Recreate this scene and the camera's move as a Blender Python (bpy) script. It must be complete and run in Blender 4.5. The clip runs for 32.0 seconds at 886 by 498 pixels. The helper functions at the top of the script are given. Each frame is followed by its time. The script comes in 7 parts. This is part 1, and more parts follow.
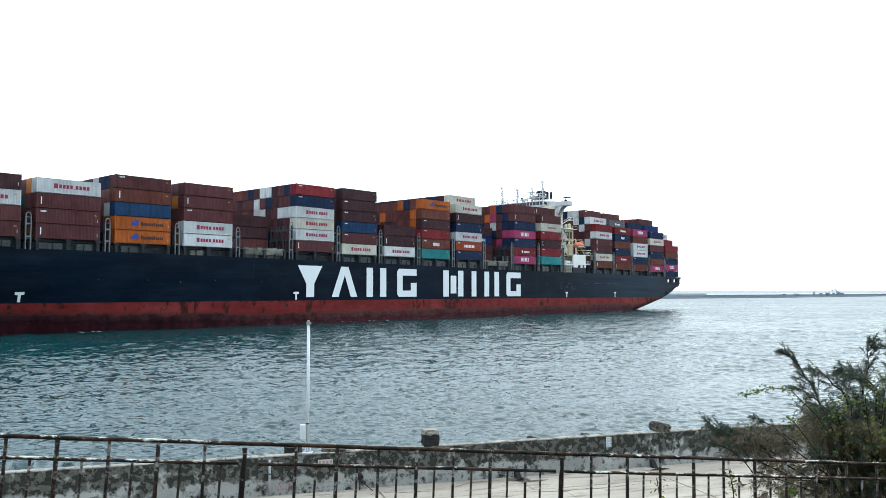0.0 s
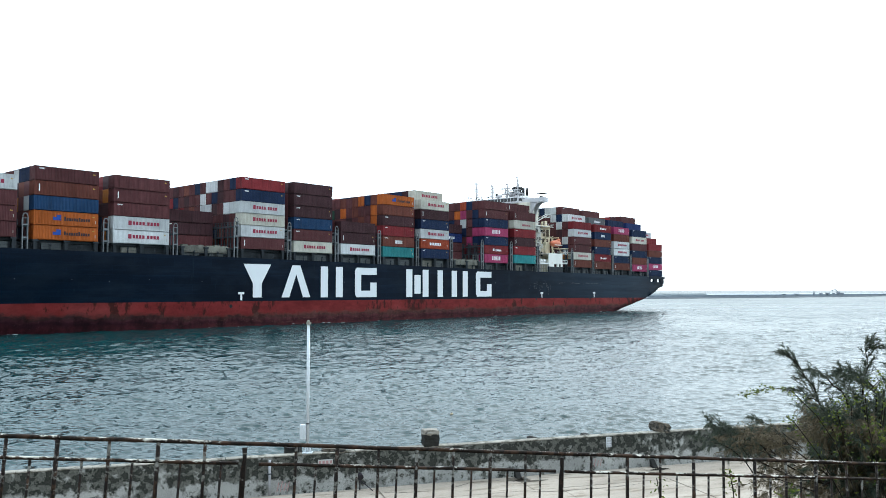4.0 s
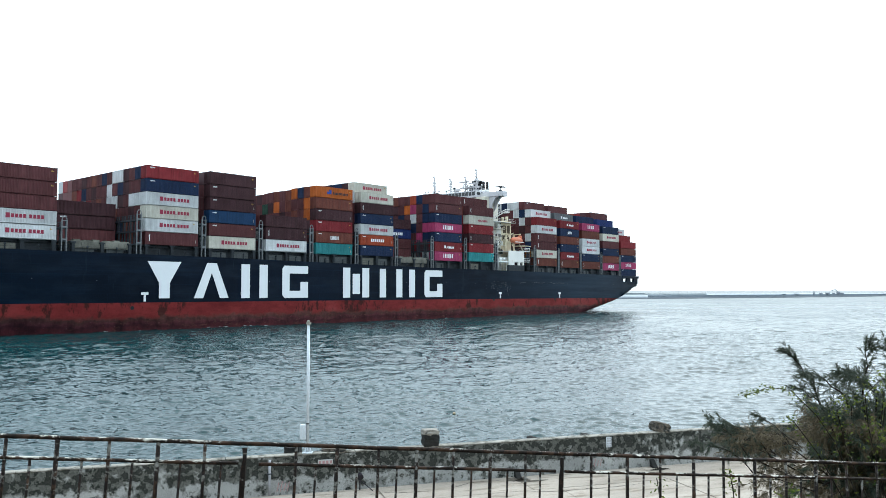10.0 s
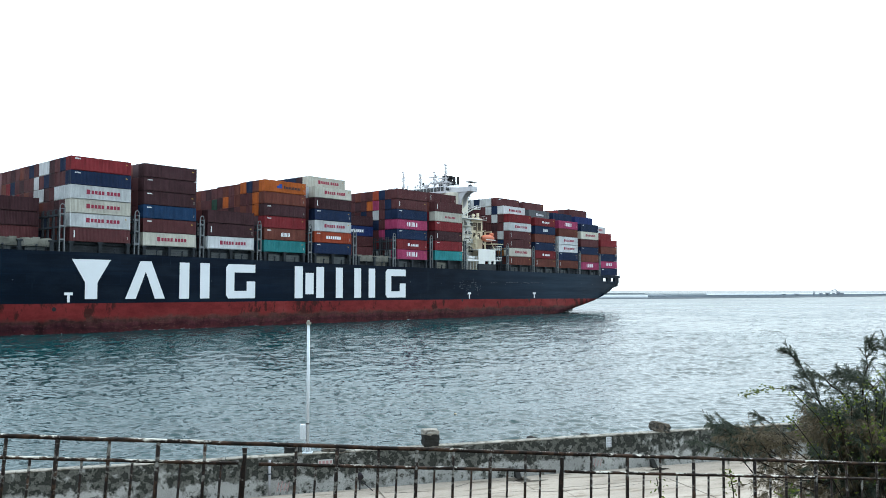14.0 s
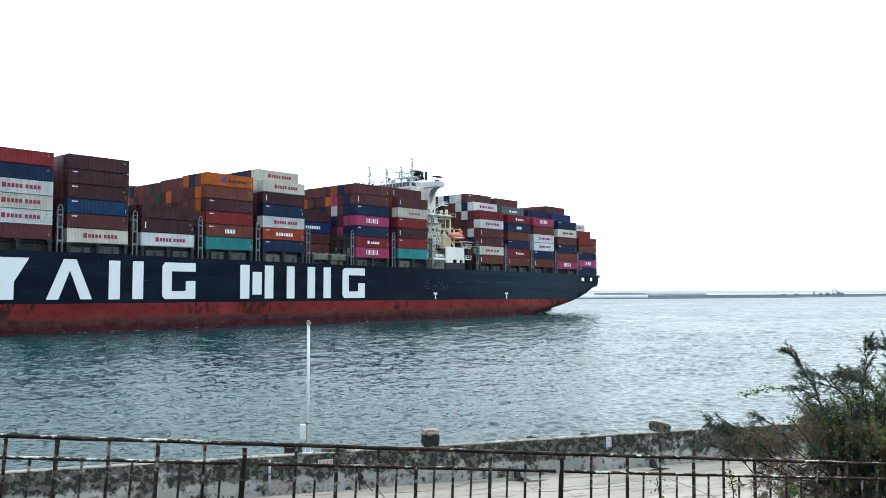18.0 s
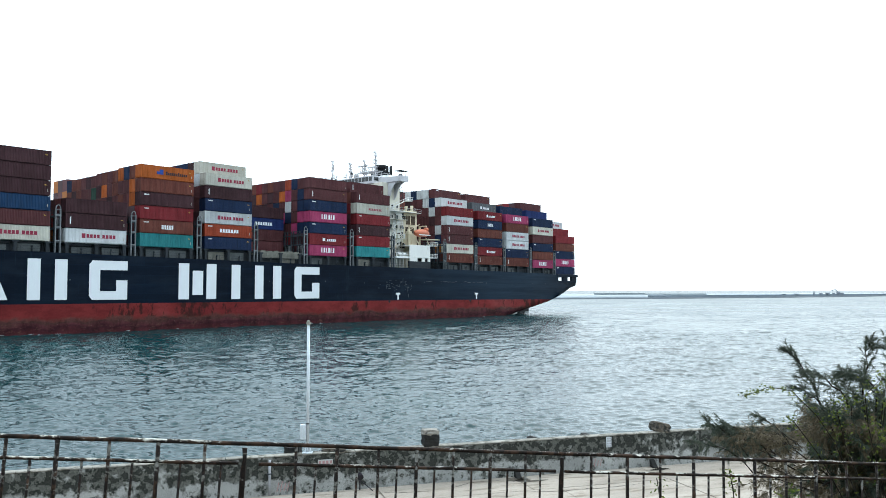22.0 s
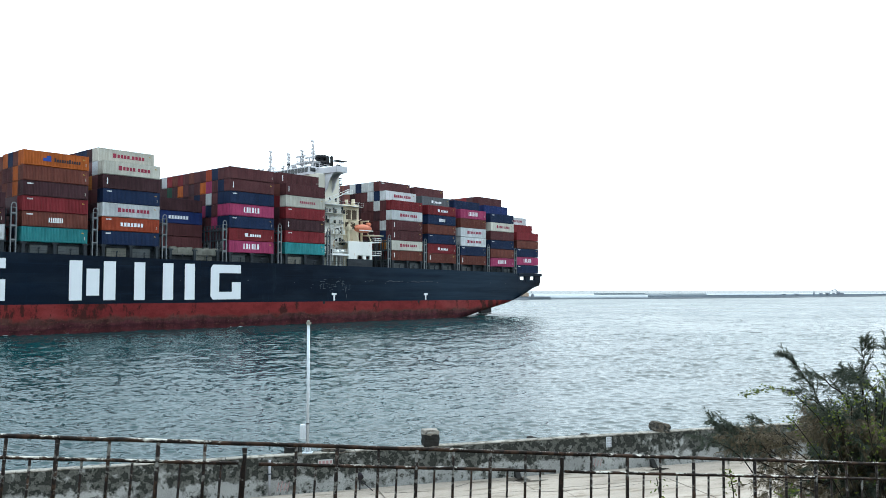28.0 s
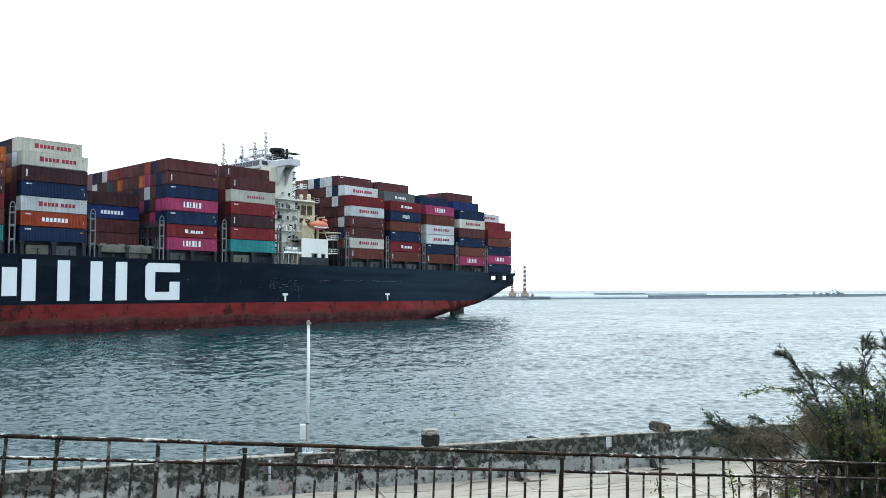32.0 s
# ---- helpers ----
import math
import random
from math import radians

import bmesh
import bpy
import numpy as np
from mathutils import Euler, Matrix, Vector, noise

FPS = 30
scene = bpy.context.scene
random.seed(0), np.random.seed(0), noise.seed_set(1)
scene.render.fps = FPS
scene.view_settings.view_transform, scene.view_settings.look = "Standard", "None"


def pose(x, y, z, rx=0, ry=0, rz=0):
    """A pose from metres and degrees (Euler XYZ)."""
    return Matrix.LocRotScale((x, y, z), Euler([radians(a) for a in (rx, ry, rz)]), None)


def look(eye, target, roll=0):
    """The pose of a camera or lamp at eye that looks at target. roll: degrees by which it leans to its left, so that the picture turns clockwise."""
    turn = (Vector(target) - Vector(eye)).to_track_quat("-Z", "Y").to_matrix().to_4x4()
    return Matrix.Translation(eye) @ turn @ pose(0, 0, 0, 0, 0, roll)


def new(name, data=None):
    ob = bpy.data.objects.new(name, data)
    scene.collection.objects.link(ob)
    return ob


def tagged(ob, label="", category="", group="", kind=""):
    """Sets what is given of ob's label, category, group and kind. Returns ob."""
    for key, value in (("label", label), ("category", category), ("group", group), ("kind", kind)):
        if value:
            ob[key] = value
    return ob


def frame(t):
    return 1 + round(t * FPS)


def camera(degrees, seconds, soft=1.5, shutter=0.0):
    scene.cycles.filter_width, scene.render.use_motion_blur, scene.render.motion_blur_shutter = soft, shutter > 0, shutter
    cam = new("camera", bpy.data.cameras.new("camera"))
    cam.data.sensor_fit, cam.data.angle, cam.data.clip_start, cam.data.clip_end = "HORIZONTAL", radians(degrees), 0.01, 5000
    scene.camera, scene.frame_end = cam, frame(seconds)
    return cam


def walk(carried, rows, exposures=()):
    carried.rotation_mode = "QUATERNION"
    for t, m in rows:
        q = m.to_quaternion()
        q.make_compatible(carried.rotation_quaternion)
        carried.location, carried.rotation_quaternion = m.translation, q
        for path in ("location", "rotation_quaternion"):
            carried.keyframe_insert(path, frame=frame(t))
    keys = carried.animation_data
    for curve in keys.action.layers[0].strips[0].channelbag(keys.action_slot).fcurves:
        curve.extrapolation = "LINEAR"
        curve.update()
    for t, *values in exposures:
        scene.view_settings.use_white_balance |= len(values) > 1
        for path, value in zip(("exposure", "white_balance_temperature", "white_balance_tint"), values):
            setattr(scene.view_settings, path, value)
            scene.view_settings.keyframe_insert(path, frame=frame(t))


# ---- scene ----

# ------------------------------------------------------------------ camera
EYE_Z = 8.36
cam = camera(58.236, 32.0, 0.7)
STILL = pose(0, 0, EYE_Z, 90 + 2.931, 0.039, 0)
walk(cam, [(0.0, STILL), (32.0, STILL)])

# ------------------------------------------------------------------ sky and light
world = bpy.data.worlds.new("overcast_sky")
scene.world = world
world.use_nodes = True
wn, wl = world.node_tree.nodes, world.node_tree.links
wn.clear()
w_out = wn.new("ShaderNodeOutputWorld")
w_sky = wn.new("ShaderNodeTexSky")
w_sky.sky_type = "NISHITA"
w_sky.sun_disc = False
w_sky.sun_elevation = radians(58)
w_sky.sun_rotation = radians(30)
w_sky.air_density, w_sky.dust_density = 1.0, 4.0
w_b1 = wn.new("ShaderNodeBackground")
w_b1.inputs["Strength"].default_value = 0.05
# an even bright cloud layer, a little brighter overhead than at the horizon
w_tc = wn.new("ShaderNodeTexCoord")
w_sep = wn.new("ShaderNodeSeparateXYZ")
wl.new(w_tc.outputs["Generated"], w_sep.inputs[0])
w_pow = wn.new("ShaderNodeMath")
w_pow.operation = "POWER"
w_pow.use_clamp = True
wl.new(w_sep.outputs["Z"], w_pow.inputs[0])
w_pow.inputs[1].default_value = 0.6
w_map = wn.new("ShaderNodeMath")
w_map.operation = "MULTIPLY_ADD"
wl.new(w_pow.outputs[0], w_map.inputs[0])
w_map.inputs[1].default_value, w_map.inputs[2].default_value = 0.88, 1.35
w_b2 = wn.new("ShaderNodeBackground")
w_tint = wn.new("ShaderNodeMix")
w_tint.data_type = "RGBA"
w_tint.inputs["A"].default_value, w_tint.inputs["B"].default_value = (0.85, 0.975, 1.06, 1), (0.75, 0.955, 1.09, 1)
wl.new(w_pow.outputs[0], w_tint.inputs["Factor"])
wl.new(w_tint.outputs["Result"], w_b2.inputs["Color"])
wl.new(w_map.outputs[0], w_b2.inputs["Strength"])
w_add = wn.new("ShaderNodeAddShader")
wl.new(w_sky.outputs[0], w_b1.inputs["Color"])
wl.new(w_b1.outputs[0], w_add.inputs[0])
wl.new(w_b2.outputs[0], w_add.inputs[1])
wl.new(w_add.outputs[0], w_out.inputs["Surface"])

sun_data = bpy.data.lights.new("sun", "SUN")
sun_data.energy, sun_data.angle, sun_data.color = 0.8, radians(80), (1.0, 0.965, 0.92)
sun = new("sun", sun_data)
sun.matrix_world = look((0, 0, 60), (-20, -34, 0))


# ------------------------------------------------------------------ materials
def mat_new(name):
    m = bpy.data.materials.new(name)
    m.use_nodes = True
    nt = m.node_tree
    b = nt.nodes["Principled BSDF"]
    b.inputs["Specular IOR Level"].default_value = 0.25
    return m, nt.nodes, nt.links, b


def noise_node(n, l, scale, detail=6, rough=0.6, coord="Object", stretch=None, shift=False):
    tc = n.new("ShaderNodeTexCoord")
    src = tc.outputs[coord]
    if shift:
        # every copy shows another piece of the pattern
        oi = n.new("ShaderNodeObjectInfo")
        mu = n.new("ShaderNodeMath")
        mu.operation = "MULTIPLY"
        mu.inputs[1].default_value = 173.0
        l.new(oi.outputs["Random"], mu.inputs[0])
        va = n.new("ShaderNodeVectorMath")
        l.new(src, va.inputs[0])
        l.new(mu.outputs[0], va.inputs[1])
        src = va.outputs[0]
    t = n.new("ShaderNodeTexNoise")
    t.inputs["Scale"].default_value = scale
    t.inputs["Detail"].default_value = detail
    t.inputs["Roughness"].default_value = rough
    if stretch:
        mp = n.new("ShaderNodeMapping")
        mp.inputs["Scale"].default_value = stretch
        l.new(src, mp.inputs["Vector"])
        l.new(mp.outputs[0], t.inputs["Vector"])
    else:
        l.new(src, t.inputs["Vector"])
    return t


def ramp(n, l, fac, stops):
    r = n.new("ShaderNodeValToRGB")
    el = r.color_ramp.elements
    while len(el) < len(stops):
        el.new(0.5)
    for e, (p, c) in zip(el, stops):
        e.position, e.color = p, (*c, 1) if len(c) == 3 else c
    l.new(fac, r.inputs["Fac"])
    return r


def mix(n, l, fac, a, b, mode="MIX"):
    x = n.new("ShaderNodeMix")
    x.data_type, x.blend_type = "RGBA", mode
    for sock, v in ((x.inputs[0], fac), (x.inputs[6], a), (x.inputs[7], b)):
        if isinstance(v, (int, float)):
            sock.default_value = v
        elif isinstance(v, tuple):
            sock.default_value = (*v, 1)
        else:
            l.new(v, sock)
    return x.outputs[2]


def bump(n, l, b, height, strength=0.3, dist=0.02):
    bp = n.new("ShaderNodeBump")
    bp.inputs["Strength"].default_value = strength
    bp.inputs["Distance"].default_value = dist
    l.new(height, bp.inputs["Height"])
    l.new(bp.outputs[0], b.inputs["Normal"])
    return bp


def worn(name, color, dark=0.6, scale=1.5, rough=0.6, metal=0.0, stain=None, stain_at=0.62, bump_s=0.15, vary=0.0, stretch=None, grain=0.28):
    """A painted or mineral surface: large blotches, fine grain, stains with edges of their own."""
    m, n, l, b = mat_new(name)
    big = noise_node(n, l, scale * 0.35, 4, 0.6, stretch=stretch)
    fine = noise_node(n, l, scale * 9, 8, 0.7)
    lo = tuple(c * dark for c in color)
    c = ramp(n, l, big.outputs["Fac"], [(0.3, lo), (0.65, color)]).outputs[0]
    g = ramp(n, l, fine.outputs["Fac"], [(0.25, (1 - grain,) * 3), (0.75, (1 + 0.45 * grain,) * 3)]).outputs[0]
    c = mix(n, l, 1.0, c, g, "MULTIPLY")
    if stain:
        st = noise_node(n, l, scale * 1.3, 9, 0.72, stretch=stretch)
        k = ramp(n, l, st.outputs["Fac"], [(stain_at, (0, 0, 0)), (stain_at + 0.08, (1, 1, 1))]).outputs[0]
        c = mix(n, l, k, c, stain)
    if vary:
        oi = n.new("ShaderNodeObjectInfo")
        v = ramp(n, l, oi.outputs["Random"], [(0.0, (1 - vary,) * 3), (1.0, (1 + vary,) * 3)]).outputs[0]
        c = mix(n, l, 1.0, c, v, "MULTIPLY")
    l.new(c, b.inputs["Base Color"])
    b.inputs["Roughness"].default_value = rough
    b.inputs["Metallic"].default_value = metal
    b.inputs["Specular IOR Level"].default_value = 0.5 if rough < 0.5 else 0.18
    if bump_s:
        bump(n, l, b, fine.outputs["Fac"], bump_s, 0.01)
    return m


def container_paint(name, color, dirt=1.0):
    """Sun-worn paint: fading, run-down dirt, rust scabs, each container unlike the next."""
    m, n, l, b = mat_new(name)
    b.inputs["Specular IOR Level"].default_value = 0.12
    big = noise_node(n, l, 0.28, 4, 0.6, shift=True)
    run = noise_node(n, l, 1.6, 7, 0.65, stretch=(1.6, 1.6, 0.12), shift=True)
    fine = noise_node(n, l, 9, 8, 0.7, shift=True)
    scab = noise_node(n, l, 1.9, 9, 0.75, shift=True)
    c = ramp(n, l, big.outputs["Fac"], [(0.3, tuple(0.78 * x for x in color)), (0.7, tuple(min(1, 1.1 * x + 0.006) for x in color))]).outputs[0]
    c = mix(n, l, 1.0, c, ramp(n, l, run.outputs["Fac"], [(0.34, (1 - 0.34 * dirt, 1 - 0.35 * dirt, 1 - 0.36 * dirt)), (0.55, (1.0, 1.0, 1.0)), (0.75, (1.1, 1.1, 1.1))]).outputs[0], "MULTIPLY")
    c = mix(n, l, 1.0, c, ramp(n, l, fine.outputs["Fac"], [(0.25, (0.78,) * 3), (0.75, (1.1,) * 3)]).outputs[0], "MULTIPLY")
    k = ramp(n, l, scab.outputs["Fac"], [(0.70, (0, 0, 0)), (0.75, (1, 1, 1))]).outputs[0]
    c = mix(n, l, k, c, (0.07, 0.03, 0.018))
    oi = n.new("ShaderNodeObjectInfo")
    c = mix(n, l, 1.0, c, ramp(n, l, oi.outputs["Random"], [(0.0, (0.84,) * 3), (1.0, (1.14,) * 3)]).outputs[0], "MULTIPLY")
    l.new(c, b.inputs["Base Color"])
    b.inputs["Roughness"].default_value = 0.6
    bump(n, l, b, fine.outputs["Fac"], 0.1, 0.01)
    return m


RUST = (0.10, 0.035, 0.015)
PAINT = {}
for key, col in dict(
        maroon=(0.165, 0.052, 0.056), darkmaroon=(0.092, 0.036, 0.043), rust=(0.24, 0.070, 0.050), red=(0.34, 0.036, 0.045),
        navy=(0.013, 0.036, 0.105), blue=(0.018, 0.075, 0.19), royal=(0.020, 0.048, 0.20), orange=(0.74, 0.175, 0.032),
        vermilion=(0.52, 0.085, 0.035), teal=(0.05, 0.40, 0.42), white=(0.96, 0.985, 1.0), cream=(0.94, 0.90, 0.78),
        grey=(0.20, 0.22, 0.24), pink=(0.62, 0.08, 0.21), green=(0.025, 0.09, 0.06)).items():
    PAINT[key] = container_paint("container_paint_" + key, tuple(0.55 * c for c in col), 0.55 if key in ("white", "cream") else 1.0)

M_MARK_RED = worn("marking_red", (0.28, 0.03, 0.06), 0.85, 3, 0.6, bump_s=0)
M_MARK_WHITE = worn("marking_white", (0.70, 0.72, 0.74), 0.95, 1.0, 0.6, bump_s=0, grain=0.08, stain=(0.45, 0.40, 0.34), stain_at=0.70)
M_MARK_BLUE = worn("marking_blue", (0.02, 0.06, 0.28), 0.85, 3, 0.6, bump_s=0)
M_MARK_YELLOW = worn("marking_yellow", (0.42, 0.26, 0.06), 0.8, 3, 0.6, bump_s=0)
M_MARK_PALE = worn("marking_pale_worn", (0.40, 0.38, 0.34), 0.7, 3, 0.7, bump_s=0)
M_MARK_DARK = worn("marking_black", (0.03, 0.025, 0.03), 0.85, 3, 0.6, bump_s=0)


def hull_paint(name, color, streak, streak_at, foul=None):
    m, n, l, b = mat_new(name)
    big = noise_node(n, l, 0.05, 5, 0.6)
    mid = noise_node(n, l, 0.5, 8, 0.7, stretch=(1, 1, 0.16))
    fine = noise_node(n, l, 3.0, 6, 0.7)
    c = ramp(n, l, big.outputs["Fac"], [(0.3, tuple(x * 0.75 for x in color)), (0.7, tuple(x * 1.2 for x in color))]).outputs[0]
    g = ramp(n, l, fine.outputs["Fac"], [(0.3, (0.8,) * 3), (0.7, (1.15,) * 3)]).outputs[0]
    c = mix(n, l, 1.0, c, g, "MULTIPLY")
    k = ramp(n, l, mid.outputs["Fac"], [(streak_at, (0, 0, 0)), (streak_at + 0.1, (1, 1, 1))]).outputs[0]
    c = mix(n, l, k, c, streak)
    # long scuffs left by fenders and quays
    sc = noise_node(n, l, 0.8, 8, 0.7, stretch=(0.05, 1, 1.1))
    ks = ramp(n, l, sc.outputs["Fac"], [(0.52, (1, 1, 1)), (0.70, (1.8, 1.75, 1.65))]).outputs[0]
    c = mix(n, l, 1.0, c, ks, "MULTIPLY")
    if foul:
        f2 = noise_node(n, l, 0.9, 9, 0.75, stretch=(0.6, 1, 1))
        k2 = ramp(n, l, f2.outputs["Fac"], [(0.45, (0, 0, 0)), (0.62, (1, 1, 1))]).outputs[0]
        c = mix(n, l, k2, c, foul)
    # plating: strakes and butts show as fine lines, each plate a little unlike the next
    tc = n.new("ShaderNodeTexCoord")
    mp = n.new("ShaderNodeMapping")
    mp.inputs["Rotation"].default_value = (radians(90), 0, 0)
    l.new(tc.outputs["Object"], mp.inputs["Vector"])
    br = n.new("ShaderNodeTexBrick")
    br.inputs["Scale"].default_value = 1.0
    br.inputs["Brick Width"].default_value, br.inputs["Row Height"].default_value = 9.0, 1.9
    br.inputs["Mortar Size"].default_value, br.inputs["Mortar Smooth"].default_value = 0.05, 0.8
    br.inputs["Color1"].default_value, br.inputs["Color2"].default_value, br.inputs["Mortar"].default_value = (0.86, 0.86, 0.86, 1), (1.12, 1.12, 1.12, 1), (1.5, 1.5, 1.45, 1)
    l.new(mp.outputs[0], br.inputs["Vector"])
    c = mix(n, l, 1.0, c, br.outputs["Color"], "MULTIPLY")
    # salt and chalking in washed-down veils
    veil = noise_node(n, l, 0.16, 7, 0.65, stretch=(0.5, 1, 1.6))
    kv = ramp(n, l, veil.outputs["Fac"], [(0.46, (0, 0, 0)), (0.72, (0.5, 0.5, 0.5))]).outputs[0]
    c = mix(n, l, kv, c, (0.013, 0.021, 0.032))
    # the after end is lighter and bluer than the rest, in level bands
    sp = n.new("ShaderNodeSeparateXYZ")
    l.new(tc.outputs["Object"], sp.inputs[0])
    aft = n.new("ShaderNodeMapRange")
    aft.inputs["From Min"].default_value, aft.inputs["From Max"].default_value = 100.0, 45.0
    l.new(sp.outputs["X"], aft.inputs["Value"])
    band = noise_node(n, l, 0.45, 7, 0.7, stretch=(0.06, 1, 1.3))
    kb = ramp(n, l, band.outputs["Fac"], [(0.36, (0.25,) * 3), (0.62, (1, 1, 1))]).outputs[0]
    tail = n.new("ShaderNodeMapRange")
    tail.inputs["From Min"].default_value, tail.inputs["From Max"].default_value = 3.0, 22.0
    l.new(sp.outputs["X"], tail.inputs["Value"])
    kb = mix(n, l, 1.0, kb, tail.outputs[0], "MULTIPLY")
    c = mix(n, l, mix(n, l, 1.0, aft.outputs[0], kb, "MULTIPLY"), c, (0.014, 0.029, 0.047))
    l.new(c, b.inputs["Base Color"])
    b.inputs["Roughness"].default_value = 0.40
    b.inputs["Specular IOR Level"].default_value = 0.055
    bump(n, l, b, mid.outputs["Fac"], 0.12, 0.05)
    return m


M_HULL = hull_paint("hull_navy_paint", (0.0018, 0.0062, 0.0140), (0.007, 0.014, 0.022), 0.61)


def boot_paint():
    """Red bottom paint: faded areas, dark scabs with runs, a brown and purple growth up to an uneven line, pale barnacle flecks."""
    m, n, l, b = mat_new("hull_red_paint")
    tc = n.new("ShaderNodeTexCoord")
    sep = n.new("ShaderNodeSeparateXYZ")
    l.new(tc.outputs["Object"], sep.inputs[0])
    big = noise_node(n, l, 0.035, 4, 0.6)
    mid = noise_node(n, l, 0.5, 7, 0.65, stretch=(0.5, 1, 1))
    scab = noise_node(n, l, 0.42, 9, 0.72, stretch=(1, 1, 0.45))
    area = noise_node(n, l, 0.055, 3, 0.6)
    fine = noise_node(n, l, 2.4, 7, 0.75)
    red = ramp(n, l, big.outputs["Fac"], [(0.32, (0.125, 0.016, 0.017)), (0.55, (0.175, 0.024, 0.023)), (0.72, (0.215, 0.045, 0.042))]).outputs[0]
    red = mix(n, l, 1.0, red, ramp(n, l, mid.outputs["Fac"], [(0.34, (0.70, 0.68, 0.68)), (0.6, (1.08,) * 3)]).outputs[0], "MULTIPLY")
    # scabs gather in some areas and leave others clean
    ad = n.new("ShaderNodeMath")
    ad.operation = "MULTIPLY_ADD"
    l.new(area.outputs["Fac"], ad.inputs[0])
    ad.inputs[1].default_value = 0.55
    l.new(scab.outputs["Fac"], ad.inputs[2])
    k = ramp(n, l, ad.outputs[0], [(0.84, (0, 0, 0)), (0.895, (0.9, 0.9, 0.9))]).outputs[0]
    red = mix(n, l, k, red, (0.030, 0.011, 0.009))
    # growth below an uneven line
    up = n.new("ShaderNodeMath")
    up.operation = "MULTIPLY_ADD"
    l.new(mid.outputs["Fac"], up.inputs[0])
    up.inputs[1].default_value = -3.6
    # the dark lower zone climbs higher towards the bow
    rise = n.new("ShaderNodeMapRange")
    rise.inputs["From Min"].default_value, rise.inputs["From Max"].default_value = 225.0, 305.0
    rise.inputs["To Min"].default_value, rise.inputs["To Max"].default_value = 0.0, -1.9
    l.new(sep.outputs["X"], rise.inputs["Value"])
    zr = n.new("ShaderNodeMath")
    zr.operation = "ADD"
    l.new(sep.outputs["Z"], zr.inputs[0])
    l.new(rise.outputs[0], zr.inputs[1])
    l.new(zr.outputs[0], up.inputs[2])
    mr = n.new("ShaderNodeMapRange")
    mr.interpolation_type = "SMOOTHSTEP"
    mr.inputs["From Min"].default_value, mr.inputs["From Max"].default_value = 0.40, 1.55
    l.new(up.outputs[0], mr.inputs["Value"])
    low = n.new("ShaderNodeMapRange")
    low.inputs["From Min"].default_value, low.inputs["From Max"].default_value = -1.6, 1.0
    l.new(up.outputs[0], low.inputs["Value"])
    growth = ramp(n, l, low.outputs[0], [(0.0, (0.044, 0.011, 0.014)), (0.35, (0.026, 0.008, 0.012)), (0.55, (0.048, 0.015, 0.019)), (0.8, (0.040, 0.019, 0.018)), (1.0, (0.056, 0.028, 0.024))]).outputs[0]
    growth = mix(n, l, 1.0, growth, ramp(n, l, scab.outputs["Fac"], [(0.36, (0.36,) * 3), (0.62, (1.15, 1.12, 1.15))]).outputs[0], "MULTIPLY")
    fleck = ramp(n, l, fine.outputs["Fac"], [(0.63, (0, 0, 0)), (0.70, (0.8, 0.8, 0.8))]).outputs[0]
    growth = mix(n, l, fleck, growth, (0.13, 0.090, 0.085))
    # browner and lighter amidships, darker towards the bow
    midships = n.new("ShaderNodeMapRange")
    midships.inputs["From Min"].default_value, midships.inputs["From Max"].default_value = 245.0, 195.0
    l.new(sep.outputs["X"], midships.inputs["Value"])
    growth = mix(n, l, 1.0, growth, mix(n, l, midships.outputs[0], (0.85, 0.85, 0.9), (1.6, 1.5, 1.35)), "MULTIPLY")
    blister = noise_node(n, l, 1.3, 8, 0.75, stretch=(0.55, 1, 1.2))
    kb = ramp(n, l, blister.outputs["Fac"], [(0.56, (0, 0, 0)), (0.64, (0.6, 0.6, 0.6))]).outputs[0]
    growth = mix(n, l, mix(n, l, 1.0, kb, midships.outputs[0], "MULTIPLY"), growth, (0.105, 0.050, 0.035))
    c = mix(n, l, mr.outputs[0], growth, red)
    c = mix(n, l, 1.0, c, ramp(n, l, fine.outputs["Fac"], [(0.3, (0.85,) * 3), (0.7, (1.1,) * 3)]).outputs[0], "MULTIPLY")
    l.new(c, b.inputs["Base Color"])
    b.inputs["Roughness"].default_value = 0.55
    b.inputs["Specular IOR Level"].default_value = 0.06
    bump(n, l, b, scab.outputs["Fac"], 0.15, 0.05)
    return m


M_BOOT = boot_paint()
M_BAR_FAINT = worn("faded_hull_mark", (0.075, 0.09, 0.105), 0.7, 2, 0.7, bump_s=0)
M_DECK = worn("deck_green_grey", (0.10, 0.11, 0.11), 0.7, 0.5, 0.8)
M_STEEL = worn("ship_grey_steel", (0.030, 0.036, 0.042), 0.55, 0.8, 0.6, stain=RUST, stain_at=0.66)
M_LASH = worn("lashing_bridge_grey", (0.20, 0.215, 0.225), 0.7, 0.8, 0.6, stain=(0.16, 0.12, 0.10), stain_at=0.66)
M_LATTICE = worn("lashing_lattice_dark_grey", (0.060, 0.068, 0.078), 0.6, 0.8, 0.65, stain=(0.05, 0.035, 0.03), stain_at=0.62)
M_LOCKER = worn("deck_locker_grey", (0.10, 0.11, 0.112), 0.6, 0.9, 0.7, stain=(0.10, 0.085, 0.07), stain_at=0.62)
M_HATCH = worn("hatch_cover_light_grey", (0.20, 0.195, 0.165), 0.4, 0.9, 0.7, stain=(0.08, 0.06, 0.05), stain_at=0.64)
M_WHITE = worn("superstructure_white", (0.74, 0.75, 0.73), 0.9, 0.4, 0.5, stain=(0.50, 0.36, 0.22), stain_at=0.66, grain=0.08, stretch=(1, 1, 0.3))
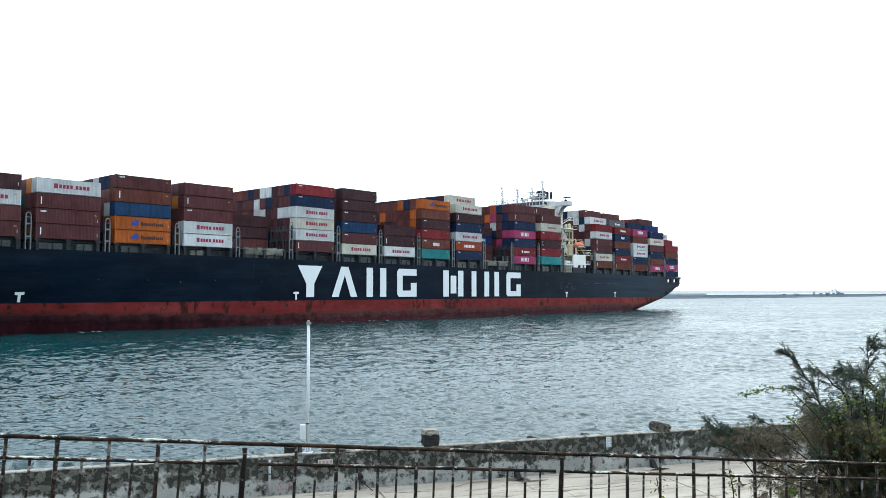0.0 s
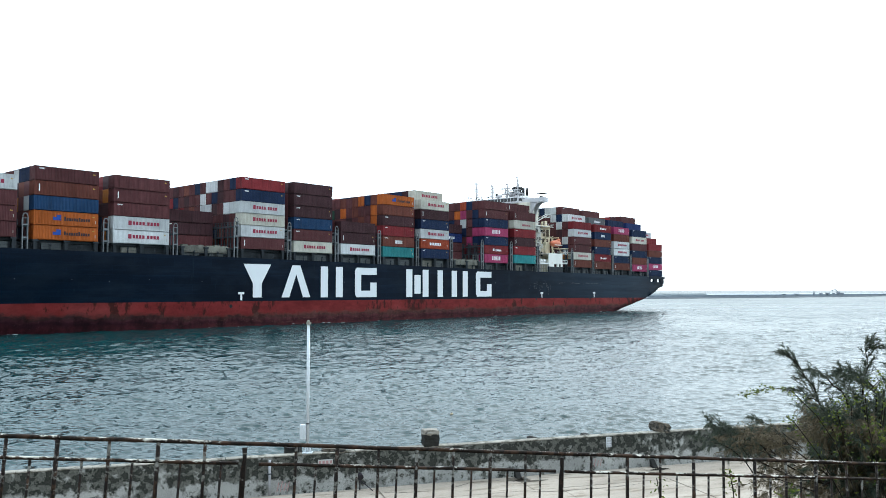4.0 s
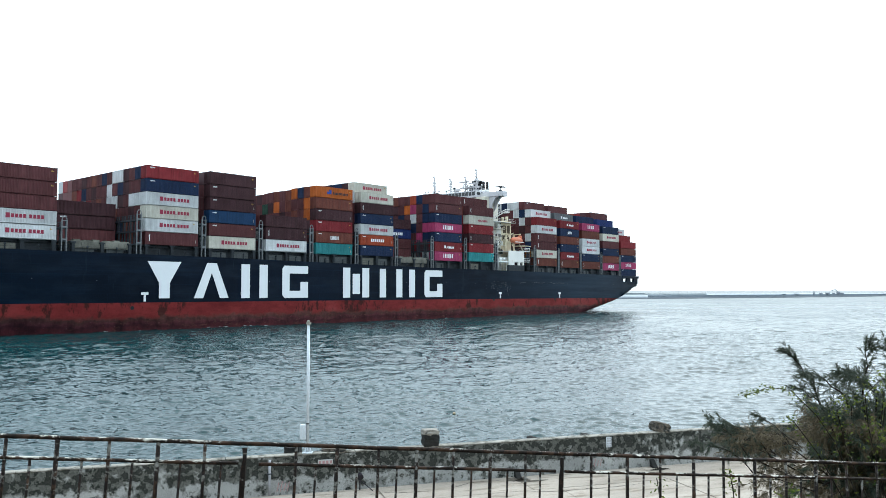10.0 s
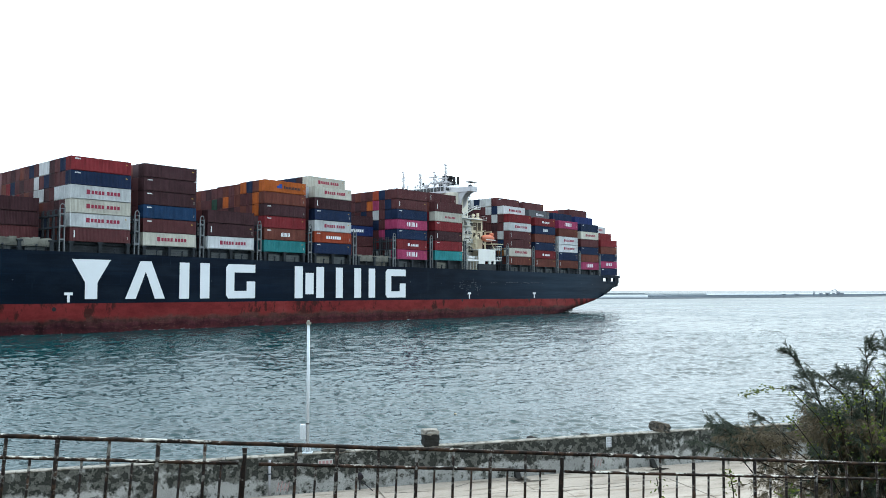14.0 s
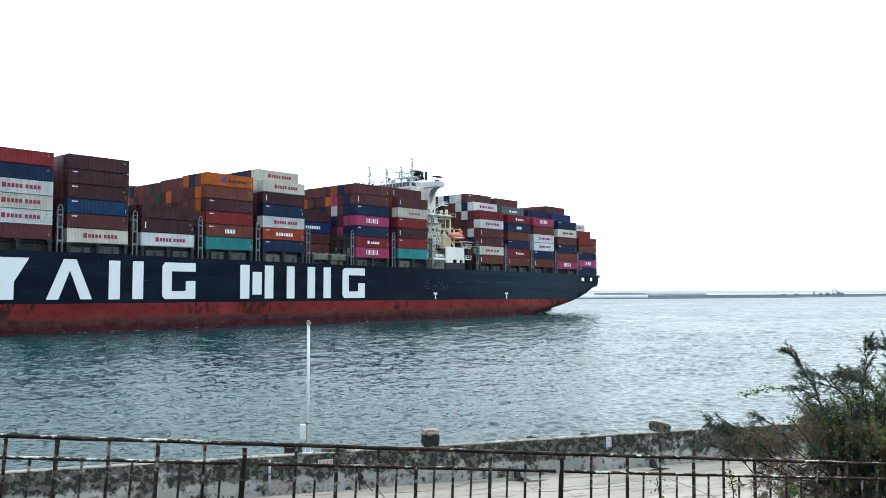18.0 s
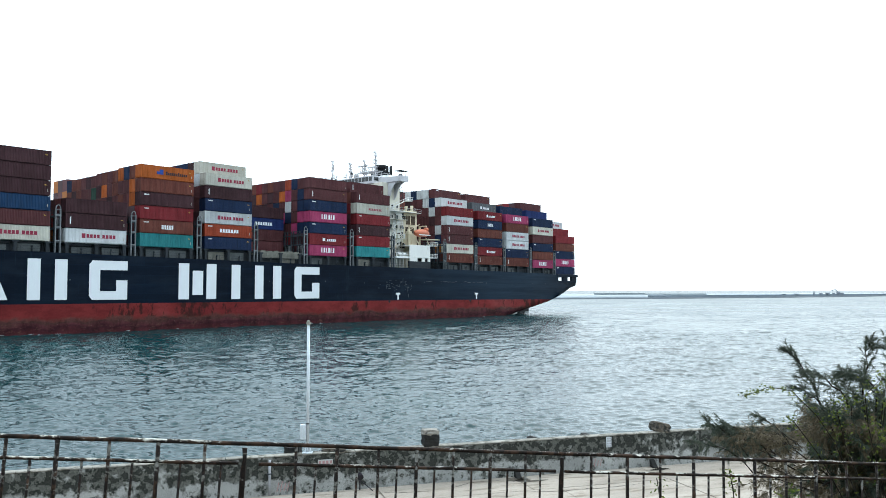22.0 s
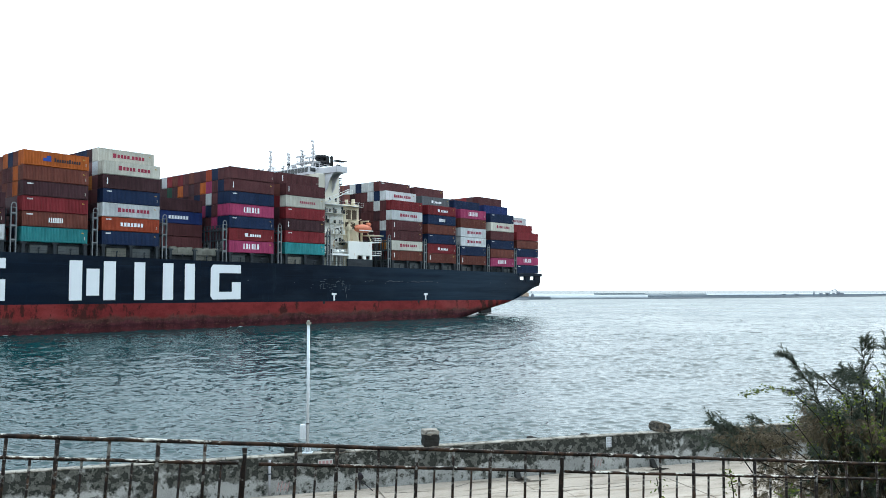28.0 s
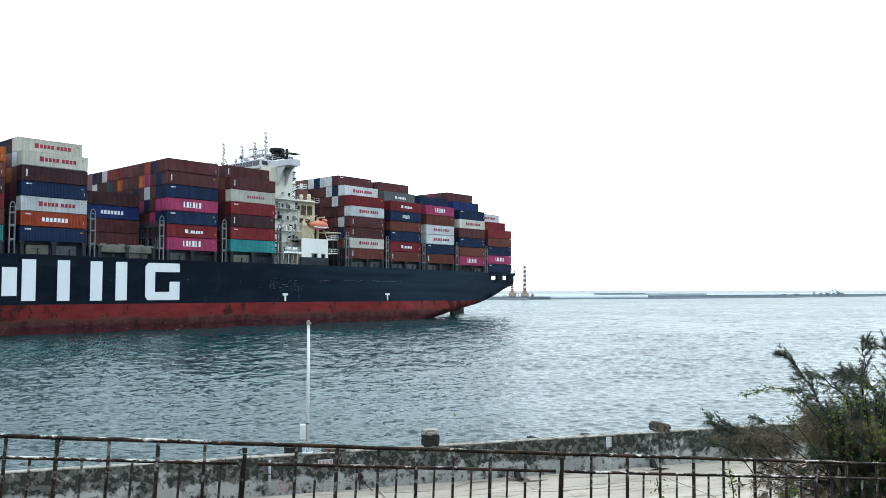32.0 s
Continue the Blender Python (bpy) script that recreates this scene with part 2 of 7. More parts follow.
M_CREAM = worn("superstructure_cream", (0.66, 0.58, 0.42), 0.85, 0.4, 0.5, stain=(0.36, 0.22, 0.11), stain_at=0.61, grain=0.1, stretch=(1, 1, 0.3))
M_IVORY = worn("superstructure_ivory", (0.66, 0.62, 0.52), 0.88, 0.4, 0.5, stain=(0.42, 0.29, 0.17), stain_at=0.62, grain=0.1, stretch=(1, 1, 0.3))
M_MAST = worn("mast_weathered_white", (0.56, 0.55, 0.56), 0.7, 1.5, 0.6, stain=(0.16, 0.13, 0.11), stain_at=0.6)
# bridge white with its grey-lilac shade put into the colour
M_BRIDGE_SHADE = worn("bridge_shaded_white", (0.54, 0.53, 0.55), 0.85, 0.4, 0.5, stain=(0.34, 0.30, 0.28), stain_at=0.62, grain=0.1, stretch=(1, 1, 0.3))
M_RUSTY = worn("rust_streaked_white", (0.72, 0.71, 0.67), 0.9, 0.55, 0.5, stain=(0.46, 0.27, 0.13), stain_at=0.60, grain=0.08, stretch=(1, 1, 0.22))
M_LOUVRE = worn("louvre_brown", (0.115, 0.085, 0.06), 0.6, 2.0, 0.7)
M_GLASS = worn("dark_window_glass", (0.012, 0.016, 0.02), 0.8, 1.0, 0.12, bump_s=0)
M_BLACK = worn("black_funnel_paint", (0.012, 0.012, 0.014), 0.8, 1.0, 0.5)
M_BOAT = worn("lifeboat_orange", (0.60, 0.155, 0.07), 0.8, 0.8, 0.45)


def cargo_material():
    m, n, l, b = mat_new("container_paint_mixed")
    g = n.new("ShaderNodeNewGeometry")
    stops = [(0.0, (0.115, 0.036, 0.039)), (0.40, (0.064, 0.025, 0.030)), (0.58, (0.165, 0.048, 0.035)), (0.70, (0.012, 0.026, 0.062)),
             (0.80, (0.20, 0.02, 0.024)), (0.88, (0.45, 0.48, 0.50)), (0.93, (0.40, 0.13, 0.02)), (0.97, (0.016, 0.065, 0.045))]
    r = ramp(n, l, g.outputs["Random Per Island"], stops)
    r.color_ramp.interpolation = "CONSTANT"
    f = noise_node(n, l, 6, 6)
    k = ramp(n, l, f.outputs["Fac"], [(0.3, (0.75,) * 3), (0.7, (1.1,) * 3)]).outputs[0]
    l.new(mix(n, l, 1.0, r.outputs[0], k, "MULTIPLY"), b.inputs["Base Color"])
    b.inputs["Roughness"].default_value = 0.6
    return m


M_CARGO = cargo_material()


def water_material():
    m, n, l, b = mat_new("harbour_water")
    big = noise_node(n, l, 0.022, 4, 0.6)
    col = ramp(n, l, big.outputs["Fac"], [(0.35, (0.001, 0.024, 0.0265)), (0.68, (0.0015, 0.037, 0.040))]).outputs[0]
    l.new(col, b.inputs["Base Color"])
    b.inputs["Roughness"].default_value = 0.05
    b.inputs["IOR"].default_value = 1.333
    b.inputs["Specular IOR Level"].default_value = 0.5
    # ripples finer than the sheet's lines: relief close by, roughness far out
    tc = n.new("ShaderNodeTexCoord")
    sep = n.new("ShaderNodeSeparateXYZ")
    l.new(tc.outputs["Object"], sep.inputs[0])
    km = n.new("ShaderNodeMath")
    km.operation = "MULTIPLY"
    km.inputs[1].default_value = 0.001
    l.new(sep.outputs["Y"], km.inputs[0])
    far = ramp(n, l, km.outputs[0], [(0.06, (0.08,) * 3), (0.15, (0.14,) * 3), (0.26, (0.25,) * 3), (0.55, (0.31,) * 3), (1.0, (0.31,) * 3)])
    reach = ramp(n, l, km.outputs[0], [(0.065, (0,) * 3), (0.14, (1,) * 3), (0.22, (1,) * 3), (0.45, (0.9,) * 3), (0.9, (0.7,) * 3)])
    # lanes of rougher and calmer water drawn out by the wind
    lane = noise_node(n, l, 0.03, 6, 0.6, stretch=(0.8, 1.0, 1))
    lk = n.new("ShaderNodeMapRange")
    lk.inputs["From Min"].default_value, lk.inputs["From Max"].default_value = 0.3, 0.7
    lk.inputs["To Min"].default_value, lk.inputs["To Max"].default_value = 0.75, 1.2
    l.new(lane.outputs["Fac"], lk.inputs["Value"])
    lm = n.new("ShaderNodeMath")
    lm.operation = "MULTIPLY"
    l.new(far.outputs[0], lm.inputs[0])
    l.new(lk.outputs[0], lm.inputs[1])
    l.new(lm.outputs[0], b.inputs["Roughness"])
    w2 = noise_node(n, l, 3.4, 3, 0.55, stretch=(0.55, 1.0, 1))
    b2 = n.new("ShaderNodeBump")
    b2.inputs["Distance"].default_value = 0.018
    fine = ramp(n, l, km.outputs[0], [(0.05, (1,) * 3), (0.11, (0.65,) * 3), (0.3, (0.55,) * 3)])
    l.new(fine.outputs[0], b2.inputs["Strength"])
    l.new(w2.outputs["Fac"], b2.inputs["Height"])
    w3 = noise_node(n, l, 8.0, 4, 0.62, stretch=(0.45, 1.1, 1))
    b3 = n.new("ShaderNodeBump")
    # where the sheet's lines grow too coarse, broader relief carries the wave groups
    w1 = noise_node(n, l, 0.27, 5, 0.55, stretch=(1.0, 0.65, 1))
    b1 = n.new("ShaderNodeBump")
    b1.inputs["Distance"].default_value = 1.05
    l.new(reach.outputs[0], b1.inputs["Strength"])
    l.new(w1.outputs["Fac"], b1.inputs["Height"])
    l.new(b1.outputs[0], b2.inputs["Normal"])
    b3.inputs["Distance"].default_value = 0.011
    l.new(fine.outputs[0], b3.inputs["Strength"])
    l.new(w3.outputs["Fac"], b3.inputs["Height"])
    l.new(b2.outputs[0], b3.inputs["Normal"])
    l.new(b3.outputs[0], b.inputs["Normal"])
    return m


M_WATER = water_material()


def wall_material():
    m, n, l, b = mat_new("mildewed_sea_wall")
    tc = n.new("ShaderNodeTexCoord")
    sep = n.new("ShaderNodeSeparateXYZ")
    l.new(tc.outputs["Object"], sep.inputs[0])
    blot = noise_node(n, l, 2.3, 7, 0.64)
    lichen = noise_node(n, l, 6.2, 5, 0.55)
    small = noise_node(n, l, 5.5, 10, 0.70)
    fine = noise_node(n, l, 34, 6, 0.75)
    soft = noise_node(n, l, 0.7, 4, 0.6)
    # mildew is heaviest under the coping, paint survives lower down
    ma = n.new("ShaderNodeMapRange")
    ma.interpolation_type = "SMOOTHSTEP"
    l.new(sep.outputs["Z"], ma.inputs["Value"])
    ma.inputs["From Min"].default_value, ma.inputs["From Max"].default_value = 0.30, 0.54
    ma.inputs["To Min"].default_value, ma.inputs["To Max"].default_value = 0.075, -0.095
    ad = n.new("ShaderNodeMath")
    ad.operation = "ADD"
    l.new(blot.outputs["Fac"], ad.inputs[0])
    l.new(ma.outputs[0], ad.inputs[1])
    k = ramp(n, l, ad.outputs[0], [(0.47, (0, 0, 0)), (0.50, (0.55, 0.55, 0.55)), (0.515, (0.45, 0.45, 0.45)), (0.545, (1, 1, 1))]).outputs[0]
    dark = ramp(n, l, fine.outputs["Fac"], [(0.3, (0.010, 0.0115, 0.0095)), (0.5, (0.020, 0.0215, 0.0185)), (0.72, (0.055, 0.054, 0.045))]).outputs[0]
    # pale flakes left inside the dark growth
    fl = ramp(n, l, lichen.outputs["Fac"], [(0.44, (0.12,) * 3), (0.50, (0, 0, 0)), (0.53, (0.8,) * 3), (0.565, (0.35,) * 3), (0.60, (0.9,) * 3), (0.66, (0.5,) * 3)]).outputs[0]
    speck = ramp(n, l, fine.outputs["Fac"], [(0.3, (0.08, 0.08, 0.072)), (0.6, (0.18, 0.178, 0.16))]).outputs[0]
    dark = mix(n, l, fl, dark, speck)
    light = ramp(n, l, soft.outputs["Fac"], [(0.3, (0.25, 0.25, 0.24)), (0.7, (0.42, 0.415, 0.395))]).outputs[0]
    gr = ramp(n, l, fine.outputs["Fac"], [(0.28, (0.55,) * 3), (0.62, (1.15,) * 3)]).outputs[0]
    light = mix(n, l, 1.0, light, gr, "MULTIPLY")
    sp = ramp(n, l, small.outputs["Fac"], [(0.37, (1, 1, 1)), (0.44, (0, 0, 0))]).outputs[0]
    light = mix(n, l, sp, light, (0.07, 0.068, 0.058))
    c = mix(n, l, k, dark, light)
    l.new(c, b.inputs["Base Color"])
    b.inputs["Roughness"].default_value = 0.9
    b.inputs["Specular IOR Level"].default_value = 0.1
    bump(n, l, b, ad.outputs[0], 0.35, 0.03)
    return m


M_WALL = wall_material()
M_COPING = worn("weathered_coping", (0.37, 0.345, 0.30), 0.5, 3, 0.85, stain=(0.09, 0.082, 0.066), stain_at=0.50)
M_PAVE = worn("pale_concrete_pavement", (0.42, 0.36, 0.30), 0.62, 1.6, 0.9, stain=(0.22, 0.18, 0.14), stain_at=0.53, stretch=(0.35, 1.6, 1))
M_ROCK = worn("weathered_brown_rock", (0.16, 0.135, 0.11), 0.5, 5, 0.9, stain=(0.03, 0.03, 0.027), stain_at=0.49, bump_s=0.6)
M_EARTH = worn("dry_earth_slope", (0.14, 0.12, 0.085), 0.6, 2, 0.95, bump_s=0.5)
M_POLEWHITE = worn("white_pole_paint", (0.62, 0.66, 0.70), 0.9, 4, 0.4, bump_s=0.03)
M_BUOY = worn("faded_float", (0.42, 0.33, 0.22), 0.7, 6, 0.5)
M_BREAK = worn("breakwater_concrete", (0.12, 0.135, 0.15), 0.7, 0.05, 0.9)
# the four hazy colours below have the distance haze mixed into them
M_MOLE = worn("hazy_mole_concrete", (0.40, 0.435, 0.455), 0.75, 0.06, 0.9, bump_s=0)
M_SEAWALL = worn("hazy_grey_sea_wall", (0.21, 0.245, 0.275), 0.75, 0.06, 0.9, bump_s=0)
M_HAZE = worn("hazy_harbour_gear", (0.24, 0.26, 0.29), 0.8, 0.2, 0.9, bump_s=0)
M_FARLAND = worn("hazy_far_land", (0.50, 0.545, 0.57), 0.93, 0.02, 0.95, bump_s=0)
M_CHIM_R = worn("chimney_red_band", (0.20, 0.09, 0.10), 0.9, 0.3, 0.8, bump_s=0)
M_CHIM_W = worn("chimney_white_band", (0.70, 0.72, 0.74), 0.9, 0.3, 0.8, bump_s=0)
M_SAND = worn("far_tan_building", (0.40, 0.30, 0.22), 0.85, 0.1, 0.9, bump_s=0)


def peeling_pipe(name, white_at, rusty=0.0, pale_=1.0):
    """Old white paint left in long flakes over brown and orange rust, thickest on upward faces, where the white also
    stands for sky light.
    """
    m, n, l, b = mat_new(name)
    a = noise_node(n, l, 16, 10, 0.80, stretch=(0.5, 0.5, 1.0))
    f = noise_node(n, l, 80, 5, 0.7)
    o = noise_node(n, l, 9, 6, 0.7)
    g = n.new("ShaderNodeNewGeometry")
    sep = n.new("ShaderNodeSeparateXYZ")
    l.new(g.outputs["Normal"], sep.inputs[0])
    # upward faces turn whiter: surviving paint and painted-in sky light together
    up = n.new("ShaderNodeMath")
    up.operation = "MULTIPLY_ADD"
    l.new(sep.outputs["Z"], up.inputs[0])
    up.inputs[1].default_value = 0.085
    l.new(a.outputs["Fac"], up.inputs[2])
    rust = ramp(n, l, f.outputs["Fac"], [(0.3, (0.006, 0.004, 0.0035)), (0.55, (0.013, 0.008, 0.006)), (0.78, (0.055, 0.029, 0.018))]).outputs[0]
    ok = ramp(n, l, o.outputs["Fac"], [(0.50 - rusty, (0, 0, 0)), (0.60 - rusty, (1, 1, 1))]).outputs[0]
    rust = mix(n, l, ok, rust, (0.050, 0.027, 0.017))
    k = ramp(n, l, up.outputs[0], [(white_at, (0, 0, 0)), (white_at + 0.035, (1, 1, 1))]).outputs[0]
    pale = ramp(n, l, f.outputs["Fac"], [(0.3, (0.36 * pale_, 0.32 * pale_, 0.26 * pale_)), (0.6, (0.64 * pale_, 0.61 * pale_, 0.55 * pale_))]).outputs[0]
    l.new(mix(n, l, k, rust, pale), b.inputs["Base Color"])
    b.inputs["Roughness"].default_value = 0.7
    b.inputs["Specular IOR Level"].default_value = 0.15
    bump(n, l, b, a.outputs["Fac"], 0.6, 0.003)
    return m


M_PIPE = peeling_pipe("rusty_pipe_with_peeling_white", 0.575, 0.03)
M_PIPE_RUST = peeling_pipe("rusty_pipe_with_little_paint", 0.63, 0.03)
M_PIPE_MIXED = peeling_pipe("rusty_pipe_half_painted", 0.595, 0.02)
M_POST = peeling_pipe("rusty_dark_post", 0.575, -0.02, 0.30)
M_POST_OLD = peeling_pipe("black_rusted_post", 0.63, -0.08, 0.4)
M_BARK = worn("grey_brown_bark", (0.040, 0.030, 0.023), 0.6, 8, 0.9, bump_s=0.6)


def leaf_material(name, a, b_, trans=0.25):
    m, n, l, b = mat_new(name)
    g = n.new("ShaderNodeNewGeometry")
    c = ramp(n, l, g.outputs["Random Per Island"], [(0.0, a), (1.0, b_)]).outputs[0]
    l.new(c, b.inputs["Base Color"])
    b.inputs["Roughness"].default_value = 0.6
    b.inputs["Specular IOR Level"].default_value = 0.2
    t = n.new("ShaderNodeBsdfTranslucent")
    l.new(c, t.inputs["Color"])
    mx = n.new("ShaderNodeMixShader")
    mx.inputs[0].default_value = trans
    l.new(b.outputs[0], mx.inputs[1])
    l.new(t.outputs[0], mx.inputs[2])
    l.new(mx.outputs[0], n["Material Output"].inputs["Surface"])
    return m


M_NEEDLE = leaf_material("casuarina_needles", (0.036, 0.048, 0.038), (0.095, 0.108, 0.075), 0.3)
M_NEEDLE_DRY = leaf_material("dry_brown_needles", (0.085, 0.066, 0.042), (0.19, 0.15, 0.095), 0.3)
M_LEAF = leaf_material("bright_green_leaves", (0.045, 0.080, 0.018), (0.19, 0.21, 0.045), 0.3)


# ------------------------------------------------------------------ mesh helpers
def mesh_of(bm, name):
    me = bpy.data.meshes.new(name)
    bm.normal_update()
    bm.to_mesh(me)
    bm.free()
    return me


def part(name, bm, material, parent, label="", at=None):
    """One mesh object under a thing or under a part; bm is a bmesh or a finished mesh."""
    me = bm if isinstance(bm, bpy.types.Mesh) else mesh_of(bm, name)
    mats = material if isinstance(material, (list, tuple)) else [material]
    if not me.materials:
        for mm in mats:
            me.materials.append(mm)
    ob = new(name, me)
    if parent is not None:
        ob.parent = parent
    if at is not None:
        ob.matrix_basis = at
    if label:
        tagged(ob, label)
    return ob


def box(bm, x0, x1, y0, y1, z0, z1, bevel=0.0, m=None, mi=0):
    c = Matrix.Translation(((x0 + x1) / 2, (y0 + y1) / 2, (z0 + z1) / 2)) @ Matrix.Diagonal((abs(x1 - x0), abs(y1 - y0), abs(z1 - z0), 1))
    r = bmesh.ops.create_cube(bm, size=1.0, matrix=(m @ c) if m else c)
    vs = r["verts"]
    fs = {f for v in vs for f in v.link_faces}
    for f in fs:
        f.material_index = mi
    if bevel:
        es = list({e for v in vs for e in v.link_edges})
        bmesh.ops.bevel(bm, geom=es, offset=bevel, segments=1, affect="EDGES")
    return vs


def tube(bm, a, b, r0, r1=None, n=8, cap=True):
    a, b = Vector(a), Vector(b)
    r1 = r0 if r1 is None else r1
    d = b - a
    q = d.to_track_quat("Z", "Y").to_matrix()
    rings = []
    for p, r in ((a, r0), (b, r1)):
        rings.append([bm.verts.new(p + q @ Vector((r * math.cos(6.28318 * i / n), r * math.sin(6.28318 * i / n), 0))) for i in range(n)])
    for i in range(n):
        f = bm.faces.new((rings[0][i], rings[0][(i + 1) % n], rings[1][(i + 1) % n], rings[1][i]))
        f.smooth = n > 5
    if cap:
        bm.faces.new(rings[0][::-1])
        bm.faces.new(rings[1])


def poly_tube(bm, pts, radii, n=6):
    """A bent tapering tube through points."""
    rings = []
    for i, p in enumerate(pts):
        p = Vector(p)
        d = Vector(pts[min(i + 1, len(pts) - 1)]) - Vector(pts[max(i - 1, 0)])
        q = d.to_track_quat("Z", "Y").to_matrix()
        r = radii[i]
        rings.append([bm.verts.new(p + q @ Vector((r * math.cos(6.28318 * k / n), r * math.sin(6.28318 * k / n), 0))) for k in range(n)])
    for a, b in zip(rings, rings[1:]):
        for k in range(n):
            f = bm.faces.new((a[k], a[(k + 1) % n], b[(k + 1) % n], b[k]))
            f.smooth = True
    bm.faces.new(rings[0][::-1])
    bm.faces.new(rings[-1])


def B():
    return bmesh.new()


def boxpart(name, parent, material, x0, x1, y0, y1, z0, z1, bevel=0.0, label=""):
    bm = B()
    box(bm, x0, x1, y0, y1, z0, z1, bevel)
    return part(name, bm, material, parent, label)


def thing(name, label, category, group="", kind="", at=None):
    ob = new(name)
    tagged(ob, label, category, group, kind)
    if at is not None:
        ob.matrix_basis = at
    return ob


# ------------------------------------------------------------------ the ship's way
HEADING = 228.542
SHIP_TIMES = [0, 4, 8, 12, 16, 20, 24, 28, 32]
MOVERS = []


def ship_pose(t):
    s = 3.90846 * t - 0.001327 * t * t
    a = radians(HEADING)
    return pose(104.905 + s * math.cos(a), 353.135 + s * math.sin(a), 0, 0, 0, HEADING)


def aboard(ob, u, d, z):
    """Put a thing on the ship: u metres ahead of the stern, d out from the port side's container face, z above water."""
    m = Matrix.Translation((u, d, z))
    ob.matrix_basis = ship_pose(0) @ m
    MOVERS.append((ob, m))
    return ob


# ------------------------------------------------------------------ water
def build_water():
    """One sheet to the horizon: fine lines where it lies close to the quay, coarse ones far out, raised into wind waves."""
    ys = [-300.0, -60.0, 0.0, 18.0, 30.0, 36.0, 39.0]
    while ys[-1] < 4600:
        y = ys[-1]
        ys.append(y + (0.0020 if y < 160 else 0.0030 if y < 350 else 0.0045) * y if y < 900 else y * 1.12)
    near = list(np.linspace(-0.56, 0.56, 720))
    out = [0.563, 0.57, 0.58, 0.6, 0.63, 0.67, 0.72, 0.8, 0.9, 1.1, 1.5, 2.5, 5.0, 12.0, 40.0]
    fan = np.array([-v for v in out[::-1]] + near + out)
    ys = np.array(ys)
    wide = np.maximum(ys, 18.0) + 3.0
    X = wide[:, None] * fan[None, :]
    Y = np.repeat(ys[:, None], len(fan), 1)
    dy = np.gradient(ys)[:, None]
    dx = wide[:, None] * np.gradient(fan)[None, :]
    Z = np.zeros_like(X)
    rng = np.random.RandomState(7)
    # an old swell askew to the quay, then shorter and shorter wind waves
    for lam, slope, count, way, spread in ((8.0, 0.026, 10, -58, 0.45), (4.4, 0.056, 18, -66, 0.5), (2.3, 0.076, 24, -74, 0.5), (1.3, 0.088, 24, -78, 0.55),
                                           (0.85, 0.108, 26, -80, 0.6), (0.58, 0.112, 26, -80, 0.65), (0.40, 0.088, 20, -80, 0.7)):
        for _ in range(count):
            L = lam * rng.uniform(0.72, 1.32)
            th = radians(way) + rng.normal(0, spread)
            k = 6.28318 / L
            amp = slope / k * math.sqrt(2.0 / count)
            kx, ky = k * math.cos(th), k * math.sin(th)
            # fade a wave out where the lines are too far apart to carry it
            fade = np.clip(1.9 - 4.0 * np.maximum(dy * abs(ky), dx * abs(kx)) / 6.28318, 0, 1)
            # the longer waves lie down in the lee of the quay
            if lam > 2.0:
                fade = fade * np.clip(0.35 + (Y - 45.0) / 90.0, 0.35, 1.0)
            p = kx * X + ky * Y + rng.uniform(0, 6.28318)
            Z += amp * fade * (np.sin(p) - 0.05 * np.cos(2 * p))
    # gusts: rougher and smoother patches
    g = np.zeros_like(X)
    for _ in range(10):
        L = rng.uniform(14, 60)
        th = rng.uniform(0, 6.28318)
        g += np.sin(6.28318 / L * (math.cos(th) * X + math.sin(th) * Y) + rng.uniform(0, 6.28318))
    Z *= np.clip(1.0 + 0.06 * g, 0.7, 1.3)
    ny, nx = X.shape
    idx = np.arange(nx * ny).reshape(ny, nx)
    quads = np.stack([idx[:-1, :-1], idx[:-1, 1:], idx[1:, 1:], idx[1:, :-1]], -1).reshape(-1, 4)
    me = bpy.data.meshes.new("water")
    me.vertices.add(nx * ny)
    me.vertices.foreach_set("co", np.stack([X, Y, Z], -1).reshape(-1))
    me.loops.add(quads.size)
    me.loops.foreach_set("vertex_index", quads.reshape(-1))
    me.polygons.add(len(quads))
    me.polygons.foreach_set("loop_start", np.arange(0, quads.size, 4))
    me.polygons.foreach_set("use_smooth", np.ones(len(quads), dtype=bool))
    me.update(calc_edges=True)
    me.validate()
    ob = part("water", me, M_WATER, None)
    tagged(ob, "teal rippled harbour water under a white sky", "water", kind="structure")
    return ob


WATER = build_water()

# ------------------------------------------------------------------ sea wall, pavement and near ground
WALL_A, WALL_B = Vector((-10.5535, 19.2008, 0)), Vector((10.887, 25.9582, 0))
WALL_DIR = (WALL_B - WALL_A).normalized()
WALL_ANG = math.degrees(math.atan2(WALL_DIR.y, WALL_DIR.x))
WALL_TOP, PAVE_Z = 4.01, 3.0
WALL_POSE = Matrix.Translation((WALL_A.x, WALL_A.y, 0)) @ pose(0, 0, 0, 0, 0, WALL_ANG)


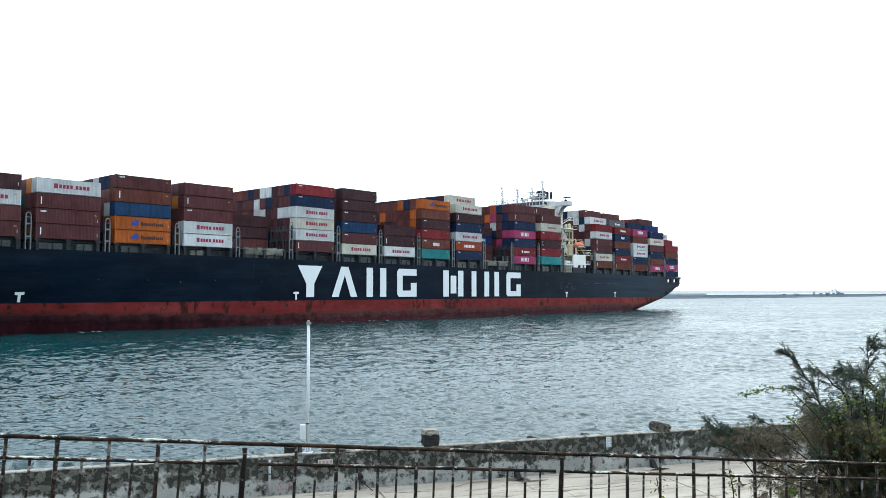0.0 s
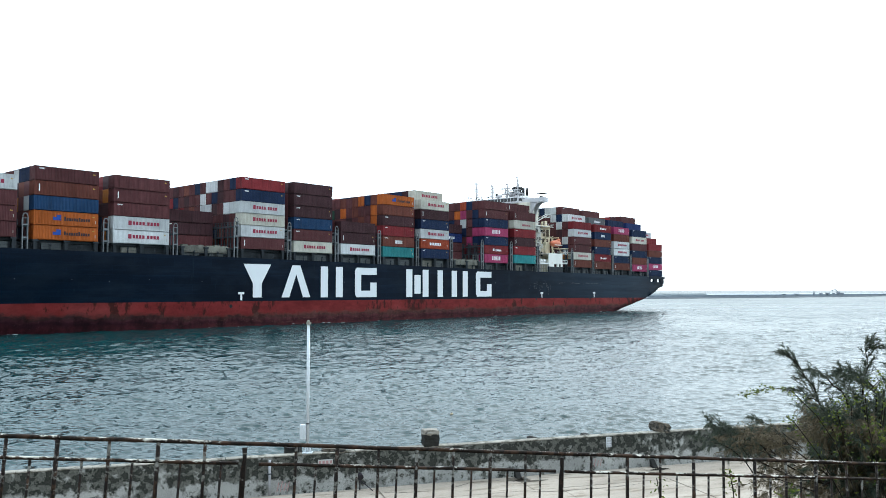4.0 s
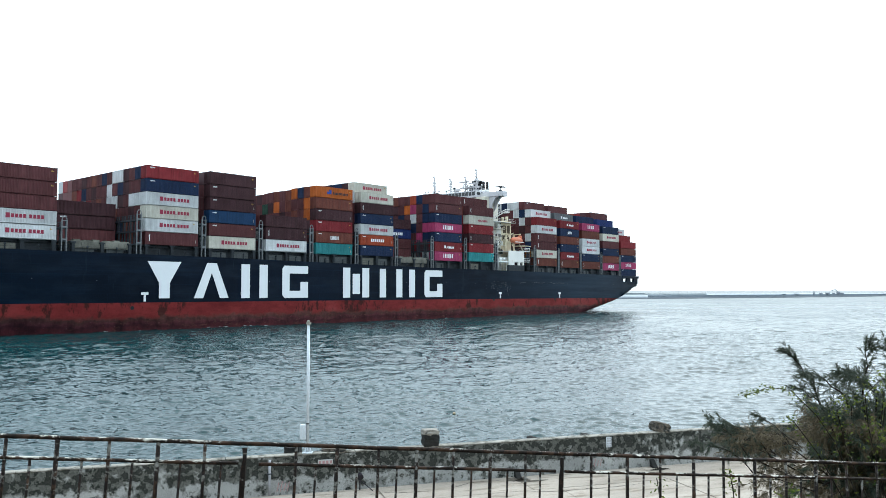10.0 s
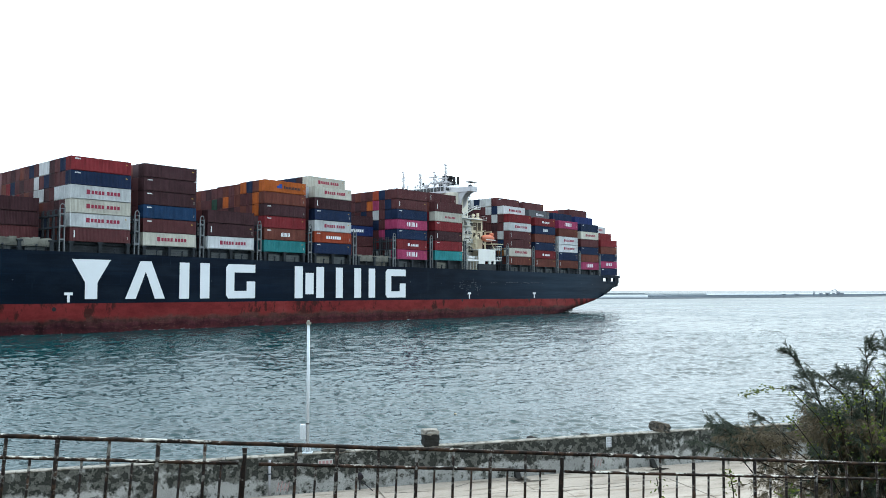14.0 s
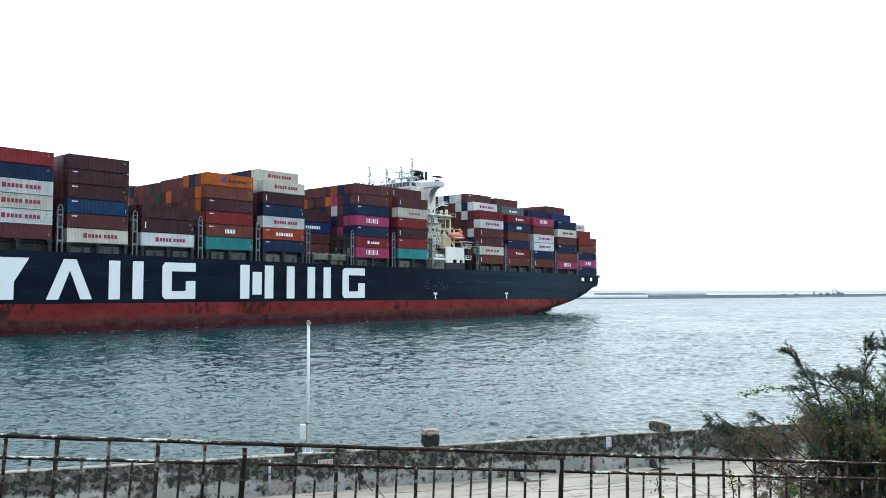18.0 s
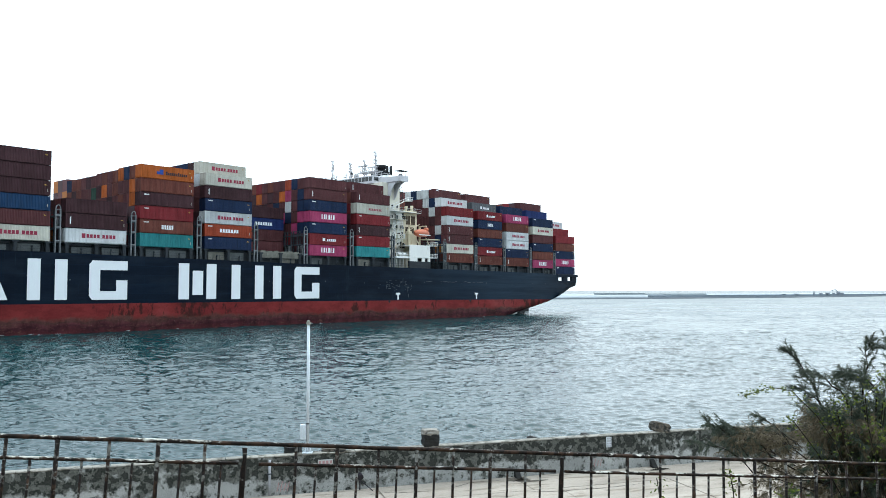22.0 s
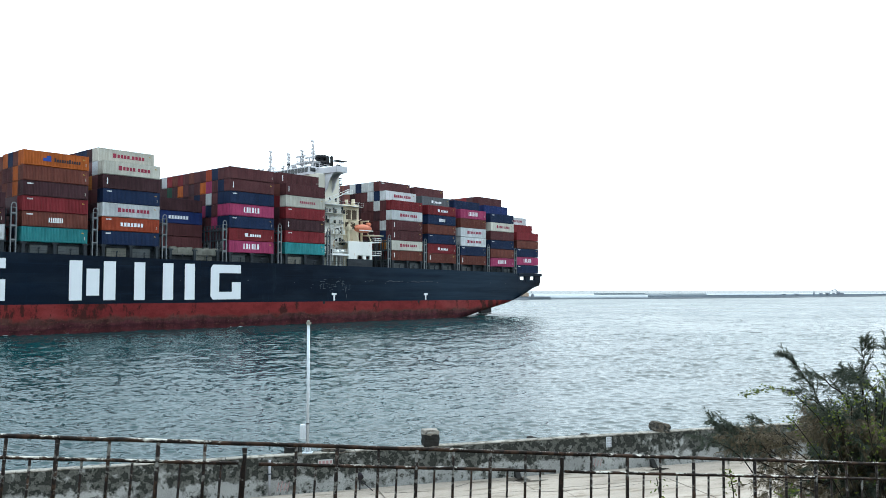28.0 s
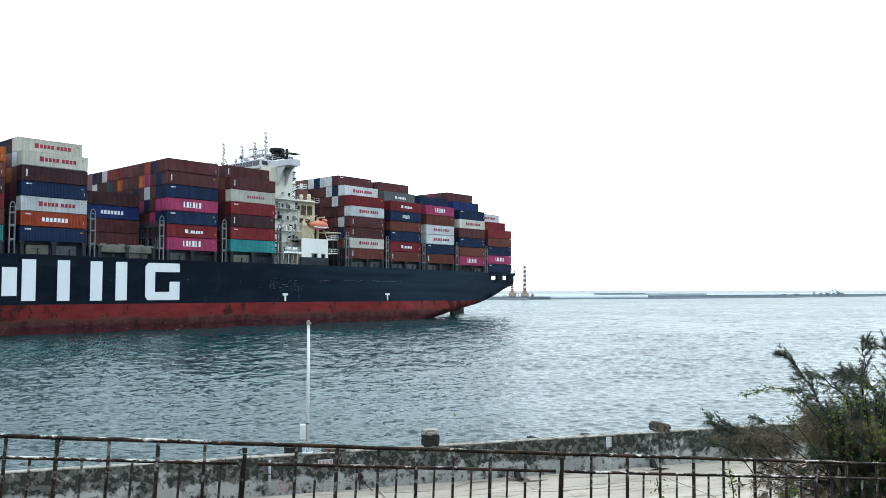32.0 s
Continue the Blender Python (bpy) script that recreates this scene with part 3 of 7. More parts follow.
def build_wall():
    # in the wall's own frame x runs along it and y out to sea; z from the pavement
    at = WALL_POSE @ Matrix.Translation((0, 0, PAVE_Z))
    h = WALL_TOP - PAVE_Z
    bm = B()
    n = 160
    x0, x1 = -40.0, 60.0
    prof = [(-0.03, -4.5), (-0.03, h - 0.04), (0.0, h - 0.033), (0.20, h - 0.033), (0.20, -4.5)]
    rows = []
    for i in range(n + 1):
        x = x0 + (x1 - x0) * i / n
        rows.append([bm.verts.new((x, y + 0.012 * noise.noise((x * 0.7, z * 3, y)), z + 0.012 * noise.noise((x * 0.9, y * 2, 7)))) for y, z in prof])
    for a, b in zip(rows, rows[1:]):
        for k in range(len(prof) - 1):
            bm.faces.new((a[k], b[k], b[k + 1], a[k + 1]))
    ob = part("sea_wall", bm, M_WALL, None, at=at)
    tagged(ob, "low concrete sea wall with dark mildew and peeling patches", "wall", kind="structure")
    random.seed(5)
    x = -40.0
    while x < 60:
        w = random.uniform(2.6, 3.4)
        bm = B()
        box(bm, x + 0.006, x + w - 0.006, -0.036, 0.22, h - 0.035, h + random.uniform(-0.004, 0.006), 0.014)
        part("coping", bm, M_COPING, ob)
        x += w
    return ob


SEA_WALL = build_wall()


def build_pavement():
    bm = B()
    at = WALL_POSE @ Matrix.Translation((0, 0, PAVE_Z))
    box(bm, -40, 60, -13.0, -0.03, -0.6, -0.03)
    ob = part("pavement", bm, M_PAVE, None, at=at)
    tagged(ob, "pale worn concrete quay pavement", "pavement", kind="structure")
    # cast slabs with open joints
    random.seed(9)
    for j, (y0, y1) in enumerate(((-1.6, -0.05), (-4.1, -1.6), (-7.0, -4.1), (-12.9, -7.0))):
        x = -26.0 + 0.9 * j
        while x < 36:
            w = random.uniform(3.4, 4.6)
            sb = B()
            box(sb, x + 0.012, x + w - 0.012, y0 + 0.012, y1 - 0.012, -0.035, random.uniform(-0.006, 0.006), 0.01)
            part("slab", sb, M_PAVE, ob)
            x += w
    return ob


PAVEMENT = build_pavement()


def build_cracks():
    rng = random.Random(15)
    for i in range(10):
        x = rng.uniform(-6, 24)
        y = rng.uniform(-6.5, -0.5)
        bm = B()
        n = rng.randint(14, 30)
        left, right = [], []
        ang = rng.gauss(0, 0.15)
        for k in range(n):
            w = rng.uniform(0.006, 0.022) * (1 - abs(2 * k / n - 1) ** 3)
            left.append(bm.verts.new((x, y - w, 0.0095)))
            right.append(bm.verts.new((x, y + w, 0.0095)))
            ang += rng.gauss(0, 0.2) - ang * 0.3
            x += 0.14 * math.cos(ang)
            y += 0.14 * math.sin(ang)
        for k in range(n - 1):
            bm.faces.new((left[k], left[k + 1], right[k + 1], right[k]))
        part("crack", bm, M_CRACK, PAVEMENT)


M_CRACK = worn("dirt_filled_crack", (0.05, 0.042, 0.034), 0.6, 8, 0.95, bump_s=0)
build_cracks()


def build_litter(x, y, w, seed):
    """A low heap of dead leaves and dirt swept against the wall."""
    rng = random.Random(seed)
    bm = B()
    for i in range(420):
        r = abs(rng.gauss(0, 0.5))
        a = rng.uniform(0, 6.28318)
        p = Vector((w * r * math.cos(a), 0.22 * w * r * math.sin(a), 0.012 + 0.06 * max(0, 1 - r) * rng.random()))
        d = Vector((rng.gauss(0, 1), rng.gauss(0, 1), rng.gauss(0, 0.25))).normalized() * rng.uniform(0.02, 0.05)
        q = Vector((-d.y, d.x, rng.gauss(0, 0.01))) * 0.35
        bm.faces.new([bm.verts.new(v) for v in (p - d, p + q, p + d, p - q)])
    m = WALL_POSE @ Matrix.Translation(((Vector((x, y, 0)) - WALL_A).dot(WALL_DIR), -0.55, PAVE_Z))
    ob = part("leaf_litter", bm, M_CRACK, None, at=m)
    tagged(ob, "low heap of dark dead leaves on the pavement", "litter", kind="stuff")


build_litter(2.05, 23.1, 0.2, 1)
build_litter(6.3, 24.4, 0.3, 3)
M_DAMP = worn("damp_dirty_concrete", (0.105, 0.088, 0.070), 0.55, 5, 0.6, stain=(0.24, 0.205, 0.17), stain_at=0.56)


def build_damp(x, y, w, depth, seed):
    """An uneven patch of damp dirt on the pavement."""
    bm = B()
    mid = bm.verts.new((0, 0, 0))
    rim = []
    for k in range(48):
        a = 6.28318 * k / 48
        e = 1.0 + 0.55 * noise.noise(Vector((1.6 * math.cos(a), 1.6 * math.sin(a), seed))) + 0.3 * noise.noise(Vector((5 * math.cos(a), 5 * math.sin(a), seed)))
        rim.append(bm.verts.new((w * e * math.cos(a), depth * e * math.sin(a), 0)))
    for k in range(48):
        bm.faces.new((mid, rim[k], rim[(k + 1) % 48]))
    part("damp_patch", bm, M_DAMP, PAVEMENT, "dark damp dirt", at=Matrix.Translation(((Vector((x, y, 0)) - WALL_A).dot(WALL_DIR), (Vector((x, y, 0)) - WALL_A).dot(Vector((-WALL_DIR.y, WALL_DIR.x, 0))), 0.0135)))


build_damp(2.12, 22.72, 0.36, 0.24, 1.3)
build_damp(2.62, 22.62, 0.30, 0.06, 2.7)


def build_terrace():
    """The raised terrace on which the camera stands, with its sloping edge strip under the railing."""
    bm = B()
    pts = [(-9.0, 4.6), (-3.0, 4.55), (2.4, 6.05), (9.0, 8.0), (20.0, 11.2)]
    tops = [6.75, 6.55, 6.1, 5.45, 4.5]
    top, back, low = [], [], []
    for (x, y), z in zip(pts, tops):
        top.append(bm.verts.new((x, y, z)))
        back.append(bm.verts.new((x, -12, max(z, 6.4) if x < 5 else z)))
        low.append(bm.verts.new((x + 0.1, y + 0.55, PAVE_Z - 0.1)))
    for i in range(len(pts) - 1):
        bm.faces.new((back[i], back[i + 1], top[i + 1], top[i]))
        bm.faces.new((top[i], top[i + 1], low[i + 1], low[i]))
    ob = part("terrace", bm, M_EARTH, None)
    tagged(ob, "earth terrace above the quay with a railing along it", "ground", kind="structure")
    return ob


TERRACE = build_terrace()


def build_unseen_bank():
    """A dark bank added out of view behind the terrace, to cut the sky light from that side."""
    bm = B()
    nx, ny = 90, 14
    rows = []
    for j in range(ny + 1):
        f = j / ny
        row = []
        for i in range(nx + 1):
            x = -180 + 360 * i / nx
            y = -10.5 - 38 * f - 0.0006 * x * x
            z = 6.3 + 27 * f ** 0.75 + (1.5 + 2.2 * f) * noise.noise((x * 0.09, y * 0.09, 1)) + 0.9 * noise.noise((x * 0.35, y * 0.35, 4)) * (j > 0)
            row.append(bm.verts.new((x, y, z if j else -1.0)))
        rows.append(row)
    for a, b in zip(rows, rows[1:]):
        for k in range(nx):
            bm.faces.new((a[k], a[k + 1], b[k + 1], b[k]))
    ob = part("unseen_bank", bm, M_HILL, None)
    tagged(ob, "dark green bank added out of view behind the terrace", "hill", kind="structure")


M_HILL = worn("dark_scrub", (0.045, 0.060, 0.030), 0.5, 1.0, 0.95, bump_s=0.6)
build_unseen_bank()

# ------------------------------------------------------------------ far shore

def ribbon(name, pts, prof, material, label, cat, wob=0.0):
    """A long low body along points; prof: offsets across and heights."""
    bm = B()
    rows = []
    P = [Vector((x, y, 0)) for x, y in pts]
    fine = []
    for p, q in zip(P, P[1:]):
        n = max(2, int((q - p).length / 12))
        fine += [p.lerp(q, i / n) for i in range(n)]
    fine.append(P[-1])
    for i, p in enumerate(fine):
        d = (fine[min(i + 1, len(fine) - 1)] - fine[max(i - 1, 0)]).normalized()
        nrm = Vector((-d.y, d.x, 0))
        rows.append([bm.verts.new(p + nrm * o + Vector((0, 0, z + wob * noise.noise((i * 0.6, o, 3)) * (z > 0.5)))) for o, z in prof])
    for r, q in zip(rows, rows[1:]):
        for k in range(len(prof) - 1):
            bm.faces.new((r[k], q[k], q[k + 1], r[k + 1]))
    bm.faces.new(rows[0])
    bm.faces.new(rows[-1][::-1])
    ob = part(name, bm, material, None)
    tagged(ob, label, cat, kind="structure")
    return ob


def build_far():
    line = [(-300, 520), (20, 648), (54, 657), (85, 684), (204, 727), (363, 829), (532, 965), (900, 1150), (1600, 1400)]

    def mole(slope):
        """The point of the breakwater that lies in a direction x / y."""
        for (ax, ay), (bx, by) in zip(line, line[1:]):
            fa, fb = ax - slope * ay, bx - slope * by
            if fa <= 0 <= fb:
                f = fa / (fa - fb)
                return ax + (bx - ax) * f, ay + (by - ay) * f + 4.0
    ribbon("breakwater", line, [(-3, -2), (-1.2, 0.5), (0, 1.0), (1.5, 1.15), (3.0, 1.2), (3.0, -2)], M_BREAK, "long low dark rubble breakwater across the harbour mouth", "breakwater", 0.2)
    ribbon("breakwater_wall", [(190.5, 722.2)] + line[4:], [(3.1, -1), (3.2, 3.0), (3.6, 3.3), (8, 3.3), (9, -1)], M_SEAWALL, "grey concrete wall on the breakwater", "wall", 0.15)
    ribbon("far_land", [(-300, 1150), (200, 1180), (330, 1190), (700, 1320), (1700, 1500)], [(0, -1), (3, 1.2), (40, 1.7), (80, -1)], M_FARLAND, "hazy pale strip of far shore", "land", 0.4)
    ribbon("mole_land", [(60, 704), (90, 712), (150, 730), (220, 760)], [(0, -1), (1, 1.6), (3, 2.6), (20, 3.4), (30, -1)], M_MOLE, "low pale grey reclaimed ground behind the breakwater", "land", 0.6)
    # long low shed, pale because haze is put into its colour
    # long low shed
    sh = thing("far_shed", "long pale harbour shed on the far shore", "building", at=Matrix.Translation((300, 1100, 0)))
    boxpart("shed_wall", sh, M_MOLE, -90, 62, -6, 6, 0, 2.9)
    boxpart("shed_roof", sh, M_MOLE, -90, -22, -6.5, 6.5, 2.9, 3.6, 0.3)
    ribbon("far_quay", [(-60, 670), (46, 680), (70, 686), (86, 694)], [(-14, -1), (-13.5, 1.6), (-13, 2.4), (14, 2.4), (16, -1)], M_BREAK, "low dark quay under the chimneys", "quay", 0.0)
    # striped chimneys with their blocks
    for x, y, h, r in ((70.8, 690, 26.3, 1.3), (60.4, 694, 17.2, 1.15)):
        ch = thing("striped_chimney", "tall chimney banded dark red and white", "chimney", "far chimneys", at=Matrix.Translation((x, y, 2.4)))
        n = 11
        z0 = 5.2
        for k in range(n):
            bm = B()
            f0, f1 = k / n, (k + 1) / n
            tube(bm, (0, 0, z0 + (h - z0) * f0), (0, 0, z0 + (h - z0) * f1), r * (1 - 0.2 * f0), r * (1 - 0.2 * f1), n=14)
            part("band", bm, M_CHIM_R if k % 2 == (n - 1) % 2 else M_CHIM_W, ch)
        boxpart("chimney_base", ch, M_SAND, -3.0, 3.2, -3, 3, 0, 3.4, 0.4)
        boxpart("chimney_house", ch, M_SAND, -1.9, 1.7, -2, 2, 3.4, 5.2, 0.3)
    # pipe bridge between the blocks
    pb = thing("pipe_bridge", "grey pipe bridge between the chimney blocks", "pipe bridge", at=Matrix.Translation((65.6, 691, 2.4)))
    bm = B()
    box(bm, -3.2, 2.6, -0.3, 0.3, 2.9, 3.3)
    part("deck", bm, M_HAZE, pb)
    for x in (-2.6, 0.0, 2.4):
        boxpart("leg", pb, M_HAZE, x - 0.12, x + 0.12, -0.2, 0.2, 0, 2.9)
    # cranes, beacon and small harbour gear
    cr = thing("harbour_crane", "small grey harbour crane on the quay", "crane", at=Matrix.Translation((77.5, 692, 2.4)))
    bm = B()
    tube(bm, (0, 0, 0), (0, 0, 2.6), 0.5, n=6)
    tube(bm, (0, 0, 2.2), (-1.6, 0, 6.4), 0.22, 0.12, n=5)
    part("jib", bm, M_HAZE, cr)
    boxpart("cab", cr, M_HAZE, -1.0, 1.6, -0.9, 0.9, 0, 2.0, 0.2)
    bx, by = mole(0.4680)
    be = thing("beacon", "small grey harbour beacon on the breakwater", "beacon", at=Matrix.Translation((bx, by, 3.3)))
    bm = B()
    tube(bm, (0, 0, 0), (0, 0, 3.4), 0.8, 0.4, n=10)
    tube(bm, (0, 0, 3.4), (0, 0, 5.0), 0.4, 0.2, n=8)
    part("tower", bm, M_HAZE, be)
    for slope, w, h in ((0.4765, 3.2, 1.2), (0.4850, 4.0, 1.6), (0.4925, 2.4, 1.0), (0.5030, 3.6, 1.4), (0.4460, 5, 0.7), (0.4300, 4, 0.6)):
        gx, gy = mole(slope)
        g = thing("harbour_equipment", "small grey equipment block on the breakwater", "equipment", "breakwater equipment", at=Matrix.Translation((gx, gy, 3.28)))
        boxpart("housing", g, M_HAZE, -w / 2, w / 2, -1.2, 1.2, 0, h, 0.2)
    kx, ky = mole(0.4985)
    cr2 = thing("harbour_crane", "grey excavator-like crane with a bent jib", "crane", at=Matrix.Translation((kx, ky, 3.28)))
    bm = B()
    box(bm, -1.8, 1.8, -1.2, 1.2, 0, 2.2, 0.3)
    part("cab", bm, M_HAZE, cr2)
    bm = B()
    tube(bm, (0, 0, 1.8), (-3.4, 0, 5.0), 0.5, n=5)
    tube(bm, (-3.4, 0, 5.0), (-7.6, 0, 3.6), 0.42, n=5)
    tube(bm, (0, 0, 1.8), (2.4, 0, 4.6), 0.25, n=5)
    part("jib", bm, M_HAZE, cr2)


build_far()

# ------------------------------------------------------------------ the container ship
BEAM_C, HALF = -21.2, 21.55


def lerp_tab(tab, u):
    if u <= tab[0][0]:
        return tab[0][1]
    for (a, va), (b, vb) in zip(tab, tab[1:]):
        if u <= b:
            return va + (vb - va) * (u - a) / (b - a)
    return tab[-1][1]


def deck_z(u):
    if u < 12.6:
        return 11.2
    return lerp_tab([(12.6, 13.85), (71, 14.4), (129, 14.75), (195, 15.6), (270, 16.05), (336, 17.5)], u)


def half_breadth(u, z):
    b = HALF * lerp_tab([(-1, 0.955), (12, 0.985), (30, 1.0), (268, 1.0), (290, 0.90), (310, 0.66), (326, 0.30), (336, 0.02)], u)
    zk = lerp_tab([(-1, 9.8), (1.6, 9.3), (14, 5.6), (25, 3.6), (38, 1.6), (52, -2.0), (60, -4)], u)
    zc = lerp_tab([(-1, 9.2), (1.6, 8.2), (14, 3.0), (25, 1.1), (34, -1.0), (48, -6), (60, -9)], u)
    # the bow flares out towards the deck
    b -= lerp_tab([(205, 0.0), (235, 1.3), (260, 3.2), (285, 5.2), (320, 6.5)], u) * min(1.25, max(0.0, (14.5 - z) / 14.5)) ** 1.3 * (b / HALF)
    if z >= zk:
        return b, z
    z = max(z, zc)
    f = min(1.0, (zk - z) / (zk - zc))
    return b * math.sqrt(max(0.0, 1 - f * f)), z


def hull_strip(levels_of, us):
    """Both sides of the hull between the given heights."""
    bm = B()
    for side in (1, -1):
        rows = []
        for u in us:
            row = []
            for z in levels_of(u):
                hb, zz = half_breadth(u, z)
                row.append(bm.verts.new((u, BEAM_C + side * hb, zz)))
            rows.append(row)
        for a, b in zip(rows, rows[1:]):
            for k in range(len(a) - 1):
                f = (a[k], a[k + 1], b[k + 1], b[k])
                fc = bm.faces.new(f if side > 0 else f[::-1])
                fc.smooth = True
    bmesh.ops.remove_doubles(bm, verts=bm.verts, dist=0.002)
    return bm


def red_line(u):
    return lerp_tab([(0, 4.9), (54, 5.28), (92, 5.42), (130, 5.56), (205, 5.75), (270, 5.85)], u)


def letter_bars(bm, bars, u_left, z0, width, height, y):
    """Plain white shapes: each a list of corners as fractions of a box that starts at u_left and runs aft."""
    for q in bars:
        vs = [bm.verts.new((u_left - width * fx, BEAM_C + half_breadth(u_left - width * fx, z0 + height * fz)[0] + 0.03 if u_left > 214 else y, z0 + height * fz)) for fx, fz in q]
        f = bm.faces.new(vs)


US = [-0.6, 1.0, 3, 5, 8, 10.5, 12.59, 12.61, 16, 20, 25, 30, 34, 38, 43, 48, 54, 60, 70] + list(range(80, 270, 10)) + [270, 280, 290, 300, 310, 318, 326, 332, 336]


def build_ship():
    ship = thing("container_ship", "large navy and red container ship loaded with stacked containers", "ship")
    part("hull", hull_strip(lambda u: [deck_z(u), deck_z(u) - 0.5] + [red_line(u) + (deck_z(u) - 0.5 - red_line(u)) * f for f in (0.8, 0.6, 0.4, 0.2, 0.0)], US), M_HULL, ship, "dark navy painted hull side")
    part("boot_top", hull_strip(lambda u: [red_line(u) - f * (red_line(u) - 2.7) for f in (0, 0.35, 0.7, 1)], US), M_BOOT, ship, "red painted band streaked with rust")
    part("fouled_strake", hull_strip(lambda u: [2.7, 2.0, 1.3, 0.6, 0.0, -1.0, -2.5, -4.0, -6.0, -8.5], US), M_BOOT, ship, "dull maroon fouled strip at the waterline")
    # transom
    bm = B()
    zs = [11.2, 10.6, 10.0, 9.6, 9.4, 9.25]
    for a, b in zip(zs, zs[1:]):
        ha, za = half_breadth(-0.6, a)
        hb, zb = half_breadth(-0.6, b)
        bm.faces.new([bm.verts.new(v) for v in ((-0.6, BEAM_C - ha, za), (-0.6, BEAM_C + ha, za), (-0.6, BEAM_C + hb, zb), (-0.6, BEAM_C - hb, zb))])
    part("transom", bm, M_HULL, ship)
    # decks
    bm = B()
    us = [u for u in US if u > 12.6]
    rows = [[bm.verts.new((u, BEAM_C + s * half_breadth(u, deck_z(u))[0] * 0.999, deck_z(u) - 0.25)) for s in (-1, 1)] for u in us]
    for a, b in zip(rows, rows[1:]):
        bm.faces.new((a[0], b[0], b[1], a[1]))
    part("main_deck", bm, M_DECK, ship)
    bm = B()
    box(bm, -0.55, 12.6, -42.0, -0.6, 9.9, 10.1)
    part("mooring_deck", bm, M_DECK, ship)
    # stern platform carried over the open mooring deck
    bm = B()
    box(bm, -0.75, 12.7, -42.6, 0.28, 12.85, 13.75, 0.06)
    part("stern_platform", bm, M_HULL, ship)
    for i, (u, w) in enumerate(((-0.4, 3.6), (5.5, 3.3), (11.4, 2.1))):
        for d in (0.05, -10.5, -21, -31.5, -42.3):
            boxpart("stern_pillar", ship, M_HULL, u, u + w, d - 0.9, d, 10.6, 13.06, 0.3)
    for d in (0.02, -42.3):
        boxpart("stern_bulwark", ship, M_HULL, 0.2, 12.5, d - 0.35, d - 0.05, 10.6, 11.55, 0.05)
    bm = B()
    tube(bm, (-0.6, 0.1, 13.75), (-0.6, 0.1, 14.9), 0.05)
    tube(bm, (-0.6, 0.1, 14.9), (-0.6, -42, 14.9), 0.04)
    tube(bm, (-0.6, 0.1, 14.4), (-0.6, -42, 14.4), 0.03)
    for k in range(15):
        tube(bm, (-0.6, -3 * k, 13.75), (-0.6, -3 * k, 14.9), 0.04)
    part("stern_rail", bm, M_LASH, ship)
    for d in (-3, -9, -16):
        bm = B()
        tube(bm, (3.2, d, 10.1), (3.2, d, 11.6), 0.55, n=12)
        tube(bm, (3.2, d, 11.6), (3.2, d, 11.8), 0.75, n=12)
        part("bollard", bm, M_STEEL, ship)
    # rudder
    bm = B()
    box(bm, 0.3, 6.9, BEAM_C - 0.55, BEAM_C + 0.55, -6, 2.2, 0.25)
    box(bm, 3.4, 7.4, BEAM_C - 0.9, BEAM_C + 0.9, 1.2, 6.5, 0.2)
    part("rudder", bm, M_BLACK, ship)
    # big plain white shapes on the side
    y = 0.42
    h = 7.74
    wedge = [[(0, 1), (1, 1), (0.66, 0.42), (0.66, 0), (0.34, 0), (0.34, 0.42)]]
    chevron = [[(0, 0), (0.36, 1), (0.64, 1), (1, 0), (0.74, 0), (0.5, 0.72), (0.26, 0)]]
    twin = [[(0, 0), (0, 1), (0.32, 1), (0.32, 0)], [(0.68, 0), (0.68, 1), (1, 1), (1, 0)]]
    slab_ = [[(0.08, 0), (0, 0.1), (0, 0.9), (0.08, 1), (1, 1), (1, 0.76), (0.28, 0.76), (0.28, 0.22), (0.7, 0.22), (0.7, 0.5), (1, 0.5), (1, 0)]]
    trio = [[(0, 0), (0, 1), (0.27, 1), (0.27, 0)], [(0.36, 0.12), (0.36, 0.8), (0.64, 0.8), (0.64, 0.12)], [(0.73, 0), (0.73, 1), (1, 1), (1, 0)]]
    bar = [[(0, 0), (0, 1), (1, 1), (1, 0)]]
    shapes = [(212.3, 7.7, wedge), (201.5, 8.7, chevron), (189.5, 7.3, twin), (178.0, 7.8, slab_), (158.8, 9.2, trio), (145.7, 2.35, bar), (139.4, 7.5, twin), (128.0, 7.8, slab_)]
    for ul, w, bars in shapes:
      for q in bars:
        bm = B()
        letter_bars(bm, [q], ul, lerp_tab([(120, 6.2), (150, 6.3), (178, 6.42), (212, 6.6)], ul), w, h, y)
        part("painted_shape", bm, M_MARK_WHITE, ship, "large plain white painted shape")
    # tug marks
    for u in (213.6, 93.1, 58.8, 276.0):
        bm = B()
        letter_bars(bm, [[(0, 1), (1, 1), (1, 0.72), (0.66, 0.72), (0.66, 0), (0.34, 0), (0.34, 0.72), (0, 0.72)]], u, red_line(u) + 0.22, 1.6, 1.9, y)
        part("tug_mark", bm, M_MARK_WHITE, ship, "small white painted mark on the hull")
    for u, z in ((215.3, 4.7), (61.0, 5.1), (276.6, 5.2), (95.6, 5.2)):
        bm = B()
        bmesh.ops.create_circle(bm, cap_ends=True, segments=14, radius=0.42, matrix=Matrix.Translation((u, BEAM_C + half_breadth(u, z)[0] + 0.04, z)) @ pose(0, 0, 0, -90 - (12 if u > 240 else 0), 0, 0))
        part("hull_outlet", bm, M_BLACK, ship)
    return ship


SHIP = build_ship()
aboard(SHIP, 0, 0, 0)

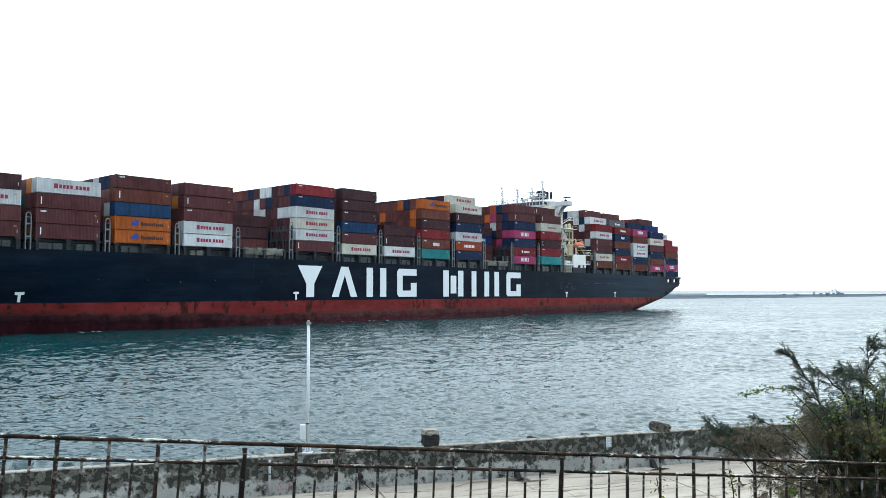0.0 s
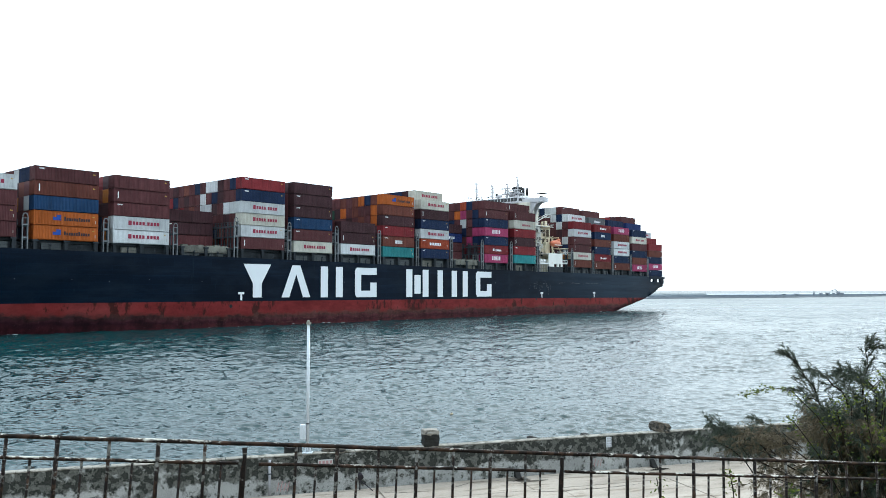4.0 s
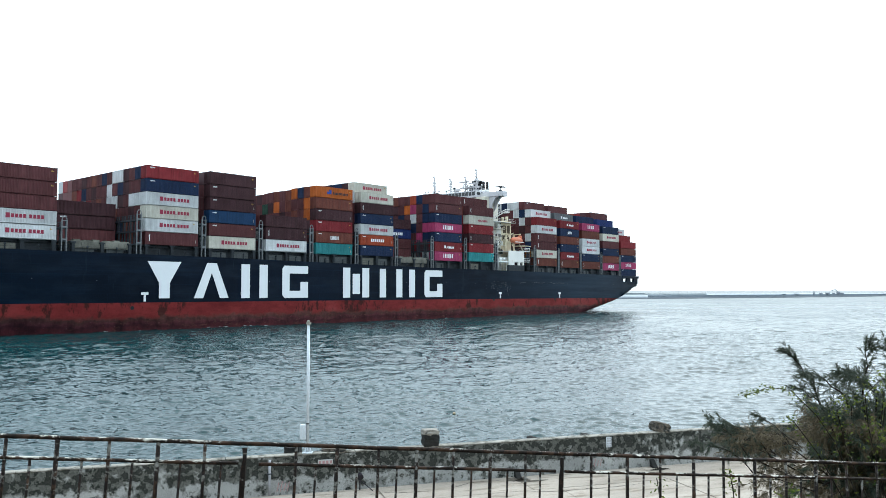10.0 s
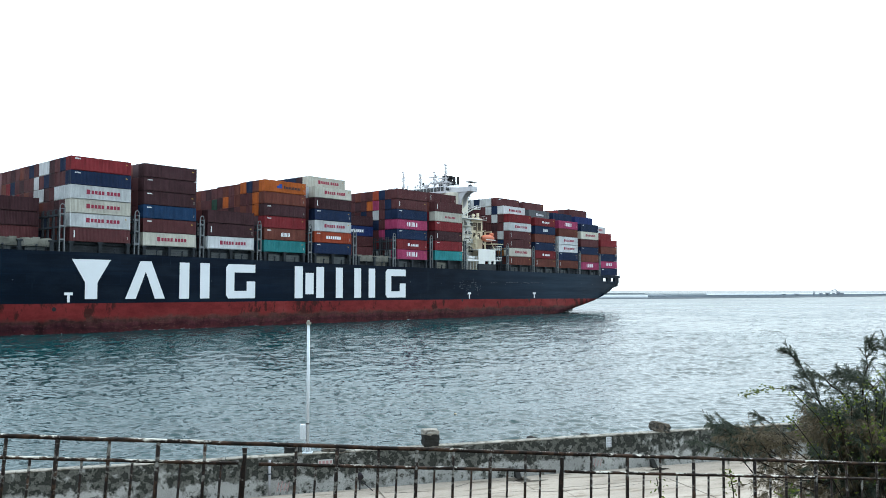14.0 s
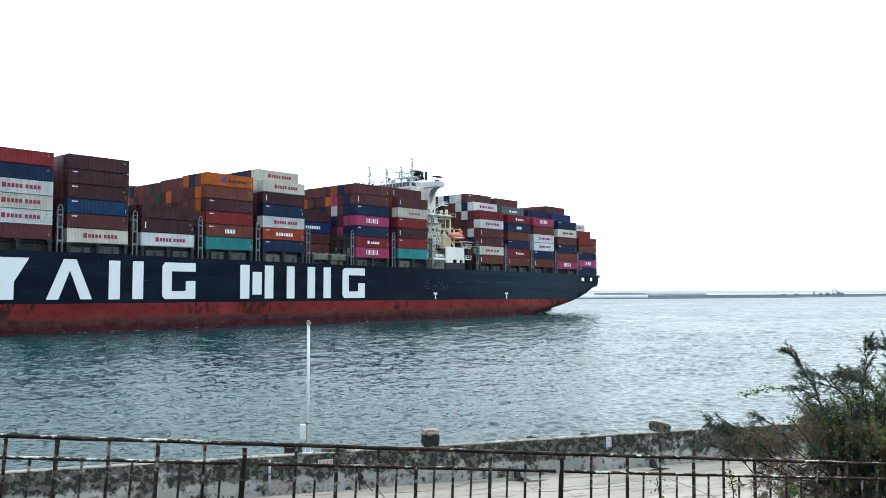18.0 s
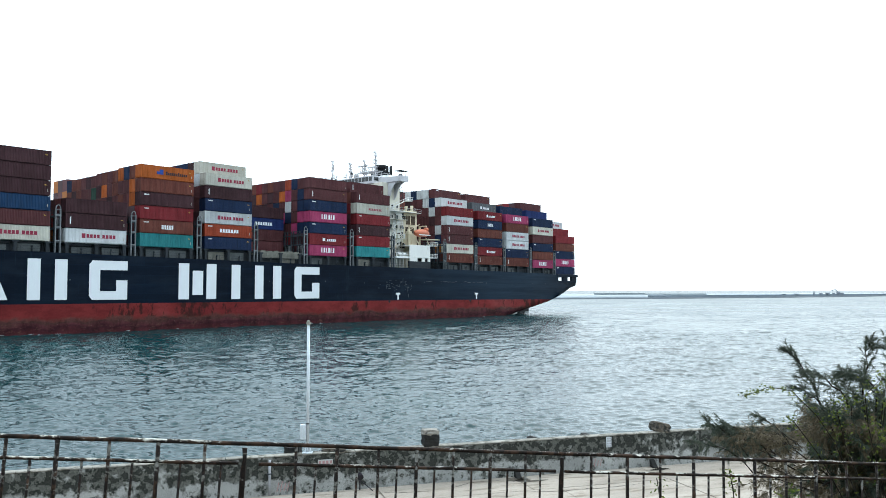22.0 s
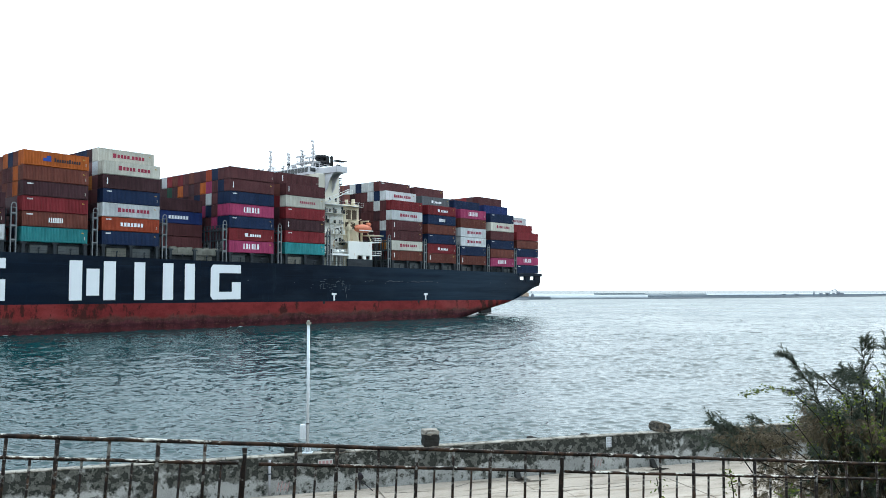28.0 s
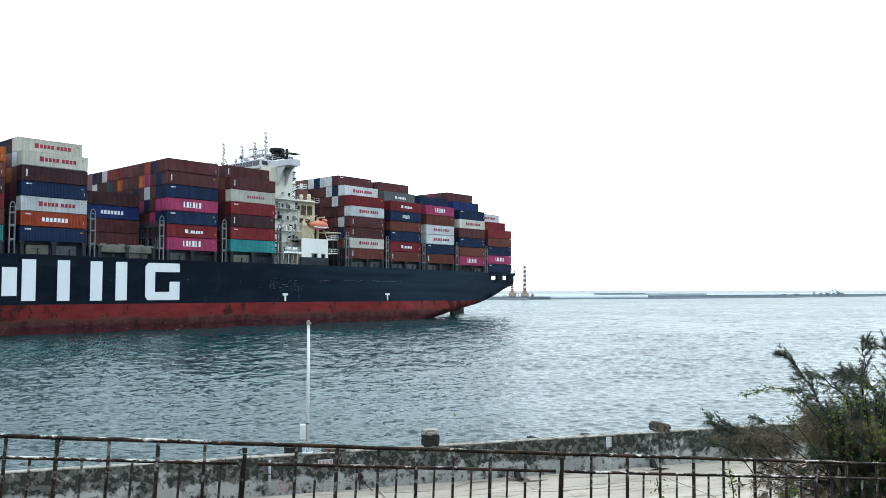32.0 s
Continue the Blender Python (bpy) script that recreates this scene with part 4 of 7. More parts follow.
def build_foam():
    rng = random.Random(77)
    bm = B()
    for _ in range(18):
        u = rng.choice((60, 100, 128, 165, 190, 222, 262)) + rng.gauss(0, 5)
        d = 0.6 + abs(rng.gauss(0, 1.6)) - (0.0 if u < 215 else 0.045 * (u - 215))
        L = rng.uniform(0.15, 0.7)
        w = rng.uniform(0.05, 0.16)
        n = 9
        ring = []
        for k in range(n):
            a = 6.28318 * k / n
            q = rng.uniform(0.6, 1.2)
            ring.append(bm.verts.new((u + L * q * math.cos(a), d + w * q * math.sin(a), 0.16 + rng.uniform(0, 0.06))))
        c = bm.verts.new((u, d, 0.24))
        for k in range(n):
            bm.faces.new((ring[k], ring[(k + 1) % n], c))
    # churned water round the rudder
    for i in range(46):
        u, d = rng.uniform(-7, 15), rng.gauss(-20, 3)
        L, w = rng.uniform(0.3, 1.2), rng.uniform(0.15, 0.4)
        ring = []
        for k in range(8):
            q = rng.uniform(0.5, 1.2)
            ring.append(bm.verts.new((u + L * q * math.cos(0.7854 * k), d + w * q * math.sin(0.7854 * k), 0.12 + rng.uniform(0, 0.08))))
        c = bm.verts.new((u, d, 0.26))
        for k in range(8):
            bm.faces.new((ring[k], ring[(k + 1) % 8], c))
    ob = part("foam", bm, M_FOAM, None)
    tagged(ob, "small white foam flecks along the ship's waterline", "foam", kind="stuff")
    aboard(ob, 0, 0, 0)


M_FOAM = worn("white_foam", (0.42, 0.48, 0.50), 0.6, 6, 0.8)
build_foam()

# ------------------------------------------------------------------ containers
CL, CW, ROW = 12.19, 2.42, 2.515


def container_meshes(h):
    """Shared meshes for one container height: corrugated body, corner frame, end doors."""
    # body, origin at the aft port lower corner: x ahead, y out to port (0 = outer face), z up
    bm = B()
    n = 44
    pts = []
    for i in range(n):
        x = 0.16 + (CL - 0.32) * i / n
        st = (CL - 0.32) / n
        for fx, dy in ((0.0, -0.012), (0.32, -0.012), (0.5, -0.046), (0.82, -0.046)):
            pts.append((x + st * fx, dy))
    pts.append((CL - 0.16, -0.012))
    for side in (0, 1):
        lo = [bm.verts.new((x, dy if side == 0 else -CW - dy, 0.2)) for x, dy in pts]
        hi = [bm.verts.new((x, dy if side == 0 else -CW - dy, h - 0.12)) for x, dy in pts]
        for k in range(len(pts) - 1):
            q = (lo[k + 1], lo[k], hi[k], hi[k + 1])
            bm.faces.new(q if side == 0 else q[::-1])
    box(bm, 0.06, CL - 0.06, -CW + 0.08, -0.08, 0.16, h - 0.07)
    box(bm, 0.2, CL - 0.2, -CW + 0.25, -0.25, 0.0, 0.17)
    body = mesh_of(bm, "container_body")
    body.materials.append(None)
    bm = B()
    for x in (0, CL - 0.17):
        for y in (0, -CW + 0.15):
            box(bm, x, x + 0.17, y - 0.15, y, 0.0, h - 0.015)
    for y in (0, -CW + 0.09):
        box(bm, 0.17, CL - 0.17, y - 0.09, y, 0.10, 0.22)
        box(bm, 0.17, CL - 0.17, y - 0.09, y, h - 0.14, h - 0.05)
    for x in (0, CL - 0.1):
        box(bm, x, x + 0.1, -CW + 0.15, -0.15, 0.09, 0.22)
        box(bm, x, x + 0.1, -CW + 0.15, -0.15, h - 0.15, h - 0.045)
    frame_ = mesh_of(bm, "container_frame")
    frame_.materials.append(None)
    bm = B()
    prof = [(-0.16, -0.03)]
    for y in (-0.45, -0.92, -1.22, -1.52, -1.99):
        if y == -1.22:
            prof += [(y + 0.02, -0.03), (y + 0.015, -0.08), (y - 0.015, -0.08), (y - 0.02, -0.03)]
        else:
            prof += [(y + 0.03, -0.03), (y + 0.022, 0.02), (y - 0.022, 0.02), (y - 0.03, -0.03)]
    prof.append((-CW + 0.16, -0.03))
    lo = [bm.verts.new((CL + dx, y, 0.17)) for y, dx in prof]
    hi = [bm.verts.new((CL + dx, y, h - 0.15)) for y, dx in prof]
    for k in range(len(prof) - 1):
        bm.faces.new((lo[k], hi[k], hi[k + 1], lo[k + 1]))
    doors = mesh_of(bm, "container_doors")
    doors.materials.append(None)
    return body, frame_, doors


CMESH = {}


def comb(bm, bars, y=0.008, foot=0.05):
    """One flat piece: bars that stand on a thin common foot line; bars run from high x to low x."""
    z0 = min(q[2] for q in bars)
    path = []
    for x0, x1, lo, hi in bars:
        path += [(x0, z0 + foot), (x0, hi), (x1, hi), (x1, z0 + foot)]
    path += [(bars[-1][1], z0), (bars[0][0], z0)]
    bm.faces.new([bm.verts.new((x, y, z)) for x, z in path][::-1])


def mark_mesh(kind):
    """Plain bars where a side carries markings; x ahead, so the reading way is -x."""
    spec = {
        "red": [(7.9 - 0.62 * i, 7.9 - 0.62 * i - 0.46, 1.12, 1.74) for i in range(4)] + [(5.1 - 0.64 * i, 5.1 - 0.64 * i - 0.48, 1.12, 1.74) for i in range(4)],
        "redlogo": [(8.75, 8.1, 1.05, 1.85)],
        "longdark": [(6.6 - 0.46 * i, 6.6 - 0.46 * i - 0.34, 1.0, 1.55 + (0.2 if i in (0, 6) else 0)) for i in range(11)],
        "bluelogo": [(8.7, 8.05, 1.0, 1.6), (8.05, 7.2, 1.0, 2.05)],
        "broadwhite": [(8.4 - 0.75 * i, 8.4 - 0.75 * i - (0.5 if i % 2 else 0.3), 0.9, 2.1) for i in range(6)],
        "shortwhite": [(8.0, 7.2, 0.95, 1.75)] + [(6.6 - 0.62 * i, 6.15 - 0.62 * i, 0.95, 1.55) for i in range(5)],
        "blockwhite": [(7.4 - 0.4 * i, 7.15 - 0.4 * i, 0.9, 1.8) for i in range(7)],
        "wide": [(8.4 - 0.72 * i, 7.9 - 0.72 * i, 1.0, 1.75) for i in range(7)],
        "code": [(11.4 - 0.16 * i, 11.3 - 0.16 * i, 2.15, 2.4) for i in range(7)],
        "codev": [(11.4, 11.2, 0.75, 2.1)],
        "tag": [(1.15, 0.95, 1.9, 2.15), (0.9, 0.72, 1.9, 2.05)],
        "taglow": [(0.62, 0.5, 0.7, 1.3)],
        "faded": [(7.7 - 0.55 * i, 7.35 - 0.55 * i, 1.1, 1.6) for i in range(8)],
    }[kind]
    if kind in ("red", "faded", "redlogo"):
        spec = [(6.15 + 1.12 * (x0 - 6.15), 6.15 + 1.12 * (x1 - 6.15), 1.43 + 1.15 * (lo - 1.43), 1.43 + 1.15 * (hi - 1.43)) for x0, x1, lo, hi in spec]
    bm = B()
    comb(bm, spec)
    return mesh_of(bm, "marking_" + kind)


MARKS = {}
MARK_STYLE = {"red": M_MARK_RED, "longdark": M_MARK_DARK, "bluelogo": M_MARK_BLUE, "redlogo": M_MARK_RED, "broadwhite": M_MARK_WHITE, "shortwhite": M_MARK_WHITE, "blockwhite": M_MARK_WHITE,
              "wide": M_MARK_WHITE, "code": M_MARK_WHITE, "codev": M_MARK_WHITE, "faded": M_MARK_RED, "tag": M_MARK_YELLOW, "taglow": M_MARK_PALE}
WORDS = dict(maroon="maroon", darkmaroon="dark maroon", rust="rust-brown", red="red", navy="navy blue", blue="blue", royal="bright blue", orange="orange", vermilion="orange-red",
             teal="teal green", white="white", cream="cream", grey="grey", pink="pink", green="dark green")


def container(u, d, z, h, colour, marks=(), doors=True):
    hk = round(h, 2)
    if hk not in CMESH:
        CMESH[hk] = container_meshes(h)
    mark_word = " with red lettering bars" if "red" in marks else " with white lettering bars" if marks and marks[0] not in ("code", "codev") else ""
    c = thing("shipping_container", WORDS[colour] + " corrugated steel container" + mark_word + " on the ship", "container", "containers stacked on the ship")
    for nm, me in zip(("body", "frame", "door"), CMESH[hk]):
        if nm == "door" and not doors:
            continue
        o = new(nm, me)
        o.parent = c
        o.material_slots[0].link = "OBJECT"
        o.material_slots[0].material = PAINT[colour]
    extra = ((), ("tag",), ("taglow",), ("tag", "taglow"))[int(abs(u * 7.3 + z * 3.1 + d)) % 4] if d > -6 else ()
    for k in tuple(marks) + extra:
        if k not in MARKS:
            MARKS[k] = mark_mesh(k)
            MARKS[k].materials.append(MARK_STYLE[k])
        o = new("marking", MARKS[k])
        o.parent = c
    aboard(c, u, d, z)
    return c


# aft end, base height, tier height, then tiers from the bottom: (colour, marks)
MR, DM, RU, WH, CR = "maroon", "darkmaroon", "rust", "white", "cream"
BAYS = [
    ("f1", 276.1, 18.10, 2.92, [(MR, ()), (MR, ()), (WH, ("red", "redlogo")), (DM, ())], 4),
    ("w1", 261.2, 18.05, 2.90, [(MR, ("codev",)), (MR, ("code",)), (MR, ("codev",)), (WH, ("red", "redlogo"))], 4),
    ("h", 246.0, 17.84, 2.80, [("orange", ("longdark", "bluelogo")), ("orange", ("longdark", "bluelogo")), ("blue", ()), (RU, ("codev",)), (MR, ("code",))], 5),
    ("w2", 230.7, 17.84, 2.77, [(WH, ("red", "redlogo")), (WH, ("red", "redlogo")), (MR, ("code",)), (MR, ("codev",)), (MR, ())], 5),
    ("r", 200.5, 17.80, 2.785, [(MR, ("codev",)), (WH, ("red", "redlogo")), (CR, ("red", "redlogo")), (WH, ("red", "redlogo")), ("navy", ("code",)), ("red", ("code",))], 6),
    ("r2", 185.5, 17.55, 2.88, [(CR, ("red", "redlogo")), (MR, ("code",)), ("blue", ("code",)), (DM, ("code",)), (DM, ("code",)), (DM, ())], 6),
    ("w", 170.4, 17.50, 2.90, [(WH, ("red", "redlogo")), (DM, ("codev",)), (DM, ())], 3),
    ("tl", 155.3, 17.36, 2.87, [("teal", ()), (RU, ("blockwhite", "code")), ("red", ("code",)), (DM, ("code",)), (RU, ()), ("orange", ("longdark", "bluelogo"))], 6),
    ("vm", 140.2, 17.43, 2.83, [("navy", ("code",)), ("vermilion", ("wide", "code")), (WH, ("red", "redlogo")), ("navy", ("code",)), (DM, ("codev",)), (CR, ("red", "redlogo")), (CR, ("red", "redlogo"))], 7),
    ("pk", 110.9, 16.87, 2.815, [("pink", ("broadwhite",)), ("red", ("shortwhite",)), ("navy", ("code",)), ("pink", ("broadwhite",)), ("navy", ("code",)), (MR, ("codev",)), (MR, ())], 7),
    ("teal", 95.2, 17.05, 2.87, [("teal", ()), ("red", ("code",)), (DM, ("codev",)), ("red", ("code",)), (CR, ("faded",)), (MR, ("codev",)), (MR, ("codev",))], 7),
    ("a", 59.0, 16.50, 2.80, [(RU, ("codev",)), (CR, ("red", "redlogo")), (MR, ("codev",)), (MR, ("codev",)), (WH, ("red", "redlogo")), ("red", ()), (WH, ("red", "redlogo")), (MR, ("code",))], 8),
    ("k", 44.3, 16.20, 2.81, [(RU, ("codev",)), ("red", ("shortwhite",)), ("navy", ("code",)), (RU, ()), ("navy", ("blockwhite",)), ("red", ("shortwhite",)), ("grey", ("shortwhite",)), (MR, ())], 8),
    ("p", 29.7, 16.00, 2.83, [(RU, ("codev",)), ("navy", ("code",)), (WH, ("red", "redlogo")), (WH, ("red", "redlogo")), (RU, ()), ("pink", ("broadwhite",)), ("navy", ())], 7),
    ("q", 15.0, 15.75, 2.825, [("pink", ("broadwhite",)), (RU, ()), ("navy", ("code",)), (MR, ()), (CR, ("red", "redlogo")), ("navy", ("code",)), ("royal", ()), (MR, ())], 8),
    ("s", 1.0, 13.80, 2.74, [("navy", ("code",)), ("pink", ("broadwhite",)), ("navy", ("code",)), (RU, ()), ("red", ()), ("red", ()), (WH, ("red", "redlogo"))], 7),
]
INSET = {"vm": {6: 1}, "teal": {6: 1}, "a": {6: 1, 7: 2}, "k": {6: 1, 7: 2}, "p": {6: 1}, "q": {6: 1, 7: 2}, "s": {5: 1, 6: 2}}
# forward ends that stand free: tiers and rows that show
ENDS = {"r": (range(2, 6), 13), "tl": (range(3, 6), 13), "pk": (range(2, 7), 13), "a": (range(2, 8), 6), "vm": (range(6, 7), 13), "h": (range(4, 5), 13)}
END_MIX = {
    "r": [MR, DM, "navy", MR, WH, MR, "red", DM, MR, RU, MR, "grey", RU],
    "tl": [RU, MR, "orange", RU, "navy", MR, RU, "orange", DM, MR, "vermilion", RU],
    "pk": ["navy", MR, "pink", DM, "navy", WH, RU, "red", DM, "green", MR, "navy", "orange", DM, MR],
    "a": [MR, WH, "navy", WH, MR, WH, DM],
    "vm": ["navy", DM, "navy", MR],
    "h": ["navy", MR, WH, MR],
}

END_ROWS = {
    ("r", 5): ["navy", MR, DM, WH, WH, MR, "navy", MR, RU], ("r", 4): [MR, MR, DM, "navy", MR, WH, MR, MR, DM], ("r", 3): [WH, WH, MR, DM, WH, WH, MR, RU, MR], ("r", 2): [MR, DM, MR, MR, RU, MR],
    ("tl", 5): [RU, "navy", "orange", RU, MR, RU, MR, MR, DM, MR, RU], ("tl", 4): ["orange", MR, MR, RU, MR, "orange", DM, "green", MR, MR], ("tl", 3): ["orange", MR, RU, MR, DM, MR],
    ("pk", 6): [MR, "navy", "vermilion", MR, MR, RU, MR, "red", RU, "red"], ("pk", 5): ["navy", MR, "pink", "orange", MR, DM, MR, "orange", DM, "green"], ("pk", 4): ["navy", MR, WH, MR, "navy", MR, DM, MR],
    ("pk", 3): ["pink", MR, "navy", "pink", MR, "navy", DM], ("pk", 2): ["navy", "pink", MR, DM, "navy", MR],
    ("a", 7): [MR, MR, WH, WH, "navy", WH], ("a", 6): [MR, "navy", WH, MR, MR, DM], ("a", 5): [MR, WH, MR, MR, DM, MR], ("a", 4): [MR, DM, MR, MR, DM, MR], ("a", 3): [WH, MR, MR, DM, MR, MR], ("a", 2): ["navy", MR, DM, MR, MR, MR],
}
# rows of lower boxes sink a little below their neighbours: first row, drop
SINK = {"tl": ((4, 0.4), (8, 0.8))}


def build_cargo():
    rest = []
    rng = random.Random(11)
    for key, u, z, h, tiers, full in BAYS:
        ins = INSET.get(key, {})
        done = set()
        for t, (col, marks) in enumerate(tiers):
            row = ins.get(t, 0)
            container(u, -ROW * row, z + h * t, h - 0.045, col, marks)
            done.add((row, t))
        if key in ENDS:
            ts, nr = ENDS[key]
            for r in range(1, nr + 1):
                for t in ts:
                    if (r, t) in done or t >= full or r < ins.get(t, 0):
                        continue
                    pal = END_MIX[key]
                    known = END_ROWS.get((key, t), [])
                    pick = rng.randrange(3)
                    col = known[r - 1] if r <= len(known) else pal[(r * 3 + t * 5 + pick) % len(pal)]
                    sink = max([d for first, d in SINK.get(key, ()) if r >= first], default=0.0) * (t - 1) / full
                    container(u, -ROW * r, z + h * t - sink, h - 0.045, col, ())
                    done.add((r, t))
        for r in range(0, 17):
            for t in range(full):
                if (r, t) in done or r < ins.get(t, 0):
                    continue
                if r == 0 and t >= len(tiers) - len(ins):
                    continue
                rest.append((u, -ROW * r, z + h * t, h - 0.045))
    # the two bays whose port rows are empty
    for u, z, h, row, cols in ((215.6, 18.0, 2.83, 3, [(MR, ()), (DM, ("code",)), (DM, ())]), (125.6, 17.6, 2.83, 3, [(MR, ()), (MR, ()), ("royal", ("wide",)), (DM, ())])):
        for t, (col, marks) in enumerate(cols):
            container(u, -ROW * row + 0.3, z + h * t, h - 0.045, col, marks)
        for r in range(row + 1, 17):
            for t in range(len(cols)):
                rest.append((u, -ROW * r + 0.3, z + h * t, h - 0.045))
    bm = B()
    for u, d, z, h in rest:
        box(bm, u, u + CL, d - CW, d, z, z + h)
    ob = part("container_cargo", bm, M_CARGO, None)
    tagged(ob, "mixed corrugated shipping containers packed across the ship", "container", kind="stuff")
    aboard(ob, 0, 0, 0)


build_cargo()



# ------------------------------------------------------------------ ship's deck gear and superstructure
BAY_ENDS = [(276.1, 18.1), (261.2, 18.05), (246.0, 17.84), (230.7, 17.84), (215.6, 17.82), (200.5, 17.8), (185.5, 17.55), (170.4, 17.5), (155.3, 17.36), (140.2, 17.43),
            (125.6, 17.2), (110.9, 16.87), (95.2, 17.05), (59.0, 16.5), (44.3, 16.2), (29.7, 16.0), (15.0, 15.75)]


def build_deck_gear():
    random.seed(21)
    gaps = [((a[0] + b[0] + CL) / 2, b[1]) for a, b in zip(BAY_ENDS, BAY_ENDS[1:]) if a[0] - b[0] < 20]
    gaps += [(93.9, 17.0), (72.3, 16.6), (14.2, 15.2)]
    for u, zb in gaps:
        hgt = 4.8 if u > 222 else 7.1 if u > 80 else 6.8
        bm = B()
        w = 0.46
        for s in (-1, 1):
            box(bm, u + s * w - 0.08, u + s * w + 0.08, -0.05, 0.18, deck_z(u) - 0.25, zb + hgt - 0.8)
        for z in ((0.1, 2.5) if hgt < 5 else (0.1, 2.7, 5.0)):
            box(bm, u - w, u + w, -0.02, 0.15, zb + z, zb + z + 0.28)
        # rounded head
        seg = 6
        for k in range(seg):
            a0, a1 = math.pi * k / seg, math.pi * (k + 1) / seg
            tube(bm, (u + w * math.cos(a0), 0.07, zb + hgt - 0.8 + 0.8 * math.sin(a0)), (u + w * math.cos(a1), 0.07, zb + hgt - 0.8 + 0.8 * math.sin(a1)), 0.09, n=6)
        tube(bm, (u - w, 0.07, zb + hgt - 0.95), (u + w, 0.07, zb + hgt - 0.95), 0.08, n=6)
        lb = part("lashing_bridge", bm, M_LASH, SHIP, "light grey steel lashing bridge end frame")
        bm = B()
        levels = (0.0, 2.5) if hgt < 5 else (0.0, 2.7, 5.0)
        for k in range(18):
            d = -0.2 - ROW * k
            for s_ in (-0.375, 0.375):
                box(bm, u + s_ - 0.09, u + s_ + 0.09, d - 0.17, d + 0.17, deck_z(u) - 0.25, zb + hgt - 1.0)
        for z in levels:
            box(bm, u - 0.45, u + 0.47, -42.8, -0.1, zb + z - 0.2, zb + z + 0.12)
            box(bm, u + 0.40, u + 0.45, -42.8, -0.1, zb + z + 1.0, zb + z + 1.08)
            box(bm, u + 0.40, u + 0.45, -42.8, -0.1, zb + z + 0.55, zb + z + 0.60)
        part("lashing_lattice", bm, M_LATTICE, lb)
    # coaming, stanchions and small deck boxes under each bay
    for u, zb in BAY_ENDS:
        boxpart("hatch_coaming", SHIP, M_STEEL, u - 0.4, u + CL + 0.4, -41.0, -1.5, deck_z(u) - 0.2, zb - 0.55, 0.05)
        recess = u in (215.6, 125.6)
        if recess:
            for k in range(2):
                u0 = u + 0.2 + 6.1 * k
                bm = B()
                box(bm, u0, u0 + 5.6, -7.0, -0.35, zb - 1.3, zb + 0.15, 0.06)
                for q in range(3):
                    box(bm, u0 + 0.2 + 1.9 * q, u0 + 1.5 + 1.9 * q, -1.6, -0.45, zb + 0.14, zb + 0.34 + 0.12 * ((q + k) % 2), 0.04)
                for q in range(4):
                    box(bm, u0 + 0.4 + 1.3 * q, u0 + 1.2 + 1.3 * q, -0.36, -0.28, zb - 0.75, zb - 0.2)
                box(bm, u0 + 0.05, u0 + 5.55, -0.4, -0.3, zb - 1.15, zb - 1.0)
                part("hatch_cover", bm, M_HATCH, SHIP, "weathered light grey hatch cover")
        else:
            boxpart("hatch_cover", SHIP, M_STEEL, u - 0.2, u + CL + 0.2, -41.2, -1.0, zb - 0.55, zb - 0.01, 0.04)
        for k in range(3):
            uu = u + 0.05 + (CL - 0.7) / 2 * k
            bm = B()
            box(bm, uu, uu + 0.6, -0.75, 0.05, deck_z(uu) - 0.25, zb - 0.02, 0.03)
            box(bm, uu - 0.25, uu + 0.85, -0.9, 0.12, zb - 0.35, zb - 0.015, 0.03)
            part("stanchion", bm, M_STEEL, SHIP)
        for k in range(2):
            if random.random() < 0.85:
                u0 = u + 1.2 + 5.9 * k + random.uniform(0, 0.8)
                boxpart("deck_locker", SHIP, M_LOCKER if random.random() < 0.8 else M_HATCH, u0 - 0.4, u0 + random.uniform(2.6, 4.0), -1.45, -0.8, deck_z(u0) + 0.1, zb - random.uniform(0.5, 0.8), 0.04)
            u0 = u + 3.0 + 5.9 * k
            bm = B()
            tube(bm, (u0, -0.4, deck_z(u0) - 0.2), (u0, -0.4, deck_z(u0) + 0.9), 0.14)
            tube(bm, (u0, -0.4, deck_z(u0) + 0.9), (u0 + 0.1, -0.1, deck_z(u0) + 1.05), 0.2)
            part("deck_vent", bm, M_STEEL, SHIP)
    # bulwark rail
    for i in range(19):
        u0 = 14.0 + i * 14.0
        bm = B()
        for z in (0.55, 1.05):
            tube(bm, (u0, 0.2, deck_z(u0) + z), (u0 + 14, 0.2, deck_z(u0 + 14) + z), 0.022, n=5)
        for k in range(8):
            uu = u0 + 1.75 * k
            tube(bm, (uu, 0.2, deck_z(uu) - 0.05), (uu, 0.2, deck_z(uu) + 1.05), 0.022, n=5)
        part("side_rail", bm, M_STEEL, SHIP)


build_deck_gear()


def window_row(parent, us, d, z0, z1, w, side="port"):
    for u in us:
        bm = B()
        if side == "port":
            box(bm, u, u + w, d - 0.05, d + 0.04, z0, z1)
        else:
            box(bm, d - 0.04, d + 0.05, u - w, u, z0, z1)
        part("window", bm, M_GLASS, parent)


